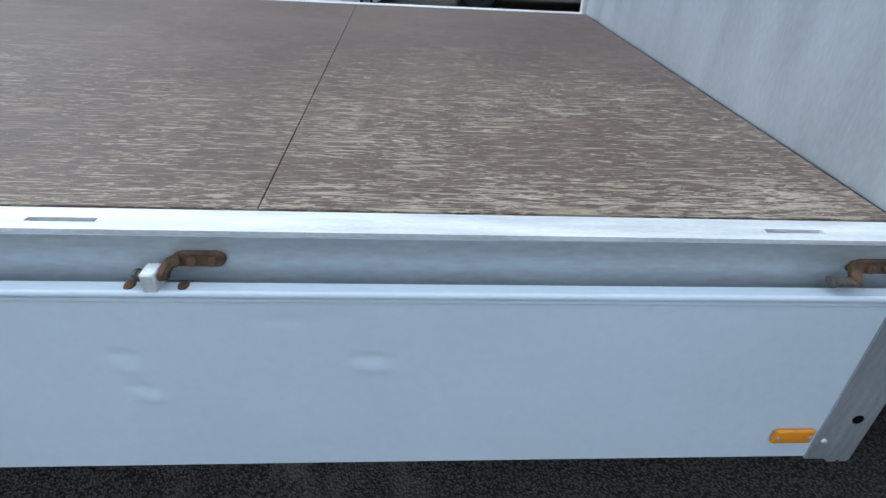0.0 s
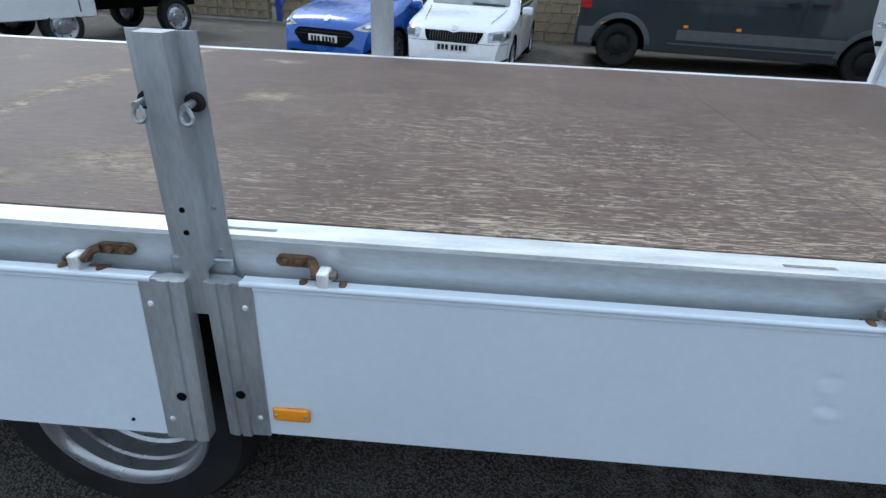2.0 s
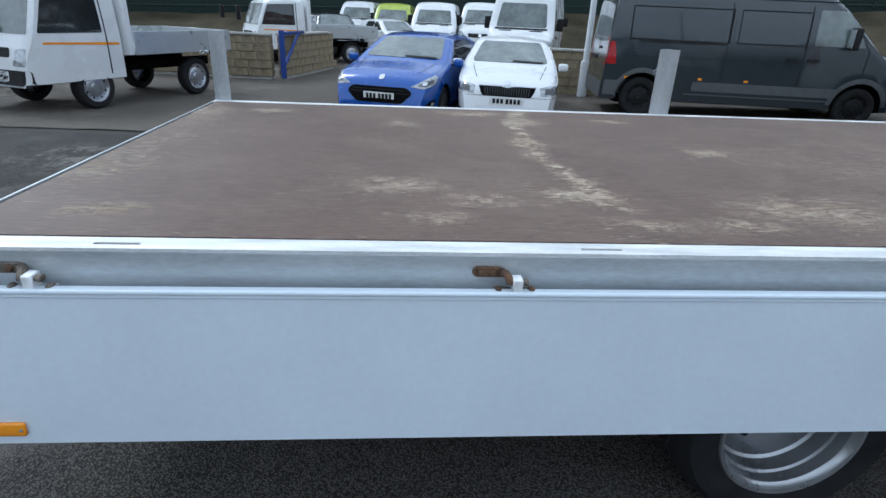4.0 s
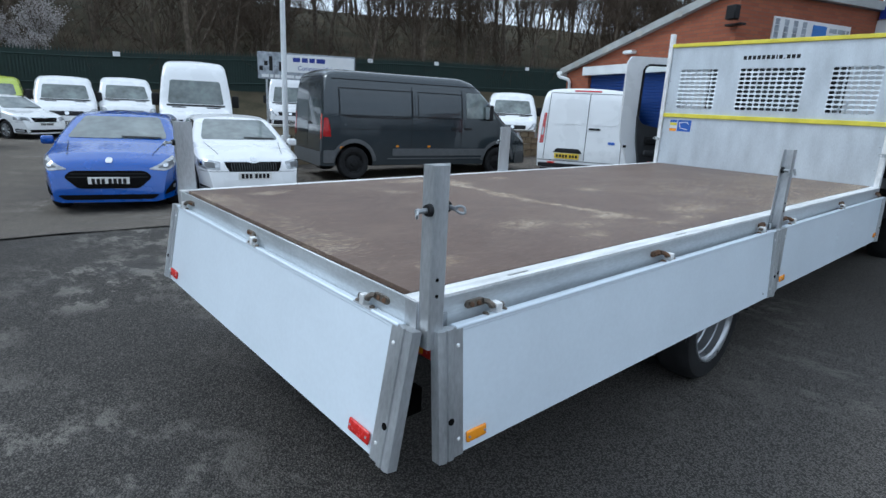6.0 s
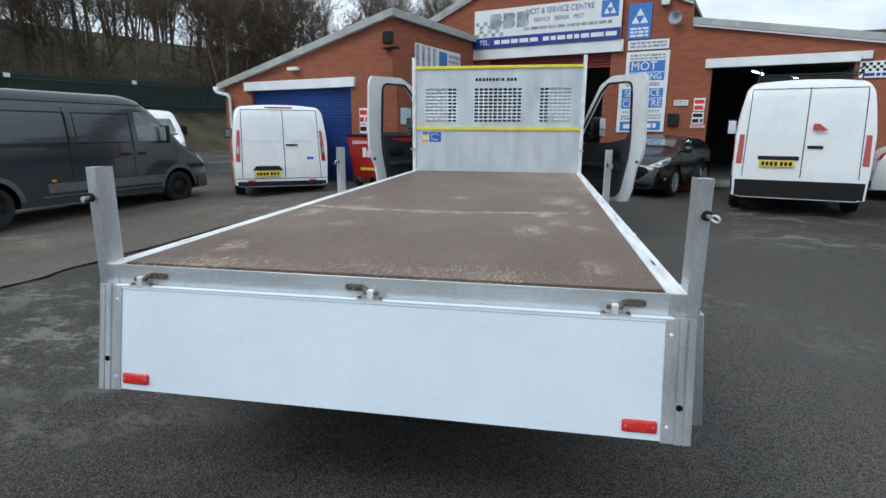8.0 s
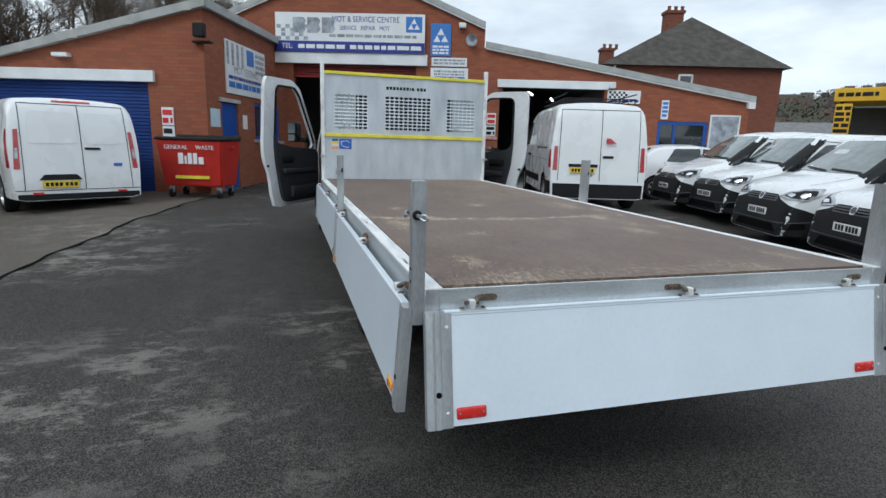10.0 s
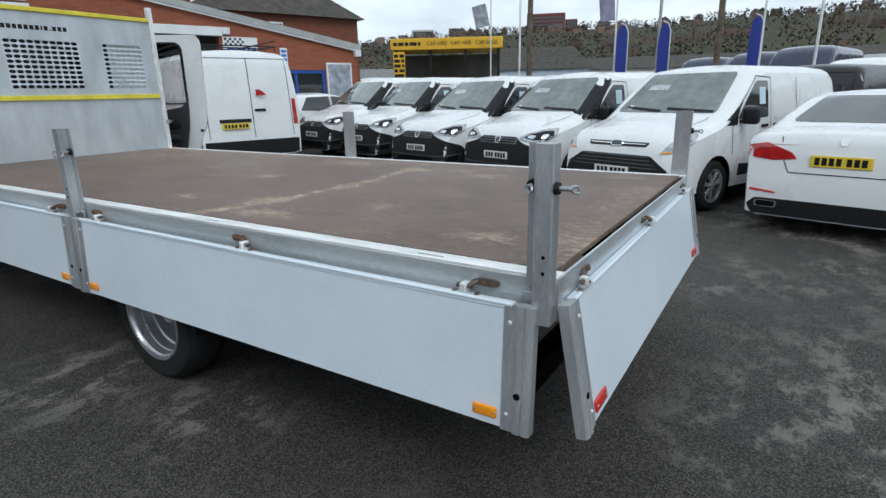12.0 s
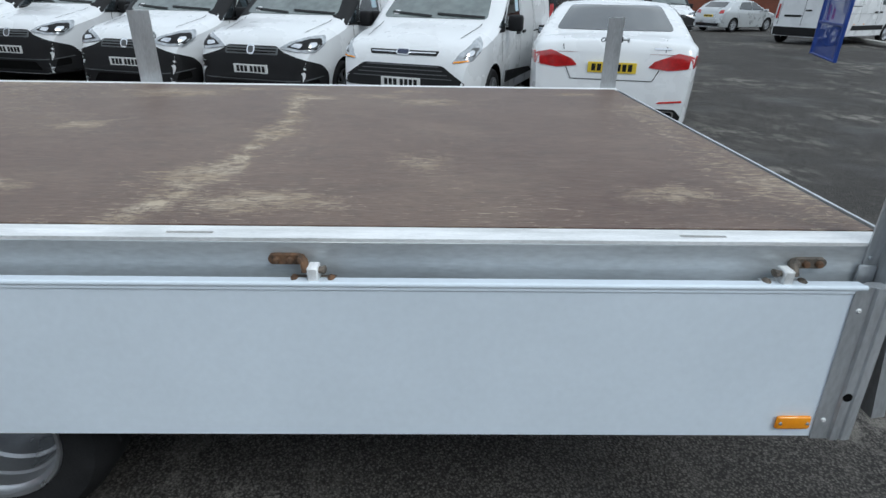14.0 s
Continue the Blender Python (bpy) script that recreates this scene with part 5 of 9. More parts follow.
white_tall = large_van("panel_van", 5.9, 2.68, M_WHITE, "tall white panel van parked behind the block wall", ground_pose(-17.5, 5.25, -108), "vans in the back yard", wheel="steel")
master = large_van("panel_van", 5.5, 2.28, M_WHITE, "white panel van with roof rack, rear doors towards the yard", rear_at(4.84, 8.41, -18, 5.5), wb=3.6, plates=(), W=2.02, step=0.06)
bm = bmesh.new()
mL = 5.5 / 2
rack = new("roof_rack")
rack.parent = master
rack["label"] = "black tubular roof rack"
for s in (-1, 1):
    for k in range(2):
        bm = bmesh.new()
        addcyl(bm, (s * 0.72, -mL + 0.25, 2.34 + 0.10 * k), (s * 0.72, mL - 2.3, 2.34 + 0.10 * k), 0.014, 0.014, 8)
        part("rail", bm, M_BLACK, rack)
for k in range(7):
    bm = bmesh.new()
    y = -mL + 0.3 + k * 0.48
    addtube(bm, [(-0.72, y, 2.24), (-0.72, y, 2.34), (0.72, y, 2.34), (0.72, y, 2.24)], 0.013, 6)
    part("cross_rail", bm, M_BLACK, rack)
bm = bmesh.new()
addbox(bm, -0.60, -0.08, -mL - 0.034, -mL - 0.020, 0.81, 0.915, 0.003)
part("number_plate", bm, M_PLATEY, master, "yellow number plate")
bm = bmesh.new()
for i in range(7):
    addbox(bm, -0.56 + i * 0.064 + (0.02 if i > 3 else 0), -0.516 + i * 0.064 + (0.02 if i > 3 else 0), -mL - 0.0365, -mL - 0.0345, 0.83, 0.895)
part("plate_bars", bm, M_BLACK, master, "", 0)
bm = bmesh.new()
addprism(bm, [(0.12, 1.42), (0.34, 1.42), (0.20, 1.53), (0.12, 1.53)], mL + 0.006, mL + 0.012, Matrix(((1, 0, 0, 0), (0, 0, -1, 0), (0, 1, 0, 0), (0, 0, 0, 1))))
part("high_brake_lamp", bm, M_TAIL, master)

# -- mid-size van, rear towards the yard --
PAINT_NOW[0] = M_WHITE
L = 4.97
sh = Shape(L, 1.98, 1.97, 1.12, [(0, 0.5), (0.03, 0.95), (0.10, 1.55), (0.16, 1.84), (0.28, 1.95), (0.7, 1.97), (L - 2.2, 1.97), (L - 1.75, 1.90), (L - 1.0, 1.24), (L - 0.9, 1.18), (L - 0.3, 1.0), (L - 0.1, 0.8), (L - 0.03, 0.6), (L, 0.42)], r=0.15, tum=0.13, fr=0.2, rr=0.05, fR=0.8, rR=0.35, wheels=(1.05, L - 0.98), wr=0.33, arch=0.40, sill=0.26)
mid_spec = [
    ("windscreen", M_GLASSL, "F", [(-0.76, 1.25), (0.76, 1.25), (0.66, 1.82), (-0.66, 1.82)], {"rad": 0.06}),
    ("door_glass", M_GLASS, "S", [(L - 2.1, 1.20), (L - 1.25, 1.20), (L - 1.75, 1.76), (L - 2.1, 1.76)], {}),
    ("tail_lamp", M_TAIL, "R", [(0.83, 0.78), (0.915, 0.78), (0.86, 1.42), (0.80, 1.42)], {"pair": 1, "rad": 0.02}),
    ("tail_lamp_side", M_TAIL, "S", [(0.06, 0.80), (0.18, 0.80), (0.20, 1.42), (0.14, 1.42)], {"rad": 0.02}),
    ("lamp_strip", M_LENS, "R", [(0.845, 0.95), (0.895, 0.95), (0.87, 1.12), (0.835, 1.12)], {"pair": 1, "rad": 0.01, "off": 0.009}),
    ("rear_bumper", M_BLACK, "R", [(-0.90, 0.27), (0.90, 0.27), (0.91, 0.37), (-0.91, 0.37)], {"rad": 0.03}),
    ("bumper_gap", M_SEAM, "R", [(-0.93, 0.43), (0.93, 0.43)], {"line": 0.012}),
    ("sill_moulding", M_BLACK, "S", [(1.50, 0.50), (L - 1.45, 0.50), (L - 1.45, 0.64), (1.50, 0.64)], {"rad": 0.02}),
    ("rear_door_gap", M_SEAM, "R", [(0.06, 0.44), (0.06, 1.84)], {"line": 0.012}),
    ("rear_door_gap", M_SEAM, "R", [(0.80, 0.44), (0.76, 1.84), (-0.76, 1.84), (-0.80, 0.44)], {"line": 0.011}),
    ("rear_handle", M_BLACK, "R", [(0.10, 1.10), (0.34, 1.10), (0.34, 1.14), (0.10, 1.14)], {"rad": 0.012, "off": 0.014}),
    ("high_brake_lamp", M_TAIL, "R", [(-0.28, 1.875), (0.28, 1.875), (0.28, 1.905), (-0.28, 1.905)], {"rad": 0.01}),
    ("plate_plinth", M_BLACK, "R", [(-0.60, 0.60), (0.02, 0.60), (-0.06, 0.69), (-0.52, 0.69)], {"rad": 0.02, "off": 0.018}),
    ("pressed_panel", M_WHITE, "R", [(-0.70, 1.20), (0.0, 1.20), (0.0, 1.72), (-0.66, 1.72)], {"rad": 0.1, "off": 0.007}),
    ("pressed_panel", M_WHITE, "R", [(0.12, 1.20), (0.70, 1.20), (0.66, 1.72), (0.12, 1.72)], {"rad": 0.1, "off": 0.007}),
    ("reflector", M_RED, "R", [(0.55, 0.36), (0.70, 0.36), (0.70, 0.40), (0.55, 0.40)], {"pair": 1, "rad": 0.008}),
    ("badge", M_BLUEST, "R", [(0.52, 0.82), (0.66, 0.82), (0.66, 0.875), (0.52, 0.875)], {"rad": 0.025}),
    ("door_gap", M_SEAM, "S", [(L - 2.2, 0.45), (L - 2.2, 1.80)], {"line": 0.011}),
    ("slide_gap", M_SEAM, "S", [(L - 3.2, 0.45), (L - 3.2, 1.80)], {"line": 0.011}),
    ("headlamp", M_LENS, "F", [(0.52, 0.82), (0.84, 0.86), (0.86, 1.02), (0.66, 1.0)], {"pair": 1, "rad": 0.03}),
    ("grille", M_BLACK, "F", [(-0.5, 0.5), (0.5, 0.5), (0.56, 0.72), (-0.56, 0.72)], {"rad": 0.04}),
]
custom, cf = build_vehicle("mid_size_van", sh, M_WHITE, mid_spec, "clean white mid-size van with its rear towards the yard", "van", rear_at(-4.84, 9.10, 30, L), wheel="steel", mirrors=(L - 1.35, 1.35, 0.2, 0.26, M_BLACK))
yb = cf.at("R", 1, -0.3, 0.53, 0).y
bm = bmesh.new()
addbox(bm, -0.56, -0.04, yb - 0.03, yb - 0.012, 0.475, 0.585, 0.003)
part("number_plate", bm, M_PLATEY, custom, "yellow number plate")
bm = bmesh.new()
for i in range(7):
    addbox(bm, -0.52 + i * 0.064 + (0.02 if i > 3 else 0), -0.476 + i * 0.064 + (0.02 if i > 3 else 0), yb - 0.033, yb - 0.031, 0.50, 0.56)
part("plate_bars", bm, M_BLACK, custom, "", 0)

# -- small vans in a row --
SL = 4.40


def small_shape():
    L = SL
    return Shape(L, 1.83, 1.83, 1.05, [(0, 0.5), (0.03, 0.95), (0.08, 1.5), (0.16, 1.72), (0.3, 1.80), (0.9, 1.83), (L - 2.1, 1.83), (L - 1.78, 1.78), (L - 1.02, 1.21), (L - 0.95, 1.17), (L - 0.34, 1.03), (L - 0.17, 0.95), (L - 0.07, 0.82), (L - 0.025, 0.62), (L, 0.42)], r=0.13, tum=0.13, fr=0.17, rr=0.05, fR=0.62, rR=0.3, wheels=(0.83, L - 0.90), wr=0.32, arch=0.385, sill=0.24)


def small_spec(paint, black_nose):
    L = SL
    s = [
        ("windscreen", M_GLASSL, "F", [(-0.74, 1.21), (0.74, 1.21), (0.63, 1.72), (-0.63, 1.72)], {"rad": 0.06}),
        ("door_glass", M_GLASS, "S", [(L - 2.10, 1.13), (L - 1.30, 1.13), (L - 1.50, 1.34), (L - 1.80, 1.60), (L - 2.10, 1.60)], {}),
        ("quarter_glass", M_GLASS, "S", [(L - 1.26, 1.12), (L - 1.05, 1.12), (L - 1.44, 1.36)], {"rad": 0.02}),
        ("door_gap", M_SEAM, "S", [(L - 2.18, 0.40), (L - 2.18, 1.64), (L - 1.80, 1.66), (L - 1.26, 1.22), (L - 1.18, 1.05), (L - 1.24, 0.70)], {"line": 0.010}),
        ("slide_gap", M_SEAM, "S", [(L - 2.95, 0.40), (L - 2.95, 1.66)], {"line": 0.010}),
        ("slide_track", M_SEAM, "S", [(0.4, 1.00), (L - 3.0, 1.00)], {"line": 0.02}),
        ("pressed_panel", paint, "S", [(0.45, 1.10), (L - 3.05, 1.10), (L - 3.05, 1.56), (0.45, 1.56)], {"rad": 0.07, "off": 0.007}),
        ("pressed_panel", paint, "S", [(L - 2.87, 1.10), (L - 2.26, 1.10), (L - 2.26, 1.56), (L - 2.87, 1.56)], {"rad": 0.07, "off": 0.007}),
        ("door_handle", M_BLACK if not black_nose else paint, "S", [(L - 2.10, 1.00), (L - 1.93, 1.00), (L - 1.93, 1.04), (L - 2.10, 1.04)], {"rad": 0.012, "off": 0.016}),
        ("door_handle", M_BLACK if not black_nose else paint, "S", [(L - 2.42, 1.00), (L - 2.26, 1.00), (L - 2.26, 1.04), (L - 2.42, 1.04)], {"rad": 0.012, "off": 0.016}),
        ("wiper", M_BLACK, "F", [(-0.70, 1.225), (-0.05, 1.255)], {"line": 0.022, "off": 0.018}),
        ("wiper", M_BLACK, "F", [(0.02, 1.225), (0.62, 1.265)], {"line": 0.022, "off": 0.018}),
        ("bonnet_gap", M_SEAM, "T", [(0.70, L - 0.98), (0.62, L - 0.40)], {"line": 0.010, "pair": 1}),
        ("tail_lamp", M_TAIL, "R", [(0.78, 0.85), (0.86, 0.85), (0.82, 1.35), (0.76, 1.35)], {"pair": 1, "rad": 0.02}),
        ("rear_bumper", M_BLACK, "R", [(-0.85, 0.30), (0.85, 0.30), (0.85, 0.62), (-0.85, 0.62)], {"rad": 0.03}),
        ("price_card", M_PRICE, "S", [(L - 2.02, 1.30), (L - 1.86, 1.30), (L - 1.86, 1.52), (L - 2.02, 1.52)], {"rad": 0.01, "off": 0.009}),
        ("price_card", M_LENS, "F", [(0.18, 1.50), (0.50, 1.50), (0.50, 1.57), (0.18, 1.57)], {"rad": 0.008, "off": 0.009}),
        ("tax_disc", M_SIGNW, "F", [(0.52, 1.24), (0.60, 1.24), (0.60, 1.29), (0.52, 1.29)], {"rad": 0.008, "off": 0.009}),
    ]
    if black_nose:
        s += [
            ("front_bumper", M_BLACK, "W", [(-0.98, 0.25), (0.98, 0.25), (1.00, 0.52), (0.90, 0.64), (0.66, 0.72), (0.46, 0.80), (0.40, 0.86), (-0.40, 0.86), (-0.46, 0.80), (-0.66, 0.72), (-0.90, 0.64), (-1.00, 0.52)], {"rad": 0.05, "off": 0.010}),
            ("grille", M_GREYP, "W", [(-0.40, 0.755), (0.40, 0.755), (0.42, 0.845), (-0.42, 0.845)], {"rad": 0.02, "off": 0.014}),
            ("grille_slot", M_DARK, "W", [(-0.38, 0.782), (0.38, 0.782)], {"line": 0.014, "off": 0.017}),
            ("grille_slot", M_DARK, "W", [(-0.39, 0.815), (0.39, 0.815)], {"line": 0.014, "off": 0.017}),
            ("lower_intake", M_DARK, "W", [(-0.52, 0.30), (0.52, 0.30), (0.44, 0.42), (-0.44, 0.42)], {"rad": 0.03, "off": 0.014}),
            ("bumper_crease", M_GREYP, "W", [(-0.90, 0.50), (-0.56, 0.45), (0.56, 0.45), (0.90, 0.50)], {"line": 0.012, "off": 0.015}),
            ("fog_recess", M_DARK, "W", [(0.66, 0.36), (0.84, 0.38), (0.84, 0.47), (0.70, 0.46)], {"pair": 1, "rad": 0.03, "off": 0.014}),
            ("headlamp", M_LENS, "W", [(0.42, 0.835), (0.62, 0.80), (0.80, 0.79), (0.95, 0.88), (1.02, 0.99), (0.84, 0.98), (0.58, 0.915)], {"pair": 1, "rad": 0.03, "off": 0.013}),
            ("headlamp_bezel", M_BLACK, "W", [(0.52, 0.85), (0.66, 0.825), (0.82, 0.825), (0.92, 0.90), (0.93, 0.95), (0.80, 0.945), (0.62, 0.90)], {"pair": 1, "rad": 0.02, "off": 0.017}),
            ("headlamp_bowl", M_CHROME, "W", [(0.57, 0.855), (0.66, 0.835), (0.70, 0.885), (0.62, 0.89)], {"pair": 1, "rad": 0.02, "off": 0.021}),
            ("headlamp_bowl", M_CHROME, "W", [(0.74, 0.845), (0.83, 0.85), (0.86, 0.91), (0.77, 0.90)], {"pair": 1, "rad": 0.03, "off": 0.021}),
            ("badge", M_CHROME, "F", [(-0.06, 0.755), (0.06, 0.755), (0.06, 0.87), (-0.06, 0.87)], {"rad": 0.055, "off": 0.024}),
            ("badge_face", M_GREYP, "F", [(-0.04, 0.775), (0.04, 0.775), (0.04, 0.85), (-0.04, 0.85)], {"rad": 0.035, "off": 0.027}),
            ("a_pillar", M_BLACK, "S", [(L - 1.29, 1.09), (L - 1.00, 1.09), (L - 1.02, 1.18), (L - 1.66, 1.70), (L - 1.82, 1.70), (L - 1.52, 1.40)], {"rad": 0.015, "off": 0.0045}),
            ("door_sill_trim", M_BLACK, "S", [(L - 2.12, 1.085), (L - 1.26, 1.085), (L - 1.26, 1.125), (L - 2.12, 1.125)], {"rad": 0.01, "off": 0.005}),
            ("sill_moulding", M_BLACK, "S", [(1.30, 0.26), (L - 1.38, 0.26), (L - 1.38, 0.36), (1.30, 0.36)], {"rad": 0.02}),
        ]
    else:
        s += [
            ("grille_slot", M_BLACK, "W", [(-0.44, 0.835), (0.44, 0.835), (0.48, 0.885), (-0.48, 0.885)], {"rad": 0.012, "off": 0.008}),
            ("grille_bar", M_CHROME, "W", [(-0.44, 0.862), (0.44, 0.862)], {"line": 0.012, "off": 0.012}),
            ("grille", M_BLACK, "W", [(-0.62, 0.47), (0.62, 0.47), (0.70, 0.53), (0.50, 0.735), (-0.50, 0.735), (-0.70, 0.53)], {"rad": 0.04, "off": 0.008}),
            ("grille_bar", M_GREYP, "W", [(-0.46, 0.72), (0.46, 0.72)], {"line": 0.014, "off": 0.013}),
            ("grille_bar", M_GREYP, "W", [(-0.50, 0.675), (0.50, 0.675)], {"line": 0.010, "off": 0.013}),
            ("grille_bar", M_GREYP, "W", [(-0.54, 0.63), (0.54, 0.63)], {"line": 0.010, "off": 0.013}),
            ("grille_bar", M_GREYP, "W", [(-0.58, 0.585), (0.58, 0.585)], {"line": 0.010, "off": 0.013}),
            ("lower_intake", M_BLACK, "W", [(-0.62, 0.27), (0.62, 0.27), (0.68, 0.35), (-0.68, 0.35)], {"rad": 0.03, "off": 0.008}),
            ("headlamp", M_LENS, "W", [(0.58, 0.76), (0.78, 0.79), (0.94, 0.90), (1.06, 1.04), (0.90, 1.0), (0.68, 0.88)], {"pair": 1, "rad": 0.025, "off": 0.010}),
            ("headlamp_bezel", M_GREYP, "W", [(0.68, 0.815), (0.80, 0.835), (0.92, 0.925), (0.82, 0.925)], {"pair": 1, "rad": 0.02, "off": 0.014}),
            ("headlamp_bowl", M_CHROME, "W", [(0.72, 0.835), (0.80, 0.845), (0.84, 0.90), (0.77, 0.895)], {"pair": 1, "rad": 0.03, "off": 0.018}),
            ("indicator", M_AMBER, "W", [(0.60, 0.765), (0.74, 0.785), (0.74, 0.80), (0.61, 0.785)], {"pair": 1, "rad": 0.004, "off": 0.014}),
            ("badge", M_CHROME, "F", [(-0.085, 0.832), (0.085, 0.832), (0.085, 0.895), (-0.085, 0.895)], {"rad": 0.03, "off": 0.018}),
            ("badge_face", M_NAVY, "F", [(-0.072, 0.840), (0.072, 0.840), (0.072, 0.887), (-0.072, 0.887)], {"rad": 0.022, "off": 0.021}),
            ("sill_moulding", M_BLACK, "S", [(1.35, 0.40), (L - 1.45, 0.40), (L - 1.45, 0.56), (1.55, 0.48)], {"rad": 0.02}),
            ("mirror_sail", M_BLACK, "S", [(L - 1.30, 1.06), (L - 1.04, 1.06), (L - 1.30, 1.22)], {"rad": 0.02}),
        ]
    return s


PAINT_NOW[0] = M_WHITE
connect, _ = build_vehicle("small_van", small_shape(), M_WHITE, small_spec(M_WHITE, False), "white small van with a price card in its windscreen", "van", front_at(4.75, 1.44, 68, SL), "small vans in a row", "alloy", (("F", 0.53, False),), (SL - 1.38, 1.17, 0.19, 0.20, M_BLACK))
lettering("price", "11995", 0.10, M_SIGNW, connect, pose(0.36, SL / 2 - 1.52, 1.535, 52, 0, 180), 0.001)
doblo, _ = build_vehicle("small_van", small_shape(), M_WHITE, small_spec(M_WHITE, True), "white small van with a black plastic nose", "van", front_at(5.39, 3.44, 70.5, SL), "small vans in a row", "alloy", (("F", 0.58, False),), (SL - 1.38, 1.17, 0.17, 0.20, M_BLACK))
for x, y, rz in ((5.90, 5.33, 73), (6.78, 7.53, 75), (6.92, 8.98, 73)):
    copy_thing(doblo, front_at(x, y, rz, SL))

# -- hatchbacks and saloons --


def hatch_shape(L, W, H):
    k = L / 4.3
    return Shape(L, W, H, 0.92, [(0, 0.5), (0.05, 0.85), (0.16 * k, 1.02), (0.30 * k, 1.10), (0.72 * k, H - 0.09), (1.1 * k, H - 0.02), (1.9 * k, H), (2.35 * k, H - 0.05), (3.20 * k, 1.02), (3.32 * k, 0.985), (3.90 * k, 0.88), (L - 0.17, 0.79), (L - 0.07, 0.69), (L - 0.02, 0.55), (L, 0.38)], r=0.11, tum=0.24, fr=0.20, rr=0.14, fR=0.70, rR=0.6, wheels=(0.82 * k, L - 0.86), wr=0.31, arch=0.365, sill=0.20)


def hatch_spec(L, W, H, sport):
    k, h = L / 4.3, W / 2
    if sport:
        nose = [
            ("headlamp", M_LENS, "W", [(0.50, 0.665), (0.66, 0.64), (0.88, 0.70), (1.00, 0.80), (0.96, 0.835), (0.74, 0.775)], {"pair": 1, "rad": 0.025, "off": 0.009}),
            ("headlamp_bezel", M_GREYP, "W", [(0.60, 0.685), (0.70, 0.672), (0.86, 0.73), (0.88, 0.775), (0.76, 0.752)], {"pair": 1, "rad": 0.02, "off": 0.013}),
            ("headlamp_bowl", M_CHROME, "W", [(0.65, 0.69), (0.71, 0.685), (0.75, 0.735), (0.69, 0.73)], {"pair": 1, "rad": 0.025, "off": 0.017}),
            ("grille", M_DARK, "W", [(-0.36, 0.40), (0.36, 0.40), (0.52, 0.56), (0.46, 0.645), (-0.46, 0.645), (-0.52, 0.56)], {"rad": 0.05, "off": 0.009}),
            ("grille_bar", M_BLACK, "W", [(-0.46, 0.60), (0.46, 0.60)], {"line": 0.012, "off": 0.014}),
            ("grille_bar", M_BLACK, "W", [(-0.48, 0.555), (0.48, 0.555)], {"line": 0.012, "off": 0.014}),
            ("lower_intake", M_DARK, "W", [(-0.50, 0.24), (0.50, 0.24), (0.56, 0.31), (-0.56, 0.31)], {"rad": 0.03, "off": 0.008}),
            ("side_intake", M_DARK, "W", [(0.60, 0.30), (0.90, 0.34), (0.92, 0.47), (0.80, 0.45), (0.64, 0.36)], {"pair": 1, "rad": 0.03, "off": 0.009}),
            ("fog_lamp", M_LENS, "W", [(0.80, 0.37), (0.88, 0.38), (0.88, 0.43), (0.81, 0.42)], {"pair": 1, "rad": 0.02, "off": 0.014}),
        ]
    else:
        nose = [
            ("headlamp", M_LENS, "W", [(0.50, 0.62), (0.72, 0.635), (0.95, 0.66), (0.96, 0.76), (0.70, 0.765), (0.53, 0.735)], {"pair": 1, "rad": 0.02, "off": 0.009}),
            ("headlamp_bezel", M_GREYP, "W", [(0.56, 0.645), (0.72, 0.655), (0.74, 0.74), (0.60, 0.725)], {"pair": 1, "rad": 0.015, "off": 0.013}),
            ("headlamp_bowl", M_CHROME, "W", [(0.78, 0.675), (0.86, 0.68), (0.86, 0.735), (0.78, 0.735)], {"pair": 1, "rad": 0.025, "off": 0.013}),
            ("grille", M_DARK, "W", [(-0.38, 0.595), (0.38, 0.595), (0.48, 0.735), (0.12, 0.735), (0.0, 0.715), (-0.12, 0.735), (-0.48, 0.735)], {"rad": 0.015, "off": 0.009}),
            ("grille_surround", M_CHROME, "W", [(-0.49, 0.740), (-0.12, 0.742), (0.0, 0.722), (0.12, 0.742), (0.49, 0.740)], {"line": 0.012, "off": 0.013}),
            *[("grille_rib", M_GREYP, "W", [(0.038 * q, 0.605), (0.042 * q, 0.722)], {"line": 0.007, "off": 0.013}) for q in range(-9, 10)],
            ("bumper_gap", M_SEAM, "W", [(-0.90, 0.585), (0.90, 0.60)], {"line": 0.006, "off": 0.004}),
            ("lower_intake", M_DARK, "W", [(-0.92, 0.25), (0.92, 0.25), (0.95, 0.375), (0.55, 0.345), (-0.55, 0.345), (-0.95, 0.375)], {"rad": 0.03, "off": 0.009}),
            ("fog_lamp", M_LENS, "W", [(0.66, 0.275), (0.90, 0.28), (0.91, 0.345), (0.67, 0.33)], {"pair": 1, "rad": 0.02, "off": 0.013}),
        ]
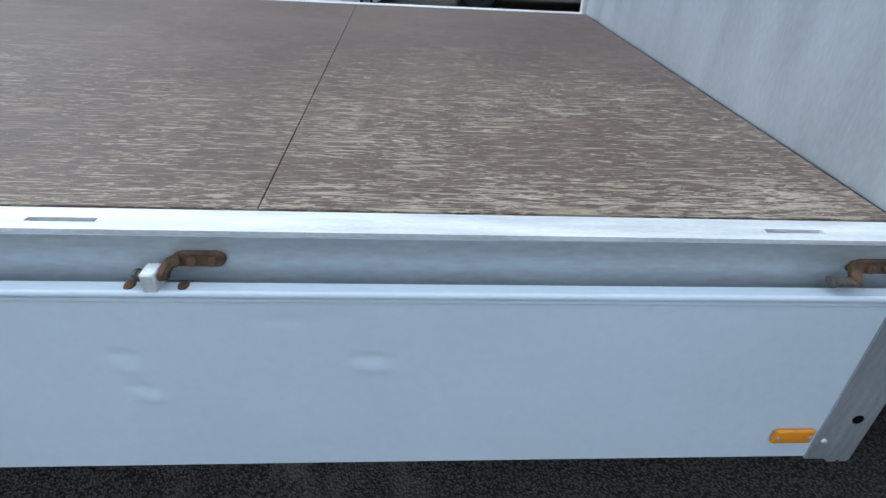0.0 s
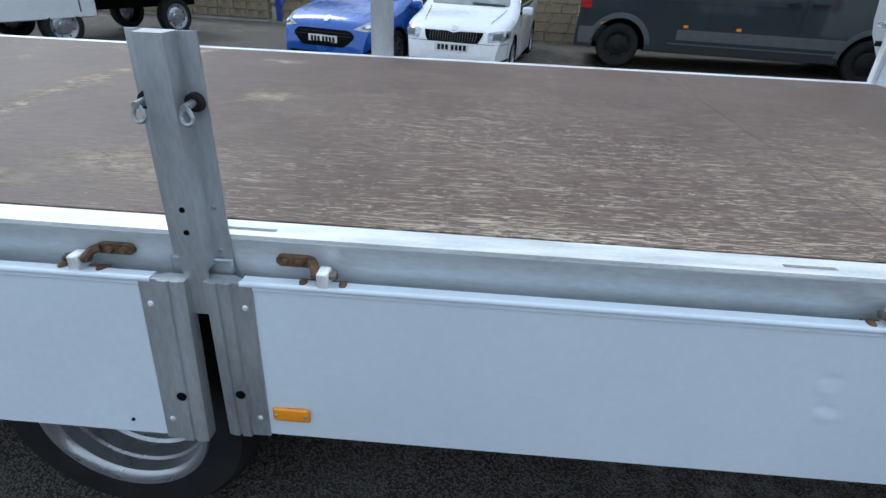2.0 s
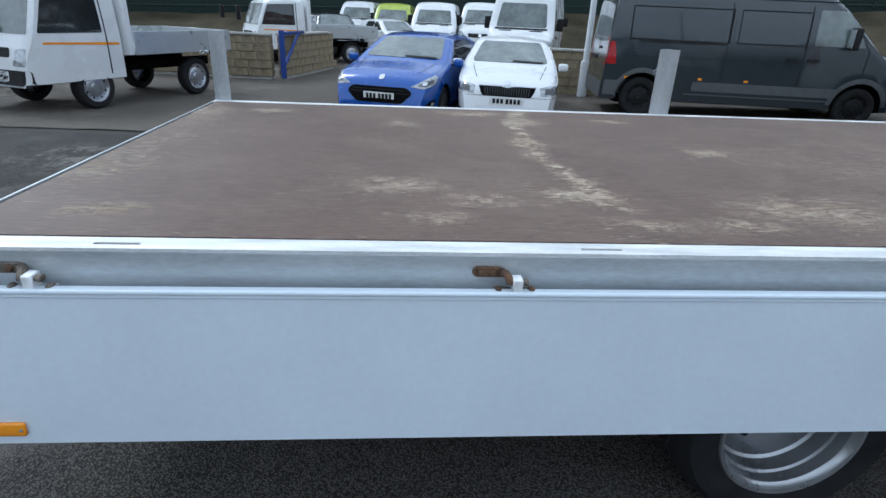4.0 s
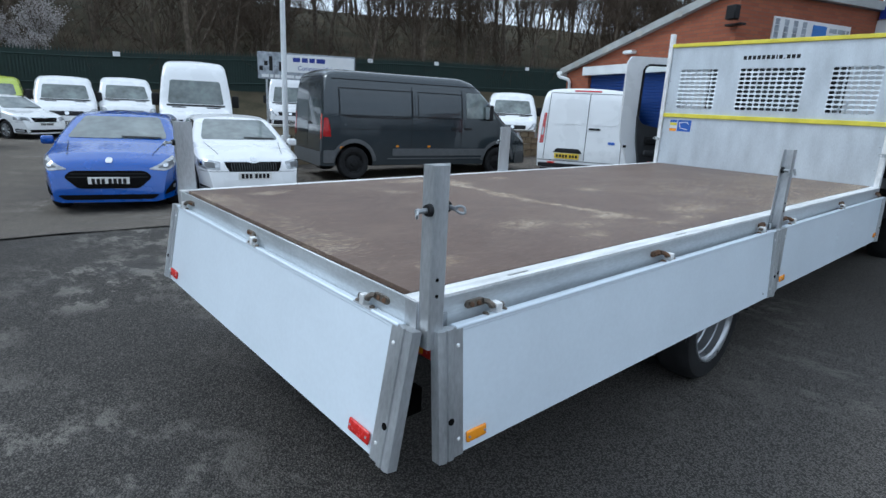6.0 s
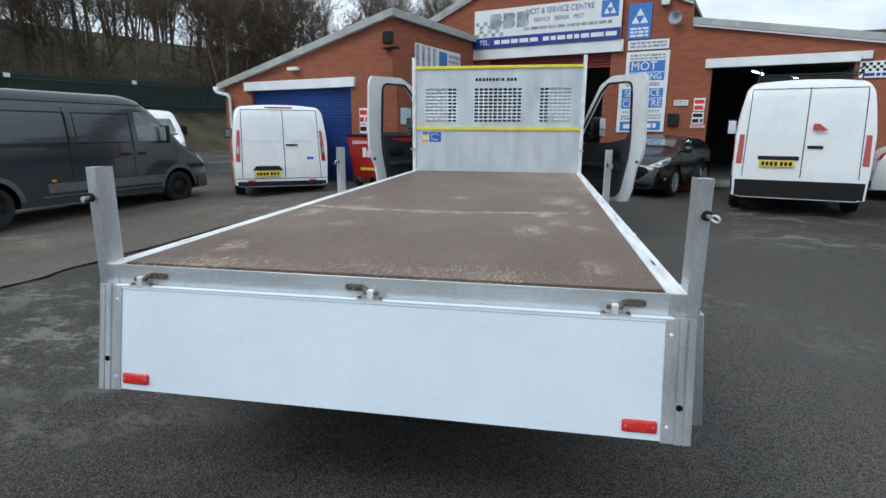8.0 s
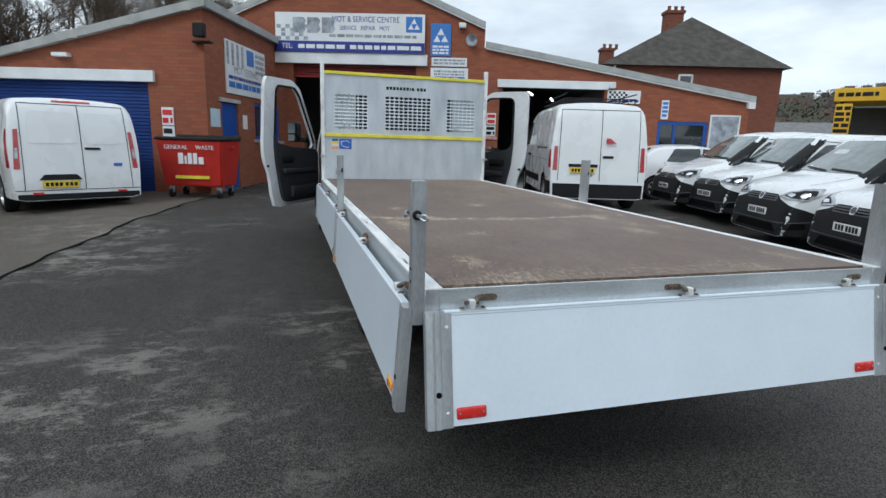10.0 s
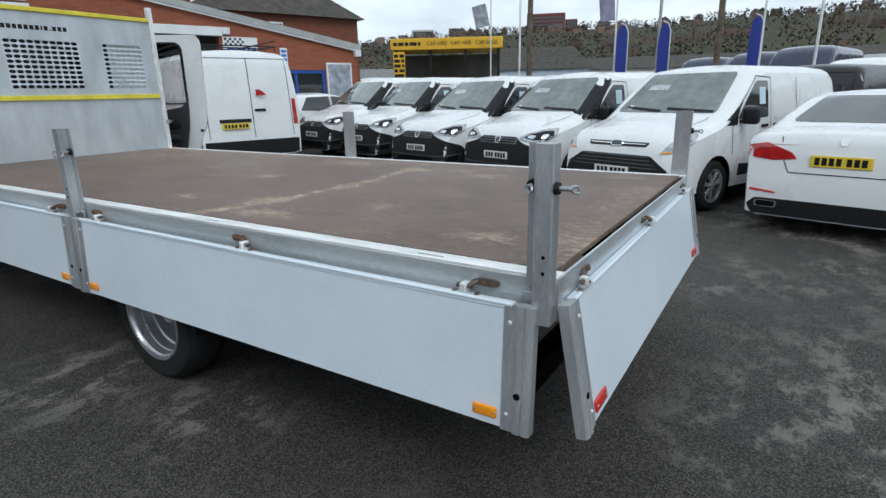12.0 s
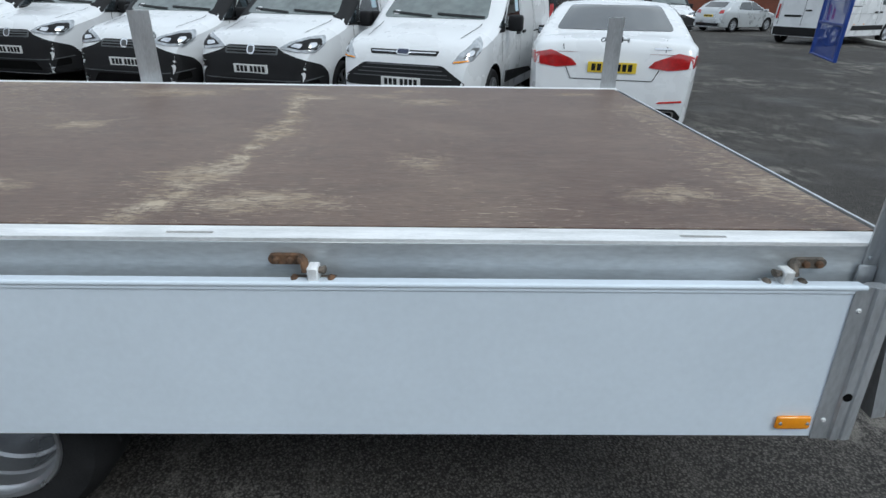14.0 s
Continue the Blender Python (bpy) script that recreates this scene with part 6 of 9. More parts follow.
    return [
        ("windscreen", M_GLASSL, "F", [(-h * 0.80, 1.03), (h * 0.80, 1.03), (h * 0.63, H - 0.09), (-h * 0.63, H - 0.09)], {"rad": 0.06}),
        ("front_door_glass", M_GLASS, "S", [(2.08 * k, 0.98), (2.98 * k, 0.98), (2.36 * k, H - 0.13), (2.08 * k, H - 0.11)], {"rad": 0.03}),
        ("rear_door_glass", M_GLASS, "S", [(1.05 * k, 1.02), (2.02 * k, 0.98), (2.02 * k, H - 0.11), (1.30 * k, H - 0.13)], {"rad": 0.03}),
        ("rear_glass", M_GLASS, "R", [(-h * 0.66, 1.10), (h * 0.66, 1.10), (h * 0.58, H - 0.12), (-h * 0.58, H - 0.12)], {"rad": 0.05}),
        ("door_gap", M_SEAM, "S", [(2.05 * k, 0.32), (2.05 * k, H - 0.09)], {"line": 0.009}),
        ("door_gap", M_SEAM, "S", [(3.08 * k, 0.32), (3.10 * k, 0.92)], {"line": 0.009}),
        ("door_gap", M_SEAM, "S", [(1.20 * k, 0.62), (0.98 * k, 1.0)], {"line": 0.009}),
        ("door_handle", PAINT_NOW[0], "S", [(2.12 * k, 0.83), (2.30 * k, 0.83), (2.30 * k, 0.865), (2.12 * k, 0.865)], {"rad": 0.012, "off": 0.016}),
        ("door_handle", PAINT_NOW[0], "S", [(1.18 * k, 0.85), (1.36 * k, 0.85), (1.36 * k, 0.885), (1.18 * k, 0.885)], {"rad": 0.012, "off": 0.016}),
        *nose,
        ("badge", M_CHROME, "F", [(-0.045, 0.745), (0.045, 0.745), (0.045, 0.81), (-0.045, 0.81)], {"rad": 0.035, "off": 0.012}),
        ("tail_lamp", M_TAIL, "R", [(h * 0.58, 0.82), (h * 0.86, 0.84), (h * 0.84, 0.99), (h * 0.60, 0.97)], {"pair": 1, "rad": 0.02}),
        ("rear_bumper_trim", M_BLACK, "R", [(-h * 0.7, 0.26), (h * 0.7, 0.26), (h * 0.74, 0.40), (-h * 0.74, 0.40)], {"rad": 0.03}),
        ("bonnet_gap", M_SEAM, "T", [(h * 0.76, 3.2 * k), (h * 0.62, L - 0.35)], {"line": 0.009, "pair": 1}),
        ("wiper", M_BLACK, "F", [(-h * 0.7, 1.035), (-0.05, 1.05)], {"line": 0.02, "off": 0.016}),
    ]


def hatch(name, L, W, H, paint, label, m, sport=False, wheel="alloy", group="", step=0.045):
    PAINT_NOW[0] = paint
    return build_vehicle(name, hatch_shape(L, W, H), paint, hatch_spec(L, W, H, sport), label, "car", m, group, wheel, (("F", 0.525 if not sport else 0.505, False), ("R", 0.72, True)), (2.98 * L / 4.3, 0.98, 0.17, 0.13, paint), step)[0]


skoda = hatch("hatchback_car", 4.20, 1.64, 1.43, M_WHITE, "white five-door hatchback facing the yard", front_at(-6.57, 2.68, -101, 4.20), group="cars by the block wall")
focus = hatch("hatchback_car", 4.30, 1.76, 1.43, M_BLUEC, "bright blue hatchback facing the yard", front_at(-6.90, 0.66, -109, 4.30), True, "dark_alloy", group="cars by the block wall")

# white saloon, tail towards the truck
PAINT_NOW[0] = M_WHITE
L, h = 4.94, 0.935
sh = Shape(L, 1.87, 1.47, 0.94, [(0, 0.46), (0.03, 0.80), (0.07, 1.02), (0.12, 1.075), (0.30, 1.09), (0.72, 1.12), (1.55, 1.41), (2.1, 1.47), (2.6, 1.45), (3.45, 1.06), (3.6, 1.0), (4.5, 0.82), (L - 0.12, 0.66), (L - 0.03, 0.5), (L, 0.38)], r=0.10, tum=0.24, fr=0.24, rr=0.13, fR=0.8, rR=0.55, wheels=(1.08, L - 0.86), wr=0.33, arch=0.375, sill=0.19)
bmw_spec = [
    ("rear_glass", M_GLASS, "R", [(-h * 0.74, 1.135), (h * 0.74, 1.135), (h * 0.60, 1.40), (-h * 0.60, 1.40)], {"rad": 0.05}),
    ("windscreen", M_GLASSL, "F", [(-h * 0.80, 1.05), (h * 0.80, 1.05), (h * 0.62, 1.40), (-h * 0.62, 1.40)], {"rad": 0.05}),
    ("front_door_glass", M_GLASS, "S", [(2.25, 1.0), (3.20, 1.0), (2.62, 1.36), (2.25, 1.38)], {"rad": 0.03}),
    ("rear_door_glass", M_GLASS, "S", [(1.12, 1.06), (2.2, 1.0), (2.2, 1.38), (1.62, 1.36)], {"rad": 0.03}),
    ("tail_lamp", M_TAIL, "R", [(0.38, 0.80), (0.60, 0.775), (0.80, 0.80), (0.81, 0.93), (0.68, 0.955), (0.44, 0.865)], {"pair": 1, "rad": 0.02}),
    ("tail_lamp_side", M_TAIL, "S", [(0.03, 0.80), (0.34, 0.86), (0.32, 0.92), (0.05, 0.94)], {"rad": 0.02}),
    ("boot_gap", M_SEAM, "R", [(0.56, 1.07), (0.54, 0.96)], {"line": 0.009, "pair": 1}),
    ("boot_gap", M_SEAM, "R", [(0.50, 0.78), (0.44, 0.66), (-0.44, 0.66), (-0.50, 0.78)], {"line": 0.009}),
    ("badge", M_CHROME, "R", [(-0.035, 0.945), (0.035, 0.945), (0.035, 1.01), (-0.035, 1.01)], {"rad": 0.03, "off": 0.012}),
    ("model_badge", M_CHROME, "R", [(0.42, 0.985), (0.60, 0.985), (0.60, 1.005), (0.42, 1.005)], {"rad": 0.004}),
    ("rear_diffuser", M_BLACK, "R", [(-0.74, 0.20), (0.74, 0.20), (0.80, 0.30), (0.72, 0.375), (-0.72, 0.375), (-0.80, 0.30)], {"rad": 0.03}),
    ("exhaust_tip", M_CHROME, "R", [(0.50, 0.28), (0.72, 0.28), (0.72, 0.355), (0.50, 0.355)], {"pair": 1, "rad": 0.03, "off": 0.014}),
    ("exhaust_hole", M_DARK, "R", [(0.52, 0.29), (0.70, 0.29), (0.70, 0.345), (0.52, 0.345)], {"pair": 1, "rad": 0.025, "off": 0.018}),
    ("reflector", M_RED, "R", [(0.52, 0.43), (0.78, 0.455), (0.78, 0.475), (0.54, 0.45)], {"pair": 1, "rad": 0.006}),
    ("door_gap", M_SEAM, "S", [(2.22, 0.30), (2.22, 1.40)], {"line": 0.009}),
    ("door_gap", M_SEAM, "S", [(3.28, 0.30), (3.30, 0.96)], {"line": 0.009}),
    ("door_gap", M_SEAM, "S", [(1.45, 0.60), (1.10, 1.02)], {"line": 0.009}),
    ("door_handle", M_WHITE, "S", [(2.28, 0.84), (2.48, 0.84), (2.48, 0.875), (2.28, 0.875)], {"rad": 0.012, "off": 0.016}),
    ("door_handle", M_WHITE, "S", [(1.28, 0.86), (1.48, 0.86), (1.48, 0.895), (1.28, 0.895)], {"rad": 0.012, "off": 0.016}),
    ("headlamp", M_LENS, "F", [(h * 0.45, 0.62), (h * 0.80, 0.64), (h * 0.82, 0.72), (h * 0.50, 0.70)], {"pair": 1, "rad": 0.02}),
    ("grille", M_BLACK, "F", [(0.03, 0.52), (0.30, 0.52), (0.33, 0.66), (0.03, 0.68)], {"pair": 1, "rad": 0.03}),
]
bmw, bf = build_vehicle("saloon_car", sh, M_WHITE, bmw_spec, "white saloon car seen from behind", "car", rear_at(4.18, -0.93, -105, L), wheel="dark_alloy", plates=(("R", 0.79, True),), mirrors=(3.20, 1.0, 0.17, 0.13, M_BLACK))


# ---- cab with both doors open ----
cab = new("cab")
cab.parent = truck
cab["label"] = "white truck cab ahead of the headboard"
CY = 5.20


def cab_section(y):
    """Roof height and half width along the cab, from its back wall to its nose."""
    t = np.interp(y, [0, 0.06, 0.9, 1.15, 1.75, 1.85, 2.45, 2.6], [2.10, 2.17, 2.19, 2.12, 1.36, 1.30, 1.08, 0.75])
    w = np.interp(y, [0, 0.8, 1.6, 2.2, 2.6], [0.97, 1.0, 1.0, 0.96, 0.82])
    return float(t), float(w)


def cab_loft(bm, ys, z0, closed=True):
    rings = []
    for y in ys:
        t, w = cab_section(y)
        pts = []
        for k in range(9):
            z = z0 + (min(t, 1.30) - z0) * k / 8
            pts.append((w, z))
        if t > 1.32:
            for k in range(1, 6):
                z = 1.30 + (t - 0.12 - 1.30) * k / 5
                pts.append((w - 0.16 * (z - 1.30) / 0.88, z))
        else:
            pts += [(w - 0.004 * k, min(t, 1.30)) for k in range(1, 6)]
        tw = pts[-1][0]
        pts += [(tw - 0.04, min(t, pts[-1][1] + 0.08)), (tw - 0.14, t), (0, t)]
        full = pts + [(-x, z) for x, z in pts[-2::-1]]
        rings.append([bm.verts.new((x, CY + y, z)) for x, z in full])
    n = len(rings[0])
    for a, b in zip(rings, rings[1:]):
        for i in range(n - 1):
            bm.faces.new((a[i], a[i + 1], b[i + 1], b[i]))
    return rings


# front end, roof and back wall; the door openings stay open
bm = bmesh.new()
r = cab_loft(bm, [1.22, 1.3, 1.45, 1.6, 1.75, 1.85, 2.0, 2.2, 2.4, 2.5, 2.6], 0.35)
bm.faces.new(r[-1][::-1])
part("front_end", bm, M_WHITE, cab, "white cab nose")
bm = bmesh.new()
addbox(bm, -0.84, 0.84, CY, CY + 1.24, 2.135, 2.185, 0.02)
part("roof", bm, M_WHITE, cab)
bm = bmesh.new()
for x0, x1, z0, z1 in ((-0.97, 0.97, 0.55, 1.45), (-0.97, -0.62, 1.45, 2.15), (0.62, 0.97, 1.45, 2.15), (-0.62, 0.62, 2.0, 2.15)):
    addbox(bm, x0, x1, CY, CY + 0.05, z0, z1, 0.004)
part("back_wall", bm, M_WHITE, cab, "white cab back wall with a window")
bm = bmesh.new()
addbox(bm, -0.62, 0.62, CY + 0.02, CY + 0.026, 1.45, 2.0)
part("back_glass", bm, M_GLASS, cab)
bm = bmesh.new()
addbox(bm, -0.95, 0.95, CY + 0.05, CY + 1.3, 0.55, 0.72, 0.02)
part("cab_floor", bm, M_BLACK, cab)
for s in (-1, 1):
    bm = bmesh.new()
    addbox(bm, s * 0.18, s * 0.80, CY + 0.12, CY + 0.62, 0.72, 1.02, 0.05, seg=2)
    addbox(bm, s * 0.20, s * 0.78, CY + 0.08, CY + 0.24, 1.0, 1.62, 0.06, seg=2)
    seat = part("seat", bm, M_TRIM, cab, "charcoal cloth cab seat")
    bm = bmesh.new()
    addbox(bm, s * 0.36, s * 0.62, CY + 0.10, CY + 0.20, 1.64, 1.84, 0.04, seg=2)
    part("headrest", bm, M_TRIM, seat)
bm = bmesh.new()
addbox(bm, -0.90, 0.90, CY + 1.15, CY + 1.5, 0.95, 1.25, 0.06, seg=2)
part("dashboard", bm, M_BLACK, cab)
bm = bmesh.new()
addtube(bm, [(0.42 + 0.19 * math.cos(a), CY + 1.05 - 0.08 * math.sin(a), 1.2 + 0.17 * math.sin(a)) for a in [2 * math.pi * i / 20 for i in range(21)]], 0.016, 8)
part("steering_wheel", bm, M_BLACK, cab)
for s in (-1, 1):
    steel_wheel(truck, s * 0.885, CY + 1.72, 0.345, s)
    bm = bmesh.new()
    for k in range(14):
        a, b = math.pi * k / 14, math.pi * (k + 1) / 14
        q = [(0.42 * math.cos(t), 0.42 * math.sin(t)) for t in (a, b)] + [(0.455 * math.cos(t), 0.455 * math.sin(t)) for t in (b, a)]
        addprism(bm, q, s * 0.70, s * 1.015, Matrix(((0, 0, 1, 0), (1, 0, 0, CY + 1.72), (0, 1, 0, 0.345), (0, 0, 0, 1))))
    bmesh.ops.remove_doubles(bm, verts=bm.verts, dist=0.0005)
    part("wheel_arch", bm, M_BLACK, cab, "black wheel-arch moulding")


def cab_door(s, deg):
    """An open door, hinged at the front pillar: local x runs from hinge to tip, y is the inner side."""
    root = new("cab_door")
    root.parent = truck
    root["label"] = "white cab door standing open, charcoal inner trim, black window seal"
    m = Matrix.Translation((s * 0.99, CY + 1.13, 0)) @ (Matrix.Rotation(radians(-90 + deg), 4, "Z") @ Matrix.Diagonal((1, -1, 1, 1)) if s > 0 else Matrix.Rotation(radians(-90 - deg), 4, "Z"))
    root.matrix_local = m @ Matrix.Diagonal((1.08, 1, 1, 1))
    M2 = Matrix(((1, 0, 0, 0), (0, 0, 1, 0), (0, 1, 0, 0), (0, 0, 0, 1)))
    outer = [(0.0, 0.64), (0.06, 0.57), (0.86, 0.55), (0.93, 0.59), (0.985, 0.98), (1.07, 1.16), (1.09, 1.40), (1.12, 2.08), (1.09, 2.16), (0.62, 2.16), (0.44, 2.06), (0.02, 1.40)]
    window = [(0.09, 1.29), (0.09, 1.40), (0.46, 1.97), (0.57, 2.07), (0.88, 2.07), (0.92, 2.03), (0.90, 1.42), (0.86, 1.29)]
    # shell: a ring of sheet metal round the window and a closed lower part
    bm = bmesh.new()
    out2 = [Vector(p) for p in rounded(outer, 0.025, 3)]
    win2 = [Vector(p) for p in rounded(window, 0.03, 3)]
    c = Vector((0.6, 1.68))

    def ray_out(p):
        d = (p - c).normalized()
        best = None
        for i in range(len(out2)):
            a, b = out2[i], out2[(i + 1) % len(out2)]
            e = b - a
            den = d.x * e.y - d.y * e.x
            if abs(den) < 1e-9:
                continue
            t = ((a.x - c.x) * e.y - (a.y - c.y) * e.x) / den
            u = ((a.x - c.x) * d.y - (a.y - c.y) * d.x) / den
            if t > 0 and -1e-6 <= u <= 1 + 1e-6 and (best is None or t < best):
                best = t
        return c + d * best
    k = 72
    inner, rim = [], []
    for i in range(k):
        a = 2 * math.pi * i / k
        d = Vector((math.cos(a), math.sin(a)))
        best = 9
        for j in range(len(win2)):
            p, q = win2[j], win2[(j + 1) % len(win2)]
            e = q - p
            den = d.x * e.y - d.y * e.x
            if abs(den) < 1e-9:
                continue
            t = ((p.x - c.x) * e.y - (p.y - c.y) * e.x) / den
            u = ((p.x - c.x) * d.y - (p.y - c.y) * d.x) / den
            if t > 0 and -1e-6 <= u <= 1 + 1e-6:
                best = min(best, t)
        inner.append(c + d * best)
        rim.append(ray_out(c + d))

    def bulge(p, side):
        return (-0.055 if p.y < 1.30 else -0.055 + (p.y - 1.30) * 0.10) - (0.0 if side else 0.045)
    lay = []
    for side in (1, 0):
        lay.append(([bm.verts.new((p.x, bulge(p, side), p.y)) for p in rim], [bm.verts.new((p.x, bulge(p, side), p.y)) for p in inner]))
    for i in range(k):
        j = (i + 1) % k
        bm.faces.new((lay[0][0][i], lay[0][0][j], lay[0][1][j], lay[0][1][i]))
        bm.faces.new((lay[1][0][j], lay[1][0][i], lay[1][1][i], lay[1][1][j]))
        bm.faces.new((lay[0][0][i], lay[1][0][i], lay[1][0][j], lay[0][0][j]))
        bm.faces.new((lay[0][1][j], lay[1][1][j], lay[1][1][i], lay[0][1][i]))
    part("door_shell", bm, M_WHITE, root, "white painted door frame")
    bm = bmesh.new()
    seal = [Vector((p.x, bulge(p, 1) + 0.006, p.y)) for p in inner]
    addtube(bm, seal + seal[:1], 0.014, 6)
    part("window_seal", bm, M_BLACK, root, "black rubber window seal")
    bm = bmesh.new()
    g = [bm.verts.new((p.x, bulge(p, 1) - 0.035, p.y)) for p in inner]
    bm.faces.new(g)
    gl = part("window_glass", bm, M_GLASSC, root, "clear window glass", 0)
    gl.visible_shadow = False
    # moulded inner trim, with its raised arm rest, pocket and handle
    trim = [(0.02, 0.68), (0.10, 0.62), (0.74, 0.61), (0.80, 0.70), (0.86, 1.00), (0.89, 1.14), (0.92, 1.50), (0.86, 1.37), (0.60, 1.32), (0.10, 1.30), (0.02, 1.24)]
    bm = bmesh.new()
    addprism(bm, [tuple(p) for p in rounded(trim, 0.05, 3)], -0.052, -0.012, M2)
    tr = part("inner_trim", bm, M_TRIM, root, "charcoal moulded door trim", 30)
    bm = bmesh.new()
    addbox(bm, 0.12, 0.80, -0.014, 0.040, 0.98, 1.05, 0.018, seg=2)
    part("arm_rest", bm, M_TRIM, tr)
    bm = bmesh.new()
    addbox(bm, 0.08, 0.66, -0.014, 0.050, 0.67, 0.82, 0.02, seg=2)
    part("door_pocket", bm, M_TRIM, tr)
    bm = bmesh.new()
    addbox(bm, 0.58, 0.80, -0.016, 0.012, 1.12, 1.22, 0.02, seg=2)
    part("pull_handle", bm, M_BLACK, tr)
    bm = bmesh.new()
    addbox(bm, 0.70, 0.725, -0.012, -0.004, 0.90, 0.915, 0.003)
    part("warning_lamp", bm, M_RED, tr)
    bm = bmesh.new()
    addbox(bm, 0.99, 1.03, -0.057, -0.050, 1.07, 1.10, 0.003)
    part("door_latch", bm, M_BLACK, root)
    # mirror outside
    bm = bmesh.new()
    addbox(bm, 0.12, 0.28, -0.33, -0.19, 1.38, 1.66, 0.05, seg=3)
    mi = part("door_mirror", bm, M_BLACK, root, "black door mirror")
    bm = bmesh.new()
    addbox(bm, 0.282, 0.286, -0.315, -0.205, 1.50, 1.64, 0.0)
    part("mirror_glass", bm, M_CHROME, mi)
    bm = bmesh.new()
    addbox(bm, 0.282, 0.286, -0.315, -0.205, 1.40, 1.485, 0.0)
    part("lower_mirror_glass", bm, M_CHROME, mi)
    bm = bmesh.new()
    addbox(bm, 0.12, 0.20, -0.20, -0.08, 1.38, 1.45, 0.015)
    part("mirror_arm", bm, M_BLACK, mi)


M_GLASSC = bpy.data.materials.new("clear_glass")
M_GLASSC.use_nodes = True
gp = M_GLASSC.node_tree.nodes["Principled BSDF"]
gp.inputs["Base Color"].default_value = (0.80, 0.86, 0.85, 1)
gp.inputs["Roughness"].default_value, gp.inputs["Transmission Weight"].default_value, gp.inputs["IOR"].default_value = 0.02, 1.0, 1.02
cab_door(1, 42)
cab_door(-1, 36)

# ---- workshops ----
M_BRICK = brick_material("red_brick", (0.34, 0.105, 0.050), (0.25, 0.072, 0.038), (0.17, 0.105, 0.075))
M_BRICKY = brick_material("red_brick_return", (0.34, 0.105, 0.050), (0.25, 0.072, 0.038), (0.17, 0.105, 0.075), plane="yz")
M_BRICKD = brick_material("soot_dark_brick", (0.24, 0.075, 0.042), (0.16, 0.055, 0.036), (0.12, 0.08, 0.06))
M_COPING = mat("cement_coping", (0.40, 0.41, 0.40), 0.8, 0, 0.12, 3, 50, 0.2)
M_WHITEP = mat("white_painted_steel", (0.74, 0.76, 0.77), 0.5, 0, 0.06, 2, 60, 0.06)
M_ROLLER = mat("blue_roller_shutter", (0.012, 0.048, 0.22), 0.45, 0.1, 0.10, 1.2, 50, 0.05)
M_REDSH = mat("red_roller_shutter", (0.20, 0.012, 0.012), 0.5, 0, 0.12, 2, 50, 0.05)
M_BLUED = mat("blue_painted_door", (0.016, 0.075, 0.33), 0.45, 0, 0.08, 2, 60, 0.05)
M_SLATE = mat("old_slate", (0.075, 0.068, 0.060), 0.75, 0, 0.25, 3, 40, 0.4)
M_ROOFG = mat("grey_sheet_roof", (0.20, 0.20, 0.20), 0.8, 0, 0.15, 2, 40, 0.3)
# dimness of the unlit inside is put into this dark colour
M_INSIDE = mat("wall_coloured_dim", (0.10, 0.095, 0.09), 0.85, 0, 0.2, 1, 30, 0.1)
M_SIGNB = mat("sign_blue", (0.016, 0.035, 0.26), 0.4, 0, 0.05, 3, 60, 0.0)
M_SIGNG = mat("sign_grey", (0.33, 0.36, 0.40), 0.4, 0, 0.3, 5, 60, 0.0)
M_SIGNL = mat("sign_mid_blue", (0.05, 0.19, 0.55), 0.4, 0, 0.05, 3, 60, 0.0)
M_TUBE = glow("fluorescent_tube", (0.9, 0.95, 1.0), 6.0)
BG = 0.15

shop = thing("workshop_building", "red brick vehicle workshop with roller doors and sign boards", "building", kind="structure", m=pose(4.656, 13.52, 0, 0, 0, -19))


def wall_run(bm, y0, y1, spans, z0, top):
    """A wall along local x made of pieces (x0, x1, za, zb); zb None follows the sloped top."""
    for x0, x1, za, zb in spans:
        za = z0 if za is None else za
        t0 = top(x0) if zb is None else zb
        t1 = top(x1) if zb is None else zb
        vs = [bm.verts.new(v) for v in ((x0, y0, za), (x1, y0, za), (x1, y0, t1), (x0, y0, t0), (x0, y1, za), (x1, y1, za), (x1, y1, t1), (x0, y1, t0))]
        for q in ((0, 1, 2, 3), (5, 4, 7, 6), (4, 0, 3, 7), (1, 5, 6, 2), (3, 2, 6, 7), (4, 5, 1, 0)):
            bm.faces.new([vs[i] for i in q])


def main_top(x):
    """The front's skyline: a gable over the middle bay, a long lean-to on the east."""
    return float(np.interp(x, [-9.5, -4.5, -0.55, -0.52, 7.05], [4.15, 6.25, 4.62, 4.10, 2.80]))


bm = bmesh.new()
wall_run(bm, 0, 0.28, [(-9.5, -6.62, None, None), (-6.62, -6.12, None, None), (-6.12, -4.5, 3.86, None), (-4.5, -2.5, 3.86, None), (-2.5, -0.55, None, None)], -0.3, main_top)
wall_run(bm, 0, 0.28, [(-0.55, 0.02, None, None), (0.02, 2.94, 3.22, None), (2.94, 4.52, None, None), (4.52, 5.95, None, 1.02), (4.52, 5.95, 2.20, None), (5.95, 7.05, None, None)], -0.3, lambda x: float(np.interp(x, [-0.52, 7.05], [4.10, 2.80])))
part("front_wall", bm, M_BRICK, shop, "red brick front wall", 0)
bm = bmesh.new()
addbox(bm, 6.78, 7.05, 0.28, 11, -0.3, 2.80)
part("side_wall", bm, M_BRICKY, shop, "red brick side wall", 0)
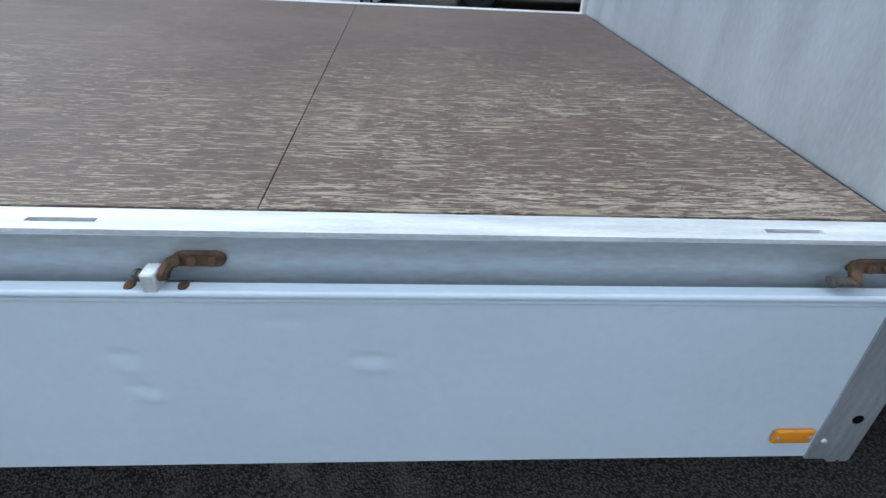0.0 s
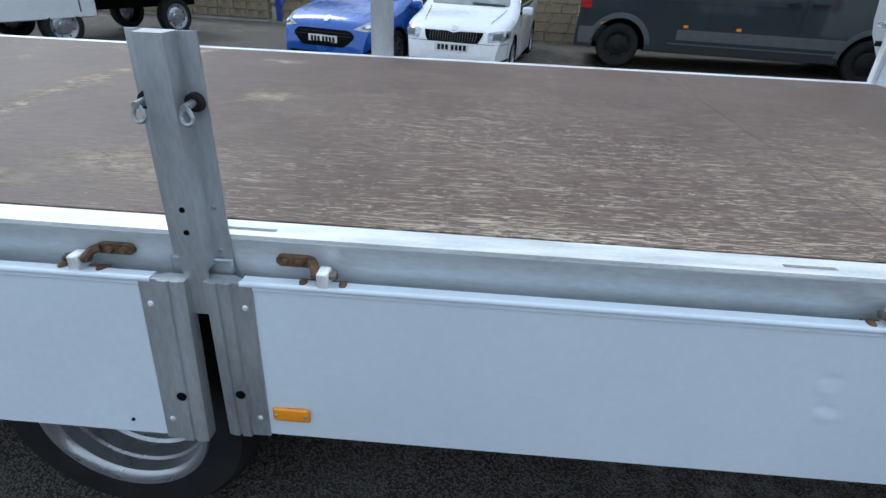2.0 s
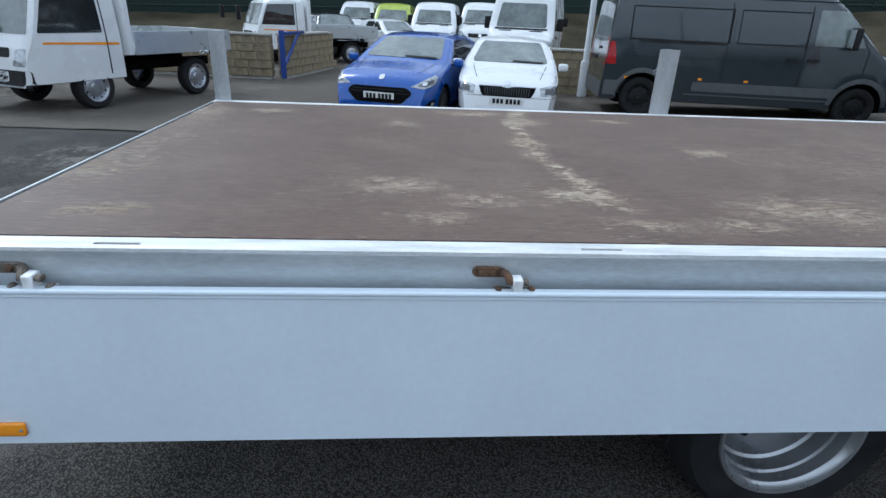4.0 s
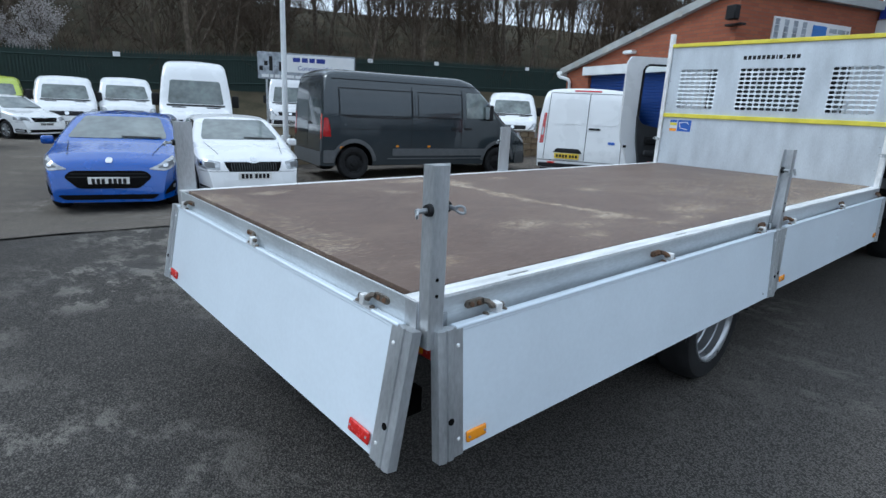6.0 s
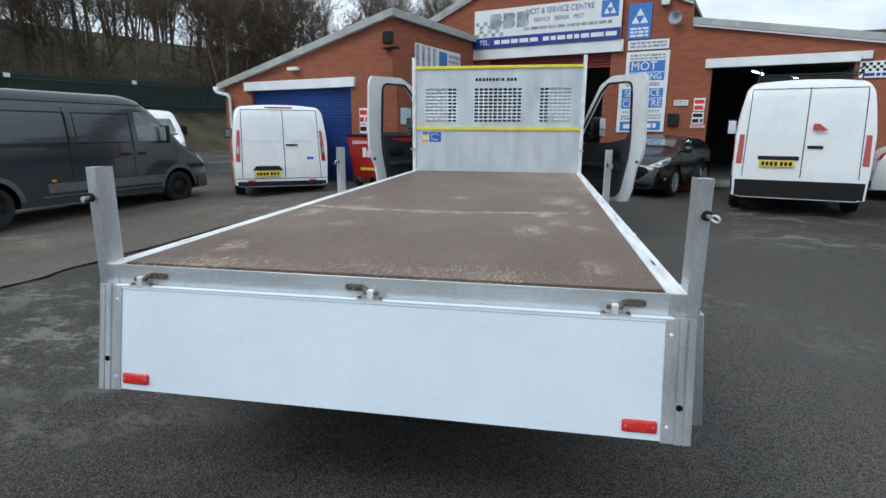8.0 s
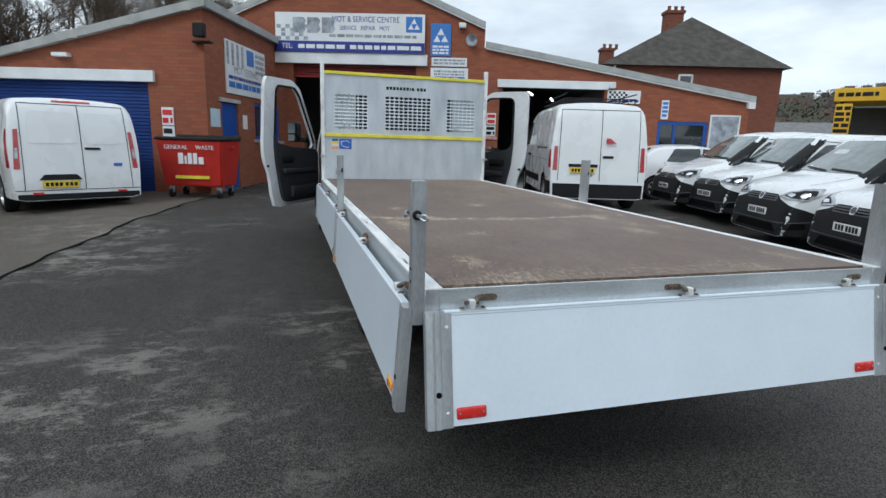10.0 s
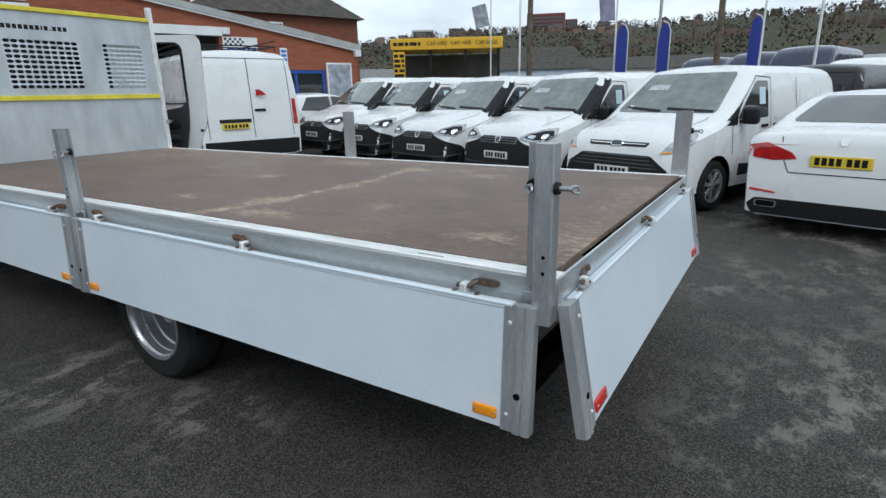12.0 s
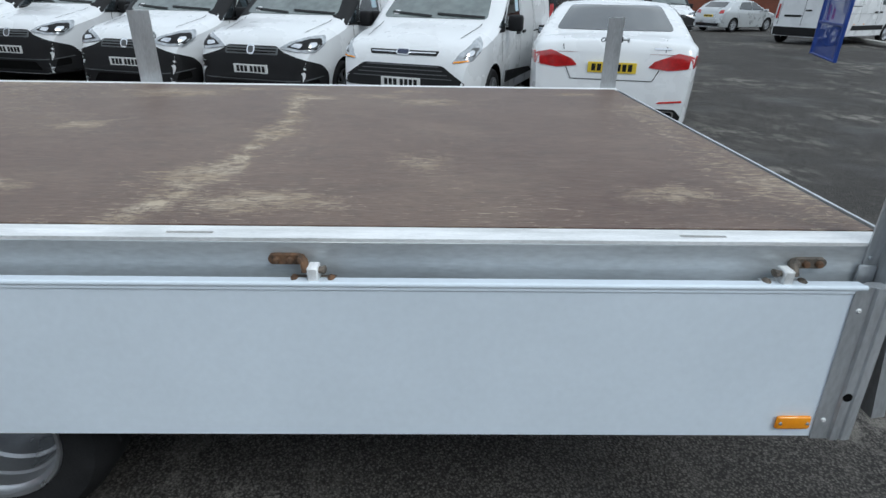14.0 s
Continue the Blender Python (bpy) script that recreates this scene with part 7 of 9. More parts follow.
# closed inside, its walls coloured dark to look dim
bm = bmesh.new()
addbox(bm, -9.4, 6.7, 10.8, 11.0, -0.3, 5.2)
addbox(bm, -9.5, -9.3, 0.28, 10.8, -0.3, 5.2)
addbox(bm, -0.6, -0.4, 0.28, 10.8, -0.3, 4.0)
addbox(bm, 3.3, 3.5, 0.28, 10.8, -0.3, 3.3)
part("inner_wall", bm, M_INSIDE, shop, "inner walls coloured dark to look dim", 0)
bm = bmesh.new()
addbox(bm, -9.4, 6.7, 0.02, 10.8, BG - 0.14, BG + 0.012)
part("workshop_floor", bm, M_CONC, shop, "grey concrete workshop floor", 0)


def slope(bm, pts, y0, y1, th):
    for (xa, za), (xb, zb) in zip(pts, pts[1:]):
        vs = [bm.verts.new(v) for v in ((xa, y0, za), (xb, y0, zb), (xb, y1, zb), (xa, y1, za), (xa, y0, za + th), (xb, y0, zb + th), (xb, y1, zb + th), (xa, y1, za + th))]
        for q in ((0, 3, 2, 1), (4, 5, 6, 7), (0, 1, 5, 4), (2, 3, 7, 6), (1, 2, 6, 5), (3, 0, 4, 7)):
            bm.faces.new([vs[i] for i in q])


for pts in (((-9.5, 4.15), (-4.5, 6.25), (-0.55, 4.62)), ((-0.52, 4.10), (7.15, 2.78))):
    bm = bmesh.new()
    slope(bm, pts, 0.10, 11, 0.10)
    part("roof", bm, M_ROOFG, shop, "grey sheet roof", 0)
    bm = bmesh.new()
    slope(bm, pts, -0.12, 0.10, 0.16)
    part("coping", bm, M_COPING, shop, "pale weathered verge coping", 0)
    bm = bmesh.new()
    slope(bm, [(x, z - 0.045) for x, z in pts], -0.10, -0.04, 0.04)
    part("barge_board", bm, M_WHITEP, shop, "white barge board", 0)
bm = bmesh.new()
addbox(bm, 6.95, 7.15, -0.14, 0.02, 2.60, 2.78, 0.01)
part("gutter_end", bm, M_WHITEP, shop)
# door heads
for x0, x1, z0, z1 in ((-6.62, -2.18, 3.55, 3.86), (-0.14, 3.02, 3.02, 3.24)):
    bm = bmesh.new()
    addbox(bm, x0, x1, -0.10, 0.0, z0, z1, 0.01)
    part("door_head", bm, M_WHITEP, shop, "white painted steel door head")
bm = bmesh.new()
for k in range(6):
    z = 3.18 + k * 0.075
    addbox(bm, -6.12, -2.5, 0.12 + 0.02 * (k % 2), 0.17, z, z + 0.07, 0.012)
part("raised_shutter", bm, M_REDSH, shop, "red roller shutter rolled up")
for x0, y0 in ((-5.2, 2.0), (-3.6, 5.0), (0.9, 1.2), (1.9, 3.5)):
    bm = bmesh.new()
    addcyl(bm, (x0, y0, 3.02), (x0 + 0.25, y0 + 1.25, 3.04), 0.025, 0.025, 8)
    tb = part("light_tube", bm, M_TUBE, shop, "lit fluorescent tube under the workshop roof")

# sign boards
SM = Matrix(((1, 0, 0, 0), (0, 0, -1, 0), (0, 1, 0, 0), (0, 0, 0, 1)))


def board(name, x0, x1, z0, z1, y, material, label, parent=shop):
    bm = bmesh.new()
    addbox(bm, x0, x1, y - 0.04, y, z0, z1, 0.004)
    return part(name, bm, material, parent, label)


def bars(parent, x0, x1, z0, z1, y, material, rows, seed, gap=0.35):
    """Plain bars in place of writing that is not spelled out."""
    rnd = random.Random(seed)
    h = (z1 - z0) / rows
    bm = bmesh.new()
    for k in range(rows):
        x = x0
        za = z0 + h * k
        while x < x1 - 0.03:
            w = min(x1 - x, rnd.uniform(1.2, 3.6) * h * 0.6)
            addbox(bm, x, x + w, y - 0.003, y, za + h * gap / 2, za + h * (1 - gap / 2))
            x += w + h * 0.28
    part("writing_bars", bm, material, parent, "", 0)


def words(parent, text, size, x, z, y, material, stretch=1.0):
    lettering("lettering", text, size, material, parent, Matrix.Translation((x, y, z)) @ SM @ Matrix.Diagonal((stretch, 1, 1, 1)), 0.003)


sg = board("main_sign", -6.56, -2.26, 3.87, 4.93, -0.10, M_SIGNW, "white and blue workshop sign board")
bm = bmesh.new()
addbox(bm, -6.56, -2.26, -0.146, -0.1405, 3.87, 4.16)
part("blue_band", bm, M_SIGNB, sg, "", 0)
words(sg, "MOT & SERVICE CENTRE", 0.22, -3.95, 4.76, -0.1415, M_SIGNB, 0.80)
words(sg, "SERVICE   REPAIR   MOT", 0.16, -3.98, 4.53, -0.1415, M_SIGNB, 0.85)
words(sg, "TEL:", 0.20, -6.22, 4.015, -0.147, M_SIGNW, 0.9)
bars(sg, -5.90, -4.55, 3.93, 4.10, -0.147, M_SIGNW, 1, 3)
bars(sg, -4.40, -2.36, 3.93, 4.10, -0.147, M_SIGNW, 1, 4)
bars(sg, -5.0, -2.5, 4.26, 4.38, -0.1415, M_SIGNG, 1, 5)
bm = bmesh.new()
for k in range(3):
    addprism(bm, [(0, 0), (0.30, 0), (0.38, 0.10), (0.34, 0.22), (0.38, 0.34), (0.30, 0.42), (0, 0.42)], 0.0, 0.004, Matrix.Translation((-6.05 + k * 0.42, -0.141, 4.38)) @ SM)
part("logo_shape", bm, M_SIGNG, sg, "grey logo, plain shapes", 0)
bm = bmesh.new()
for k in range(14):
    x, z = -6.52 + (k % 7) * 0.13, 4.18 + (k // 7) * 0.22 + (k % 2) * 0.1
    addbox(bm, x, x + 0.12, -0.1435, -0.141, z, z + 0.10)
part("chequer", bm, M_SIGNG, sg, "", 0)
bm = bmesh.new()
addbox(bm, -2.80, -2.34, -0.1435, -0.141, 4.44, 4.86)
lg = part("blue_tile", bm, M_SIGNL, sg, "", 0)


def three_triangles(parent, x, z, s, y):
    bm = bmesh.new()
    for dx, dz in ((0, 0), (s, 0), (s / 2, s * 0.86)):
        addprism(bm, [(dx + 0.04 * s, dz + 0.02 * s), (dx + 0.96 * s, dz + 0.02 * s), (dx + 0.5 * s, dz + 0.84 * s)], 0, 0.003, Matrix.Translation((x, y, z)) @ SM)
    part("triangle_mark", bm, M_SIGNW, parent, "", 0)


three_triangles(lg, -2.74, 4.52, 0.17, -0.1440)
bs = board("mot_board", -2.10, -1.52, 3.84, 4.72, -0.001, M_SIGNL, "blue board with three white triangles")
three_triangles(bs, -2.03, 4.22, 0.22, -0.0415)
bars(bs, -2.04, -1.58, 3.88, 4.14, -0.0415, M_SIGNW, 3, 6)
tb_ = board("tall_board", -2.08, -1.00, 1.46, 3.52, -0.001, M_SIGNW, "tall white board listing services")
bars(tb_, -1.98, -1.1, 3.30, 3.46, -0.0415, M_SIGNG, 2, 7)
for z0, z1, mt in ((3.00, 3.28, M_SIGNL), (2.78, 2.98, M_SIGNL), (2.34, 2.58, M_SIGNL), (2.08, 2.32, M_SIGNL), (1.50, 1.74, M_SIGNL)):
    bm = bmesh.new()
    addbox(bm, -1.99, -1.09, -0.0435, -0.041, z0, z1)
    part("blue_panel", bm, mt, tb_, "blue painted panel", 0)
words(tb_, "MOT", 0.30, -1.62, 3.14, -0.0445, M_SIGNW, 1.0)
words(tb_, "TESTING", 0.22, -1.54, 2.88, -0.0445, M_SIGNW, 0.90)
words(tb_, "PETROL & DIESEL", 0.12, -1.54, 2.68, -0.0415, M_BLACK, 0.80)
words(tb_, "SERVICE", 0.25, -1.54, 2.46, -0.0445, M_SIGNW, 0.84)
words(tb_, "CENTRE", 0.25, -1.54, 2.20, -0.0445, M_SIGNW, 0.92)
words(tb_, "ALL MAKES & MODELS", 0.10, -1.54, 1.99, -0.0415, M_BLACK, 0.80)
bars(tb_, -1.98, -1.1, 1.78, 1.92, -0.0415, M_SIGNG, 2, 8)
bars(tb_, -1.9, -1.2, 1.55, 1.69, -0.0445, M_SIGNW, 1, 9, 0.2)
sb = board("small_board", -2.06, -1.04, 3.56, 3.80, -0.02, M_SIGNW, "small white board with chequers")
bars(sb, -2.0, -1.1, 3.60, 3.77, -0.0615, M_SIGNG, 2, 10)
for x0, x1, z0, z1, seed, mm_ in ((-0.80, -0.46, 2.12, 2.26, 11, M_SIGNG), (-0.32, -0.06, 1.98, 2.30, 12, M_RED), (-0.34, -0.06, 1.66, 1.95, 13, M_BLACK), (-0.36, -0.02, 1.56, 1.64, 14, M_RED)):
    nb = board("notice", x0, x1, z0, z1, -0.001, M_SIGNW, "small white safety notice")
    bars(nb, x0 + 0.02, x1 - 0.02, z0 + 0.01, z1 - 0.01, -0.0415, mm_, 2, seed)
bm = bmesh.new()
addbox(bm, -0.92, -0.66, -0.12, -0.001, 1.62, 1.92, 0.01)
part("post_box", bm, M_BLACK, shop, "black wall box")
bm = bmesh.new()
addlathe(bm, [(0.03, 0.0), (0.05, 0.10), (0.15, 0.22), (0.16, 0.23), (0.13, 0.215), (0.045, 0.11), (0, 0.11)], Matrix.Translation((-0.93, -0.001, 4.26)) @ Matrix.Rotation(radians(90), 4, "X"), 20)
part("horn_speaker", bm, M_SIGNG, shop, "grey horn loudspeaker")
bm = bmesh.new()
addbox(bm, -1.30, -1.10, -0.16, -0.001, 4.60, 4.74, 0.02)
part("alarm_box", bm, M_WHITEP, shop)
mb = board("chequer_board", 3.02, 3.95, 2.66, 3.02, -0.001, M_SIGNW, "white board with a chequered flag")
bm = bmesh.new()
for k in range(24):
    if (k + k // 8) % 2 == 0:
        addbox(bm, 3.06 + (k % 8) * 0.065, 3.12 + (k % 8) * 0.065, -0.0435, -0.041, 2.80 + (k // 8) * 0.065, 2.86 + (k // 8) * 0.065)
part("chequer", bm, M_BLACK, mb, "", 0)
bars(mb, 3.1, 3.9, 2.68, 2.78, -0.0415, M_SIGNB, 1, 15)
nb = board("notice", 4.58, 4.78, 2.25, 2.78, -0.001, M_SIGNW, "tall white notice")
bars(nb, 4.60, 4.76, 2.3, 2.75, -0.0415, M_SIGNL, 4, 16)
bm = bmesh.new()
addbox(bm, 3.02, 3.22, -0.12, 0, 3.06, 3.24, 0.02)
part("floodlight", bm, M_WHITEP, shop)
# office window and board
wf = new("office_window")
wf.parent = shop
wf["label"] = "blue framed office window"
for x0, x1, z0, z1 in ((4.52, 5.95, 1.02, 1.12), (4.52, 5.95, 2.10, 2.20), (4.52, 4.62, 1.12, 2.10), (5.85, 5.95, 1.12, 2.10), (4.98, 5.06, 1.12, 2.10)):
    bm = bmesh.new()
    addbox(bm, x0, x1, 0.02, 0.12, z0, z1, 0.006)
    part("window_frame", bm, M_BLUED, wf)
for x0, x1 in ((4.62, 4.98), (5.06, 5.85)):
    bm = bmesh.new()
    addbox(bm, x0, x1, 0.06, 0.066, 1.12, 2.10)
    part("pane", bm, M_GLASS, wf)
pb = board("grey_panel", 6.02, 6.78, 1.10, 2.36, -0.001, M_SIGNG, "grey panel in a white frame")
for x0, x1, z0, z1 in ((5.98, 6.82, 2.36, 2.41), (5.98, 6.82, 1.05, 1.10), (5.98, 6.02, 1.10, 2.36), (6.78, 6.82, 1.10, 2.36)):
    bm = bmesh.new()
    addbox(bm, x0, x1, -0.06, -0.001, z0, z1, 0.004)
    part("panel_frame", bm, M_WHITEP, pb)

# western bay, standing forward, under a lean-to roof
bay = thing("workshop_bay", "red brick workshop bay with a blue roller shutter", "building", kind="structure", m=pose(4.656, 13.52, 0, 0, 0, -19))


def bay_top(x):
    return float(np.interp(x, [-12.55, -6.62], [2.62, 4.06]))


bm = bmesh.new()
wall_run(bm, -4.44, -4.16, [(-12.55, -11.45, None, None), (-11.45, -7.90, 2.62, None), (-7.90, -6.62, None, None)], -0.4, bay_top)
part("front_wall", bm, M_BRICK, bay, "red brick gable wall", 0)
bm = bmesh.new()
addbox(bm, -6.90, -6.62, -4.16, -3.72, -0.3, 4.06)
addbox(bm, -6.90, -6.62, -3.72, -2.82, 2.24, 4.06)
addbox(bm, -6.90, -6.62, -2.82, -1.75, -0.3, 4.06)
addbox(bm, -6.90, -6.62, -1.75, -0.62, -0.3, 1.35)
addbox(bm, -6.90, -6.62, -1.75, -0.62, 2.30, 4.06)
addbox(bm, -6.90, -6.62, -0.62, 0.0, -0.3, 4.06)
part("return_wall", bm, M_BRICKY, bay, "red brick return wall", 0)
bm = bmesh.new()
addbox(bm, -12.55, -12.27, -4.16, 4, -0.4, 2.62)
part("side_wall", bm, M_BRICKY, bay, "", 0)
bm = bmesh.new()
slope(bm, ((-12.75, 2.58), (-6.5, 4.08)), -4.34, 4, 0.10)
part("roof", bm, M_ROOFG, bay, "grey sheet roof", 0)
for y0, y1 in ((-4.58, -4.34),):
    bm = bmesh.new()
    slope(bm, ((-12.75, 2.58), (-6.5, 4.08)), y0, y1, 0.17)
    part("coping", bm, M_COPING, bay, "pale weathered verge coping", 0)
bm = bmesh.new()
addbox(bm, -6.66, -6.48, -4.50, 0.0, 4.06, 4.24)
part("coping", bm, M_COPING, bay, "", 0)
for k in range(5):
    bm = bmesh.new()
    x = -12.0 + k * 1.25
    z = 2.58 + (x + 12.75) * 0.24
    addbox(bm, x, x + 0.22, -4.592, -4.578, z + 0.02, z + 0.15)
    part("coping_patch", bm, M_CONC, bay, "", 0)
bm = bmesh.new()
addbox(bm, -11.65, -7.72, -4.54, -4.44, 2.52, 2.76, 0.01)
part("door_head", bm, M_WHITEP, bay, "white painted steel door head")
for k in range(34):
    bm = bmesh.new()
    z = BG - 0.05 + k * 0.075
    addbox(bm, -11.45, -7.90, -4.36, -4.335, z, z + 0.066, 0.010)
    part("shutter_slat", bm, M_ROLLER, bay, "", 0)
bm = bmesh.new()
addbox(bm, -11.45, -7.90, -4.33, -4.31, -0.2, 2.62)
part("shutter_back", bm, M_ROLLER, bay, "", 0)
bm = bmesh.new()
addbox(bm, -6.70, -6.655, -3.72, -2.82, -0.1, 2.18, 0.006)
dr = part("side_door", bm, M_BLUED, bay, "blue painted steel door")
bm = bmesh.new()
addbox(bm, -6.66, -6.58, -3.85, -2.70, 2.20, 2.29, 0.006)
part("door_lintel", bm, M_CONC, bay)
bm = bmesh.new()
addcyl(bm, (-6.655, -2.92, 1.05), (-6.60, -2.92, 1.05), 0.02, 0.02, 8)
part("door_handle", bm, M_CHROME, dr)
wb_ = new("side_window")
wb_.parent = bay
wb_["label"] = "blue framed window over a stone sill"
for y0, y1, z0, z1 in ((-1.75, -0.62, 1.35, 1.43), (-1.75, -0.62, 2.22, 2.30), (-1.75, -1.67, 1.43, 2.22), (-0.70, -0.62, 1.43, 2.22), (-1.22, -1.16, 1.43, 2.22)):
    bm = bmesh.new()
    addbox(bm, -6.74, -6.64, y0, y1, z0, z1, 0.006)
    part("window_frame", bm, M_BLUED, wb_)
for y0, y1 in ((-1.67, -1.22), (-1.16, -0.70)):
    bm = bmesh.new()
    addbox(bm, -6.70, -6.694, y0, y1, 1.43, 2.22)
    part("pane", bm, M_GLASS, wb_)
bm = bmesh.new()
addbox(bm, -6.72, -6.52, -1.85, -0.52, 1.27, 1.348, 0.008)
part("window_sill", bm, M_CONC, wb_)
# board on the return wall
SY = Matrix(((0, 0, 1, 0), (1, 0, 0, 0), (0, 1, 0, 0), (0, 0, 0, 1)))
bm = bmesh.new()
addbox(bm, -6.619, -6.58, -3.45, -1.0, 2.42, 3.63, 0.004)
rb = part("service_board", bm, M_SIGNW, bay, "white board listing services, with chequers")


def ybars(parent, y0, y1, z0, z1, x, material, rows, seed, gap=0.35):
    rnd = random.Random(seed)
    h = (z1 - z0) / rows
    bm = bmesh.new()
    for k in range(rows):
        y = y0
        za = z0 + h * k
        while y < y1 - 0.03:
            w = min(y1 - y, rnd.uniform(1.2, 3.6) * h * 0.6)
            addbox(bm, x, x + 0.003, y, y + w, za + h * gap / 2, za + h * (1 - gap / 2))
            y += w + h * 0.28
    part("writing_bars", bm, material, parent, "", 0)


bm = bmesh.new()
for k in range(28):
    if (k + k // 7) % 2 == 0:
        addbox(bm, -6.5795, -6.576, -3.42 + (k % 7) * 0.14, -3.29 + (k % 7) * 0.14, 3.08 + (k // 7) * 0.13, 3.20 + (k // 7) * 0.13)
part("chequer", bm, M_SIGNG, rb, "", 0)
bm = bmesh.new()
addbox(bm, -6.5795, -6.575, -2.25, -1.80, 3.18, 3.56)
part("blue_tile", bm, M_SIGNL, rb, "", 0)
lettering("lettering", "MOT TESTING", 0.24, M_SIGNG, rb, Matrix.Translation((-6.579, -2.30, 2.98)) @ SY @ Matrix.Diagonal((0.95, 1, 1, 1)), 0.003)
ybars(rb, -3.35, -1.1, 2.74, 2.86, -6.5795, M_SIGNB, 1, 22)
ybars(rb, -3.35, -1.1, 2.55, 2.72, -6.5795, M_SIGNL, 1, 23, 0.2)
ybars(rb, -1.7, -1.05, 3.0, 3.56, -6.5795, M_SIGNG, 4, 24)
for y0, y1, z0, z1, seed, mm_ in ((-4.30, -3.85, 1.62, 2.02, 25, M_PRICE), (-2.55, -2.30, 1.60, 1.95, 26, M_SIGNG)):
    bm = bmesh.new()
    addbox(bm, -6.619, -6.60, y0, y1, z0, z1, 0.003)
    part("notice", bm, M_SIGNW if seed == 26 else M_PRICE, bay, "small pale notice")
for z0, z1, mm_, seed in ((1.62, 2.0, M_RED, 31), (1.22, 1.60, M_BLACK, 32), (1.08, 1.19, M_RED, 33)):
    nb = board("notice", -7.62, -7.36, z0, z1, -4.441, M_SIGNW, "small white safety notice", bay)
    bars(nb, -7.60, -7.38, z0 + 0.02, z1 - 0.02, -4.4825, mm_, 2, seed)
fl = new("floodlight")
fl.parent = bay
fl["label"] = "black floodlight on a wall bracket"
bm = bmesh.new()
addbox(bm, -6.72, -6.48, -4.72, -4.56, 3.44, 3.72, 0.02)
part("lamp_body", bm, M_BLACK, fl)
bm = bmesh.new()
addbox(bm, -6.80, -6.40, -4.60, -4.44, 3.34, 3.38, 0.008)
part("bracket", bm, M_BLACK, fl)
bm = bmesh.new()
addbox(bm, -9.9, -9.55, -4.60, -4.44, 3.0, 3.08, 0.01)
part("small_lamp", bm, M_WHITEP, bay)
dp = new("downpipe")
dp.parent = bay
dp["label"] = "white plastic gutter elbow and downpipe"
bm = bmesh.new()
addtube(bm, [(-12.78, -4.62, 2.62), (-12.70, -4.60, 2.52), (-12.35, -4.52, 2.44), (-12.28, -4.50, 2.34), (-12.28, -4.50, 0.0)], 0.05, 10)
part("pipe", bm, M_WHITEP, dp)
bm = bmesh.new()
addbox(bm, -12.86, -12.62, -4.62, 3.5, 2.56, 2.68, 0.02)
part("gutter", bm, M_WHITEP, dp)

# ---- house behind, with a hipped slate roof ----
house = thing("brick_house", "red brick house with a hipped slate roof and chimneys", "house", kind="structure", m=pose(4.656, 13.52, 0, 0, 0, -19))
bm = bmesh.new()
addbox(bm, 5.2, 13.1, 10.0, 19.0, 0, 5.1)
part("wall", bm, M_BRICKD, house, "dark red brick wall", 0)
bm = bmesh.new()
e = [(4.9, 9.7, 5.08), (13.4, 9.7, 5.08), (13.4, 19.3, 5.08), (4.9, 19.3, 5.08)]
ev = [bm.verts.new(v) for v in e]
ridge = [bm.verts.new((10.0, 13.2, 7.9)), bm.verts.new((10.0, 15.5, 7.9))]
bm.faces.new((ev[0], ev[1], ridge[0]))
bm.faces.new((ev[1], ev[2], ridge[1], ridge[0]))
bm.faces.new((ev[2], ev[3], ridge[1]))
bm.faces.new((ev[3], ev[0], ridge[0], ridge[1]))
bm.faces.new(ev[::-1])
rf = part("roof", bm, M_SLATE, house, "weathered hipped slate roof", 0)
for x, y, z, w in ((9.7, 14.2, 8.30, 0.62), (6.9, 16.5, 6.75, 0.5)):
    bm = bmesh.new()
    addbox(bm, x - w, x + w * 0.4, y, y + 0.7, 6.0, z)
    addbox(bm, x - w - 0.06, x + w * 0.4 + 0.06, y - 0.06, y + 0.76, z, z + 0.14)
    chm = part("chimney", bm, M_BRICKD, rf, "brick chimney stack", 0)
    for k in range(3):
        bm = bmesh.new()
        addlathe(bm, [(0.10, 0), (0.08, 0.20), (0.10, 0.22), (0.10, 0.26), (0.06, 0.26)], Matrix.Translation((x - w + 0.2 + k * 0.34, y + 0.35, z + 0.14)), 10)
        part("chimney_pot", bm, M_BRICKD, house)
bm = bmesh.new()
addbox(bm, 8.5, 9.15, 9.93, 10.0, 4.0, 4.75, 0.02)
hw_ = part("window", bm, M_WHITEP, house, "small white framed window")
bm = bmesh.new()
addbox(bm, 8.58, 9.07, 9.92, 9.93, 4.08, 4.67)
part("pane", bm, M_GLASS, hw_)
bm = bmesh.new()
addcyl(bm, (5.6, 9.95, 0), (5.6, 9.95, 5.1), 0.05, 0.05, 8)
part("downpipe", bm, M_WHITEP, house)

# ---- waste bin ----
binm = pose(-3.15, 10.85, gz(-3.15, 10.85), 0, 0, -19)
wbin = thing("waste_bin", "red four-wheeled general waste bin with a dark lid", "waste bin", m=binm)
M_REDB = mat("red_bin_paint", (0.46, 0.022, 0.014), 0.42, 0, 0.08, 3, 60, 0.05)
bm = bmesh.new()
top_, bot_ = [(-0.68, -0.48), (0.68, -0.48), (0.68, 0.45), (-0.68, 0.45)], [(-0.60, -0.36), (0.60, -0.36), (0.60, 0.36), (-0.60, 0.36)]
a = [bm.verts.new((x, y, 0.24)) for x, y in bot_]
b = [bm.verts.new((x, y, 1.18)) for x, y in top_]
for i in range(4):
    bm.faces.new((a[i], a[(i + 1) % 4], b[(i + 1) % 4], b[i]))
bm.faces.new(a[::-1])
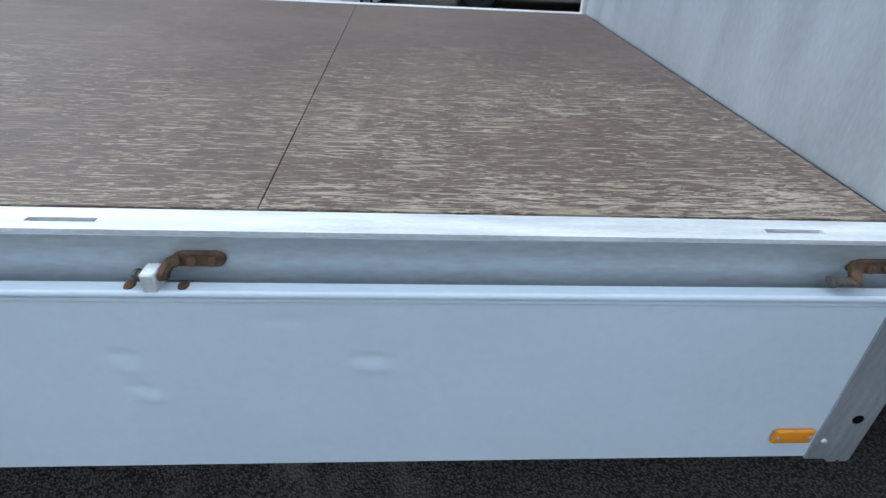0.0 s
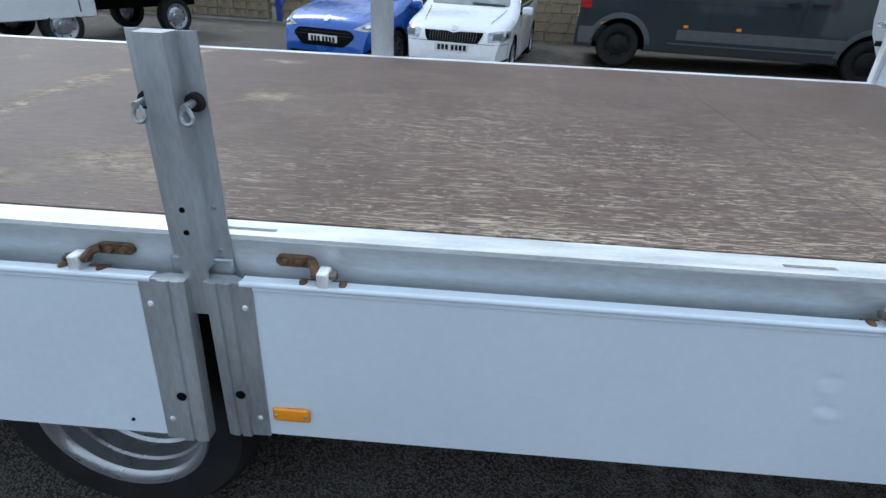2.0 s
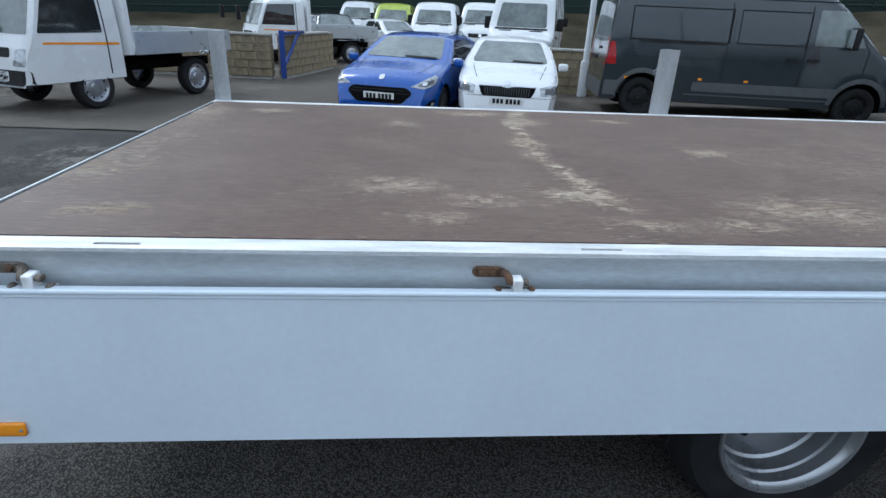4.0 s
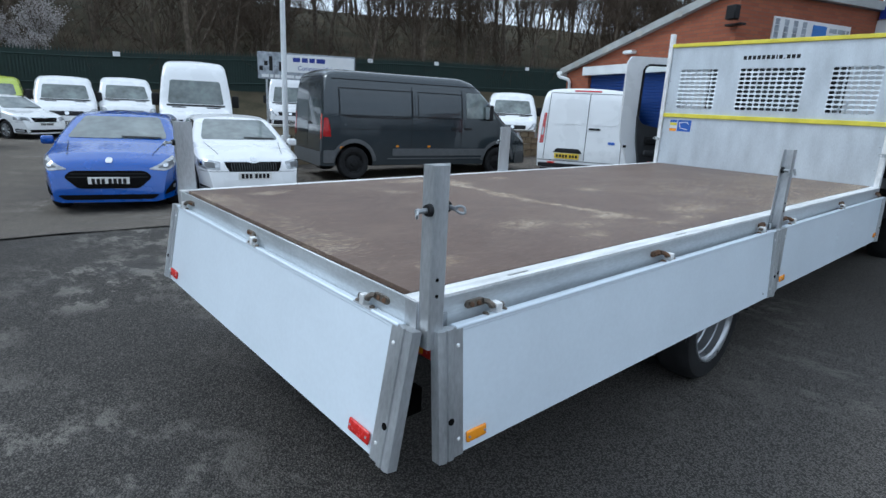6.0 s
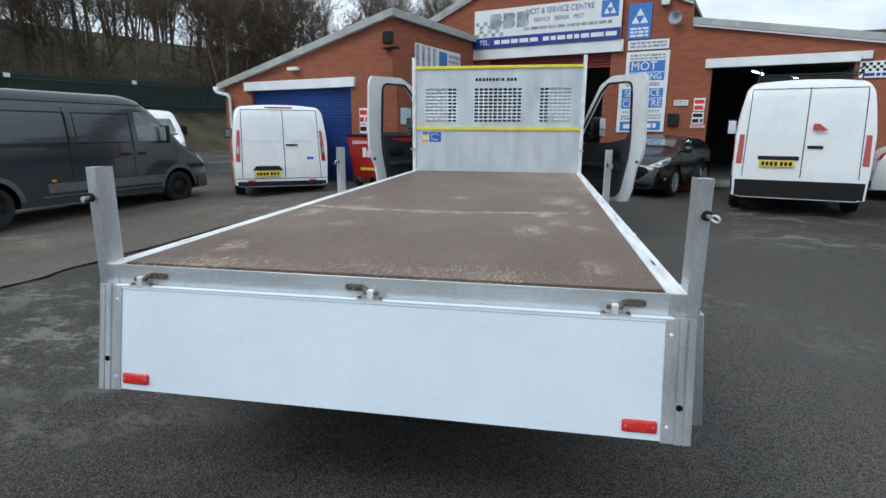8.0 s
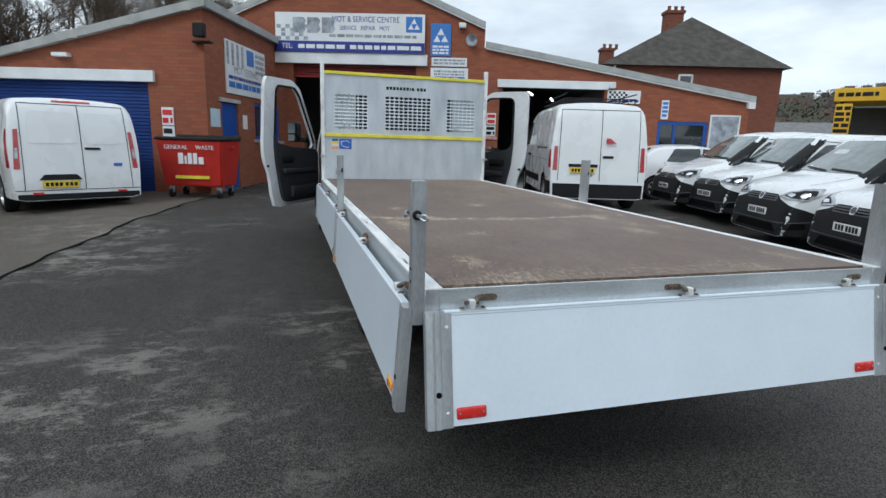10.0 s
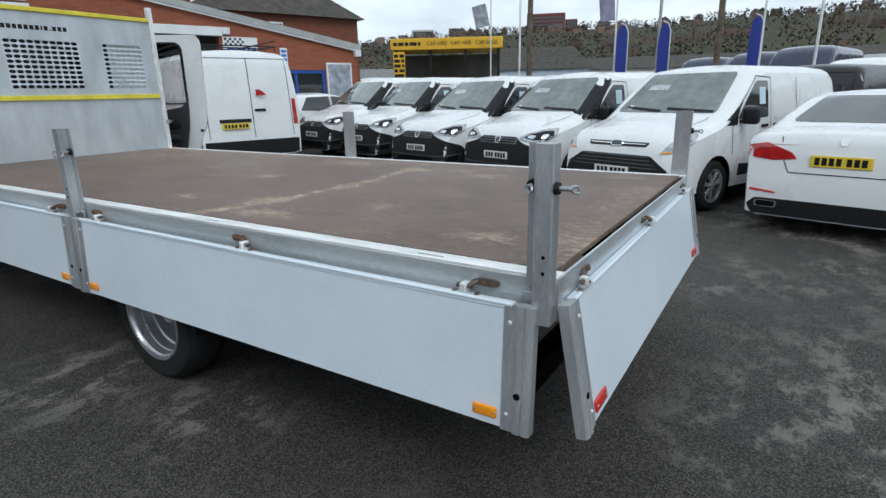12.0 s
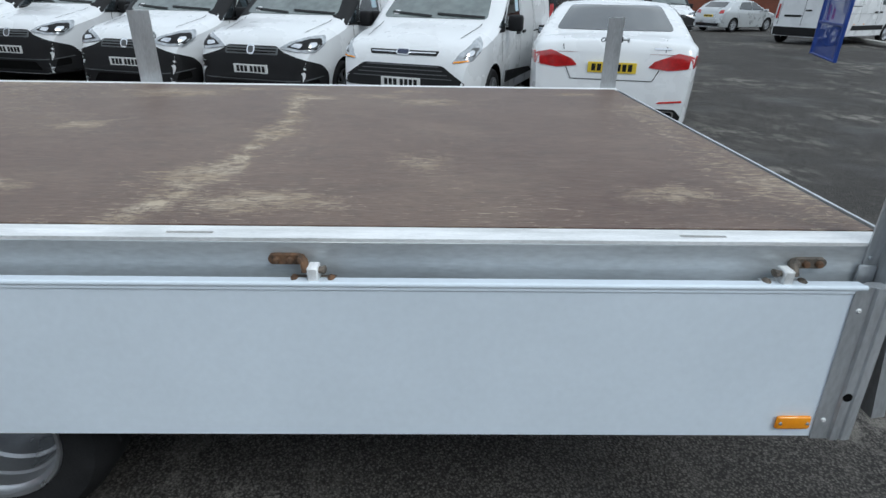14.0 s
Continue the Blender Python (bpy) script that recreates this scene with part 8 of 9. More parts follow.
bm.faces.new(b)
bmesh.ops.bevel(bm, geom=bm.edges[:], offset=0.03, segments=2, affect="EDGES")
part("tub", bm, M_REDB, wbin, "red steel tub")
bm = bmesh.new()
addbox(bm, -0.70, 0.70, -0.50, 0.47, 1.17, 1.23, 0.02)
addcyl(bm, (-0.70, 0.42, 1.24), (0.70, 0.42, 1.24), 0.04, 0.04, 10)
part("lid", bm, M_BLACK, wbin, "dark plastic lid")
for x in (-0.50, 0.50):
    for y in (-0.28, 0.28):
        bm = bmesh.new()
        addcyl(bm, (x - 0.03, y, 0.09), (x + 0.03, y, 0.09), 0.09, 0.09, 16)
        cst = part("castor", bm, M_RUBBER, wbin, "black castor wheel")
        bm = bmesh.new()
        addbox(bm, x - 0.05, x + 0.05, y - 0.03, y + 0.03, 0.10, 0.25, 0.008)
        part("fork", bm, M_GALV, cst)
for x in (-0.72, 0.72):
    bm = bmesh.new()
    addcyl(bm, (x - 0.03, -0.05, 1.02), (x + 0.03, -0.05, 1.02), 0.05, 0.05, 12)
    part("lift_trunnion", bm, M_REDB, wbin)
lettering("lettering", "GENERAL     WASTE", 0.115, M_SIGNW, wbin, Matrix.Translation((0, -0.478, 1.03)) @ SM, 0.004)
bm = bmesh.new()
addbox(bm, -0.24, -0.14, -0.455, -0.430, 0.70, 0.92)
addbox(bm, -0.11, -0.07, -0.455, -0.430, 0.70, 0.86)
addbox(bm, -0.04, 0.04, -0.455, -0.430, 0.70, 0.92)
addbox(bm, 0.07, 0.15, -0.455, -0.430, 0.70, 0.92)
addbox(bm, 0.18, 0.28, -0.455, -0.430, 0.70, 0.84)
part("logo_shape", bm, M_SIGNW, wbin, "white logo, plain shapes", 0)
bm = bmesh.new()
addbox(bm, -0.34, 0.36, -0.415, -0.39, 0.40, 0.46)
part("hazard_strip", bm, M_YELLOW, wbin, "yellow strip")

# ---- brick stub and debris by the doorway ----
bm = bmesh.new()
addbox(bm, -0.38, -0.05, -1.6, -0.02, 0, 1.15, 0.01)
solid("brick_stub_wall", bm, M_BRICKY, "low brick stub wall beside the workshop doorway", "wall", m=pose(4.656, 13.52, 0, 0, 0, -19))
bm = bmesh.new()
addbox(bm, 0, 0.05, -0.5, 0.5, 0, 0.75, 0.01)
solid("loose_panel", bm, M_GALV, "grey metal panel leaning on the stub wall", "panel", m=pose(4.656, 13.52, 0, 0, 0, -19) @ pose(0.18, -1.1, 0.14, 0, -14, 0))

# ---- block boundary wall, its blocks laid one by one ----
M_BLOCK = mat("buff_stone_block", (0.25, 0.205, 0.135), 0.9, 0, 0.22, 5, 60, 0.4)
M_BLUEF = mat("blue_painted_steel", (0.015, 0.05, 0.26), 0.45, 0, 0.1, 3, 60, 0.1)


def block_wall(p0, p1, courses, z0, seed):
    rnd = random.Random(seed)
    p0, p1 = Vector(p0), Vector(p1)
    ln = (p1 - p0).length
    ang = math.atan2(p1.y - p0.y, p1.x - p0.x)
    root = thing("boundary_wall", "low buff stone block wall, weathered, with flat copings", "wall", "boundary walls", "structure", Matrix.Translation((p0.x, p0.y, z0)) @ Matrix.Rotation(ang, 4, "Z"))
    core = bmesh.new()
    addbox(core, 0.02, ln - 0.02, -0.08, 0.08, -0.3, courses * 0.20)
    part("mortar_core", core, M_CONC, root, "", 0)
    shapes = []
    for w in (0.28, 0.36, 0.44):
        b = bmesh.new()
        addbox(b, 0.006, w - 0.006, -0.11, 0.11, 0.006, 0.194, 0.012)
        shapes.append((w, mesh_of("block", b, M_BLOCK, 30)))
    for c in range(courses):
        x = -0.12 * (c % 2)
        while x < ln - 0.15:
            w, me = rnd.choice(shapes)
            o = part("block", me, None, root)
            o.matrix_local = Matrix.Translation((max(0, x), rnd.uniform(-0.008, 0.008), c * 0.20))
            x += w
    for k in range(int(ln / 0.6)):
        b = bmesh.new()
        addbox(b, k * 0.6 + 0.004, k * 0.6 + 0.596, -0.14, 0.14, courses * 0.20, courses * 0.20 + 0.055, 0.01)
        part("coping_stone", b, M_CONC, root)
    return root


block_wall((-11.9, 0.9), (-10.4, 14.2), 5, -0.22, 1)
block_wall((-12.9, -2.3), (-13.9, -9.4), 5, -0.22, 2)
block_wall((-13.05, -2.1), (-16.4, -1.25), 5, -0.22, 3)
gate = thing("gate_post", "blue steel gate post with a diagonal brace", "gate post", m=pose(-12.62, -1.98, -0.22))
bm = bmesh.new()
addbox(bm, -0.06, 0.06, -0.06, 0.06, 0, 1.15, 0.006)
part("post", bm, M_BLUEF, gate)
bm = bmesh.new()
addcyl(bm, (0.0, 0.05, 0.35), (-0.9, 0.25, 1.05), 0.04, 0.04, 8)
part("brace", bm, M_BLUEF, gate)
bm = bmesh.new()
addcyl(bm, (0.0, 0.05, 1.08), (-1.4, 0.3, 1.08), 0.04, 0.04, 8)
part("top_rail", bm, M_BLUEF, gate)

# ---- concrete apron west of the yard, with its drain line ----
EDGE = [(-5.1, -30), (-5.0, -4), (-4.75, 0), (-4.45, 2.2), (-4.25, 4.6), (-3.75, 7.9), (-2.35, 13.2), (-2.0, 14.6)]
bm = bmesh.new()
prev = None
for j in range(80):
    y = -30 + 44.6 * j / 79
    xe = float(np.interp(y, [p[1] for p in EDGE], [p[0] for p in EDGE])) + 0.03 * math.sin(y * 3.1) + 0.02 * math.sin(y * 7.7)
    row = [bm.verts.new((x, y, gz(x, y) + 0.006)) for x in [xe + (-60 - xe) * (i / 30) ** 2.2 for i in range(31)]]
    if prev:
        for i in range(30):
            bm.faces.new((prev[i], row[i], row[i + 1], prev[i + 1]))
    prev = row
solid("concrete_apron", bm, M_APRON, "stained pale concrete apron along the western side", "pavement", kind="structure")
bm = bmesh.new()
prev = None
for j in range(400):
    y = -12 + 26.4 * j / 399
    xe = float(np.interp(y, [p[1] for p in EDGE], [p[0] for p in EDGE])) + 0.03 * math.sin(y * 3.1) + 0.02 * math.sin(y * 7.7) + 0.03
    row = [bm.verts.new((xe + d, y, gz(xe + d, y) + 0.0095)) for d in (-0.02 - 0.045 * max(0, noise.noise(Vector((y * 2.3, 0, 1)))), 0.0, 0.008 + 0.06 * max(0, noise.noise(Vector((y * 3.1, 5, 2)))))]
    if prev:
        for i in range(2):
            bm.faces.new((prev[i], prev[i + 1], row[i + 1], row[i]))
    prev = row
solid("drain_joint", bm, M_DARK, "dark tarry joint between asphalt and concrete", "joint", kind="structure")


# ---- west: back yard, vans, fence, bank and bare woods ----
VF = "vans in the back yard"


def yard_pose(x, y, rz):
    return pose(x, y, gz(x, y), 0, 0, rz)


for x, y, rz, in ((-24.6, 12.0, -116), (-25.6, 7.6, -106)):
    v = copy_thing(white_tall, yard_pose(x, y, rz))
low_van = large_van("panel_van", 5.4, 2.25, M_WHITE, "white panel van parked in a row behind the wall", yard_pose(-25.6, 4.8, -100), VF)
for x, y, rz in ((-25.4, 2.6, -98), (-32.5, -1.4, -96), (-30.5, 3.0, -97), (-14.6, 17.5, -135), (-33.0, -6.4, -92)):
    copy_thing(low_van, yard_pose(x, y, rz))
large_van("panel_van", 5.4, 2.20, M_LIME, "lime green panel van parked far back", yard_pose(-30.5, 0.6, -95), VF)
fiesta = hatch("hatchback_car", 3.95, 1.70, 1.48, M_WHITE, "white small hatchback parked in the back yard", yard_pose(-23.5, 0.5, -60), group="cars in the back yard", step=0.1)
dark_car = hatch("hatchback_car", 4.2, 1.75, 1.45, M_BLACKC, "black hatchback parked in the back yard", yard_pose(-26.2, 2.0, -62), group="cars in the back yard", step=0.1)
copy_thing(dark_car, yard_pose(-29.2, 3.6, -64))
copy_thing(fiesta, yard_pose(-27.5, -3.8, -70))
hatch("hatchback_car", 4.3, 1.80, 1.60, M_GREY, "graphite hatchback behind a flatbed truck", yard_pose(-24.6, -2.1, -75), group="cars in the back yard", step=0.1)
# black convertible by the workshop and white car beside the vans
cabrio = hatch("coupe_car", 3.75, 1.70, 1.28, M_BLACKC, "black coupe parked before the workshop wall", front_at(2.22, 10.2, 150, 3.75), True, "alloy")
whitecar = hatch("hatchback_car", 3.95, 1.70, 1.48, M_WHITE, "white hatchback parked beside the workshop window", yard_pose(9.45, 11.05, -109))


def flatbed(m, label, cabw=1.75, bed=2.9, stripe=True):
    """A forward-control light truck with a dropside bed."""
    root = thing("flatbed_truck", label, "truck", "light flatbed trucks", m=m)
    L = 1.75
    sh = Shape(L, cabw, 2.05, 1.15, [(0, 1.9), (0.1, 2.03), (0.4, 2.05), (1.1, 2.0), (1.3, 1.9), (1.58, 1.15), (1.68, 0.95), (1.72, 0.6), (1.75, 0.42)], r=0.12, tum=0.10, fr=0.10, rr=0.02, fR=0.3, sill=0.45)
    me = sh.mesh(M_WHITE)
    me.transform(Matrix.Translation((0, bed / 2 + 0.75, 0)))
    cb = part("cab_body", me, None, root, "white forward-control cab")
    me2 = sh.mesh(M_WHITE)
    f = Fitter(me2, L)
    sh_m = Matrix.Translation((0, bed / 2 + 0.75, 0))
    h = cabw / 2
    rows = [("windscreen", M_GLASSL, "F", [(-h * 0.88, 1.20), (h * 0.88, 1.20), (h * 0.80, 1.84), (-h * 0.80, 1.84)], 1),
            ("grille", M_BLACK, "F", [(-h * 0.55, 0.86), (h * 0.55, 0.86), (h * 0.55, 1.0), (-h * 0.55, 1.0)], 1),
            ("bumper", M_BLACK, "F", [(-h * 0.96, 0.46), (h * 0.96, 0.46), (h * 0.96, 0.68), (-h * 0.96, 0.68)], 1),
            ("bumper_insert", M_WHITE, "F", [(-h * 0.5, 0.50), (h * 0.5, 0.50), (h * 0.5, 0.66), (-h * 0.5, 0.66)], 1),
            ("headlamp", M_LENS, "F", [(h * 0.62, 0.74), (h * 0.92, 0.74), (h * 0.92, 1.0), (h * 0.70, 0.98)], 2),
            ("door_glass", M_GLASS, "S", [(0.35, 1.22), (1.45, 1.22), (1.22, 1.82), (0.35, 1.86)], 2),
            ("door_gap", M_SEAM, "S", [(0.28, 0.55), (0.30, 0.57), (0.30, 1.9), (0.28, 1.9)], 2)]
    if stripe:
        rows.append(("side_stripe", M_AMBER, "S", [(0.05, 1.02), (1.40, 1.06), (1.40, 1.09), (0.05, 1.06)], 2))
    for nm, mt, view, poly, k in rows:
        for s in (1, -1)[:k]:
            b = f.patch(view, s, poly, 0.006, 0.03)
            bmesh.ops.transform(b, matrix=sh_m, verts=b.verts)
            part(nm, b, mt, root, "", 60)
    bpy.data.meshes.remove(me2)
    yb0, yb1 = -bed / 2 + 0.15, bed / 2 - 0.3
    b = bmesh.new()
    addbox(b, -0.95, 0.95, yb0, yb1, 0.86, 0.94, 0.01)
    part("bed_floor", b, M_GALV, root)
    for x0, x1, y0, y1 in ((-0.98, -0.95, yb0, yb1), (0.95, 0.98, yb0, yb1), (-0.95, 0.95, yb0 - 0.03, yb0)):
        b = bmesh.new()
        addbox(b, x0, x1, y0, y1, 0.84, 1.24, 0.006)
        part("dropside", b, M_SILVER, root, "silver dropside")
    b = bmesh.new()
    addbox(b, -0.95, 0.95, yb1, yb1 + 0.12, 0.84, 2.0, 0.01)
    part("headboard", b, M_WHITE, root, "white headboard box")
    for s in (-1, 1):
        b = bmesh.new()
        addbox(b, s * 0.32, s * 0.40, yb0 + 0.1, bed / 2 + 1.4, 0.52, 0.70, 0.004)
        part("chassis_rail", b, M_DARK, root)
        for y in (-0.35, 1.95):
            road_wheel(root, s * 0.76, y, 0.36, s, "steel")
    mirror(root, cabw / 2, bed / 2 + 2.05, 1.55, 1, 0.16, 0.42, M_BLACK)
    mirror(root, cabw / 2, bed / 2 + 2.05, 1.55, -1, 0.16, 0.42, M_BLACK)
    return root


fuso = flatbed(pose(-9.92, -4.11, -0.28, 0, 0, -114.4), "white light flatbed truck with silver dropsides")
copy_thing(fuso, yard_pose(-19.1, -1.5, -150))
copy_thing(low_van, yard_pose(-9.2, -9.2, -120))

# lamp post and hoarding
lp = thing("lamp_post", "tall white tubular lamp post", "lamp post", m=pose(-10.96, 5.29, -0.3))
bm = bmesh.new()
addcyl(bm, (0, 0, 0), (0, 0, 8.5), 0.075, 0.045, 14)
part("column", bm, M_WHITEP, lp)
bm = bmesh.new()
addcyl(bm, (0, 0, 0), (0, 0, 0.9), 0.11, 0.11, 14)
part("base_sleeve", bm, M_WHITEP, lp)
hd = thing("hoarding_sign", "wide weathered sales hoarding with grey vehicle pictures", "sign", m=pose(-20.6, 10.9, 0, 0, 0, 63))
bm = bmesh.new()
addbox(bm, -2.05, 2.05, -0.03, 0.03, 2.28, 3.38, 0.01)
fc = part("board", bm, M_SIGNG, hd, "grey and white printed board")
bm = bmesh.new()
addbox(bm, -0.85, 2.0, -0.036, -0.031, 2.60, 3.32)
part("pale_field", bm, M_SIGNW, fc, "", 0)
lettering("lettering", "Commercial Sales Ltd", 0.25, M_SIGNB, fc, Matrix.Translation((0.60, -0.037, 2.78)) @ SM @ Matrix.Diagonal((0.9, 1, 1, 1)), 0.003)
bars(fc, -0.60, 0.75, 3.0, 3.24, -0.037, M_SIGNB, 1, 41, 0.25)
bars(fc, -1.9, 0.6, 2.32, 2.50, -0.033, M_SIGNW, 1, 42, 0.3)
bm = bmesh.new()
for k in range(5):
    addbox(bm, -1.98 + k * 0.2, -1.84 + k * 0.2, -0.036, -0.031, 2.62 + (k % 2) * 0.2, 2.80 + (k % 3) * 0.2)
part("grey_shape", bm, M_BLACK, fc, "", 0)
for x in (-1.7, 0, 1.7):
    bm = bmesh.new()
    addcyl(bm, (x, 0.06, -0.3), (x, 0.06, 3.3), 0.05, 0.05, 10)
    part("leg", bm, M_GALV, hd)

# bank and hillside
M_BANK = mat("leaf_litter_bank", (0.068, 0.055, 0.036), 0.95, 0, 0.35, 0.6, 9, 0.6, tint=(0.028, 0.029, 0.016))
FENCE = [(-37, -45, 0.3), (-36.2, -20, 0.6), (-35.0, 5, 1.35), (-31.5, 24, 2.4), (-26, 40, 2.7), (-14, 56, 1.8), (6, 66, 1.5)]


def along(line, t):
    """A point at a share t of a polyline's length."""
    d = [0]
    for a, b in zip(line, line[1:]):
        d.append(d[-1] + (Vector(b[:2]) - Vector(a[:2])).length)
    s = t * d[-1]
    return tuple(float(np.interp(s, d, [p[i] for p in line])) for i in range(3))


bm = bmesh.new()
prev = None
NS = 90
for j in range(NS + 1):
    x, y, z = along(FENCE, j / NS)
    x2, y2, _ = along(FENCE, min(1, j / NS + 0.01))
    x1, y1, _ = along(FENCE, max(0, j / NS - 0.01))
    d = Vector((x2 - x1, y2 - y1)).normalized()
    out = Vector((-d.y, d.x))
    row = []
    for k, (o, h) in enumerate(((-5.5, -0.5), (-3.2, 0.4 * z), (-1.0, z - 0.4), (0, z), (3, z + 0.4), (8, z + 2.2), (16, z + 5.6), (30, z + 9.6), (60, z + 13), (120, z + 15))):
        nz = 0.5 * noise.noise(Vector((x * 0.15, y * 0.15, k))) if k > 0 else 0
        row.append(bm.verts.new((x + out.x * o, y + out.y * o, h + nz)))
    if prev:
        for k in range(len(row) - 1):
            bm.faces.new((prev[k], prev[k + 1], row[k + 1], row[k]))
    prev = row
solid("wooded_bank", bm, M_BANK, "steep bank of brown leaf litter behind the yard", "bank", kind="structure")

# palisade fence: pales as separate parts nearest, the rest joined
M_FENCE = mat("dark_green_fence_paint", (0.014, 0.034, 0.028), 0.55, 0.1, 0.15, 3, 40, 0.1)
fence = thing("palisade_fence", "dark green steel palisade fence along the bank", "fence", kind="structure")
pale = bmesh.new()
addprism(pale, [(-0.035, 0), (0.035, 0), (0.035, 2.25), (0.0, 2.42), (-0.035, 2.25)], -0.012, 0.012, Matrix(((1, 0, 0, 0), (0, 0, 1, 0), (0, 1, 0, 0), (0, 0, 0, 1))))
pale = mesh_of("pale", pale, M_FENCE, 0)
rest = bmesh.new()
NP = 820
for j in range(NP):
    t = j / NP
    x, y, z = along(FENCE, t)
    x2, y2, z2 = along(FENCE, t + 0.5 / NP)
    a = math.atan2(y2 - y, x2 - x)
    m = Matrix.Translation((x, y, z - 0.05)) @ Matrix.Rotation(a, 4, "Z")
    if 300 <= j < 590:
        o = part("pale", pale, None, fence)
        o.matrix_local = m
    else:
        rest.from_mesh(pale)
        rest.verts.ensure_lookup_table()
        for v in rest.verts[-10:]:
            v.co = m @ v.co
ro = part("far_pales", rest, M_FENCE, fence, "", 0)
ro["kind"] = "stuff"
for h in (0.5, 1.9):
    bm = bmesh.new()
    pts = [along(FENCE, k / 60) for k in range(61)]
    addtube(bm, [(p[0], p[1], p[2] + h) for p in pts], 0.045, 6)
    part("rail", bm, M_FENCE, fence)
bm = bmesh.new()
prev = None
for k in range(61):
    x, y, z = along(FENCE, k / 60)
    row = [bm.verts.new((x - 0.12, y + 0.05, z + h)) for h in (0.05, 2.15)]
    if prev:
        bm.faces.new((prev[0], row[0], row[1], prev[1]))
    prev = row
sk = part("fence_screen", bm, M_FENCE, fence, "dark green windbreak netting behind the pales", 0)
for t in (0.33, 0.40, 0.47, 0.52, 0.56, 0.62):
    x, y, z = along(FENCE, t)
    bm = bmesh.new()
    addbox(bm, -0.02, 0.02, -0.18, 0.18, 1.95, 2.2, 0.004)
    o = part("fence_notice", bm, M_SIGNW, fence, "small white fence notice")
    o.matrix_local = Matrix.Translation((x + 0.1, y, z)) @ Matrix.Rotation(radians(-10), 4, "Z")

# bare trees
M_BARK = mat("grey_brown_bark", (0.135, 0.110, 0.085), 0.95, 0, 0.3, 4, 40, 0.5)
M_TWIG = mat("brown_twigs", (0.098, 0.074, 0.055), 0.95, 0, 0.3, 0.5, 9, 0.0)
M_BLOSSOM = mat("white_blossom", (0.60, 0.56, 0.55), 0.9, 0, 0.1, 3, 20, 0.0)


def branch_prism(vs, fs, p, q, r0, r1, n):
    d = (q - p)
    if d.length < 1e-4:
        return
    m3 = d.to_track_quat("Z", "Y").to_matrix()
    b = len(vs)
    for c, r in ((p, r0), (q, r1)):
        for k in range(n):
            a = 2 * math.pi * k / n
            vs.append(c + m3 @ Vector((r * math.cos(a), r * math.sin(a), 0)))
    for k in range(n):
        fs.append((b + k, b + (k + 1) % n, b + n + (k + 1) % n, b + n + k))


def tree_meshes(seed, height, lean=0.0, spread_=1.0, blossom=False):
    rnd = random.Random(seed)
    bv, bf, tv, tf, tips = [], [], [], [], []

    def grow(p, d, length, r, level):
        segs = 4 if level < 2 else 2 if level < 4 else 1
        q = p
        for s in range(segs):
            d = (d + Vector((rnd.uniform(-1, 1), rnd.uniform(-1, 1), rnd.uniform(-0.3, 0.6))) * (0.10 + 0.08 * level)).normalized()
            e = q + d * length / segs
            ra, rb = r * (1 - 0.62 * s / segs), r * (1 - 0.62 * (s + 1) / segs)
            (branch_prism(bv, bf, q, e, ra, rb, 7 if level == 0 else 5) if level < 2 else branch_prism(tv, tf, q, e, ra, rb, 3))
            if level < 4 and (s > 0 or level > 0):
                for _ in range((2, 2, 3, 2)[level]):
                    a = rnd.uniform(0, 2 * math.pi)
                    side = Vector((math.cos(a), math.sin(a), 0))
                    side = (side - d * side.dot(d)).normalized()
                    nd = (d * rnd.uniform(0.55, 0.95) + side * rnd.uniform(0.5, 0.9) * spread_ + Vector((0, 0, 0.25))).normalized()
                    grow(q + (e - q) * rnd.random(), nd, length * rnd.uniform(0.40, 0.62), max(0.014, rb * rnd.uniform(0.38, 0.6)), level + 1)
            q = e
        tips.append(q)
    grow(Vector((0, 0, -0.4)), Vector((lean, 0, 1)).normalized(), height * 0.72, height * 0.016, 0)
    out = []
    for nm, v, f, mt in (("trunk", bv, bf, M_BARK), ("twigs", tv, tf, M_TWIG)):
        me = bpy.data.meshes.new(nm)
        me.from_pydata([tuple(c) for c in v], [], f)
        me.materials.append(mt)
        out.append(me)
    if blossom:
        v, f = [], []
        for t in tips:
            for _ in range(5):
                c = t + Vector((rnd.uniform(-1, 1), rnd.uniform(-1, 1), rnd.uniform(-1, 1))) * 0.22
                s = rnd.uniform(0.03, 0.07)
                b = len(v)
                ax = Vector((rnd.uniform(-1, 1), rnd.uniform(-1, 1), rnd.uniform(-1, 1))).normalized()
                m3 = ax.to_track_quat("Z", "Y").to_matrix()
                v += [c + m3 @ Vector(w) * s for w in ((1, 0, 0), (-0.5, 0.87, 0), (-0.5, -0.87, 0), (0, 0, 0.6))]
                f += [(b, b + 1, b + 3), (b + 1, b + 2, b + 3), (b + 2, b, b + 3)]
        me = bpy.data.meshes.new("blossom")
        me.from_pydata([tuple(c) for c in v], [], f)
        me.materials.append(M_BLOSSOM)
        out.append(me)
    return out


KINDS = [tree_meshes(1, 12.0), tree_meshes(2, 10.5, 0.12), tree_meshes(3, 13.5, -0.06, 0.8), tree_meshes(4, 9.0, 0.1, 1.2)]
BLOSSOM = tree_meshes(9, 6.5, 0, 1.1, True)
rnd = random.Random(12)


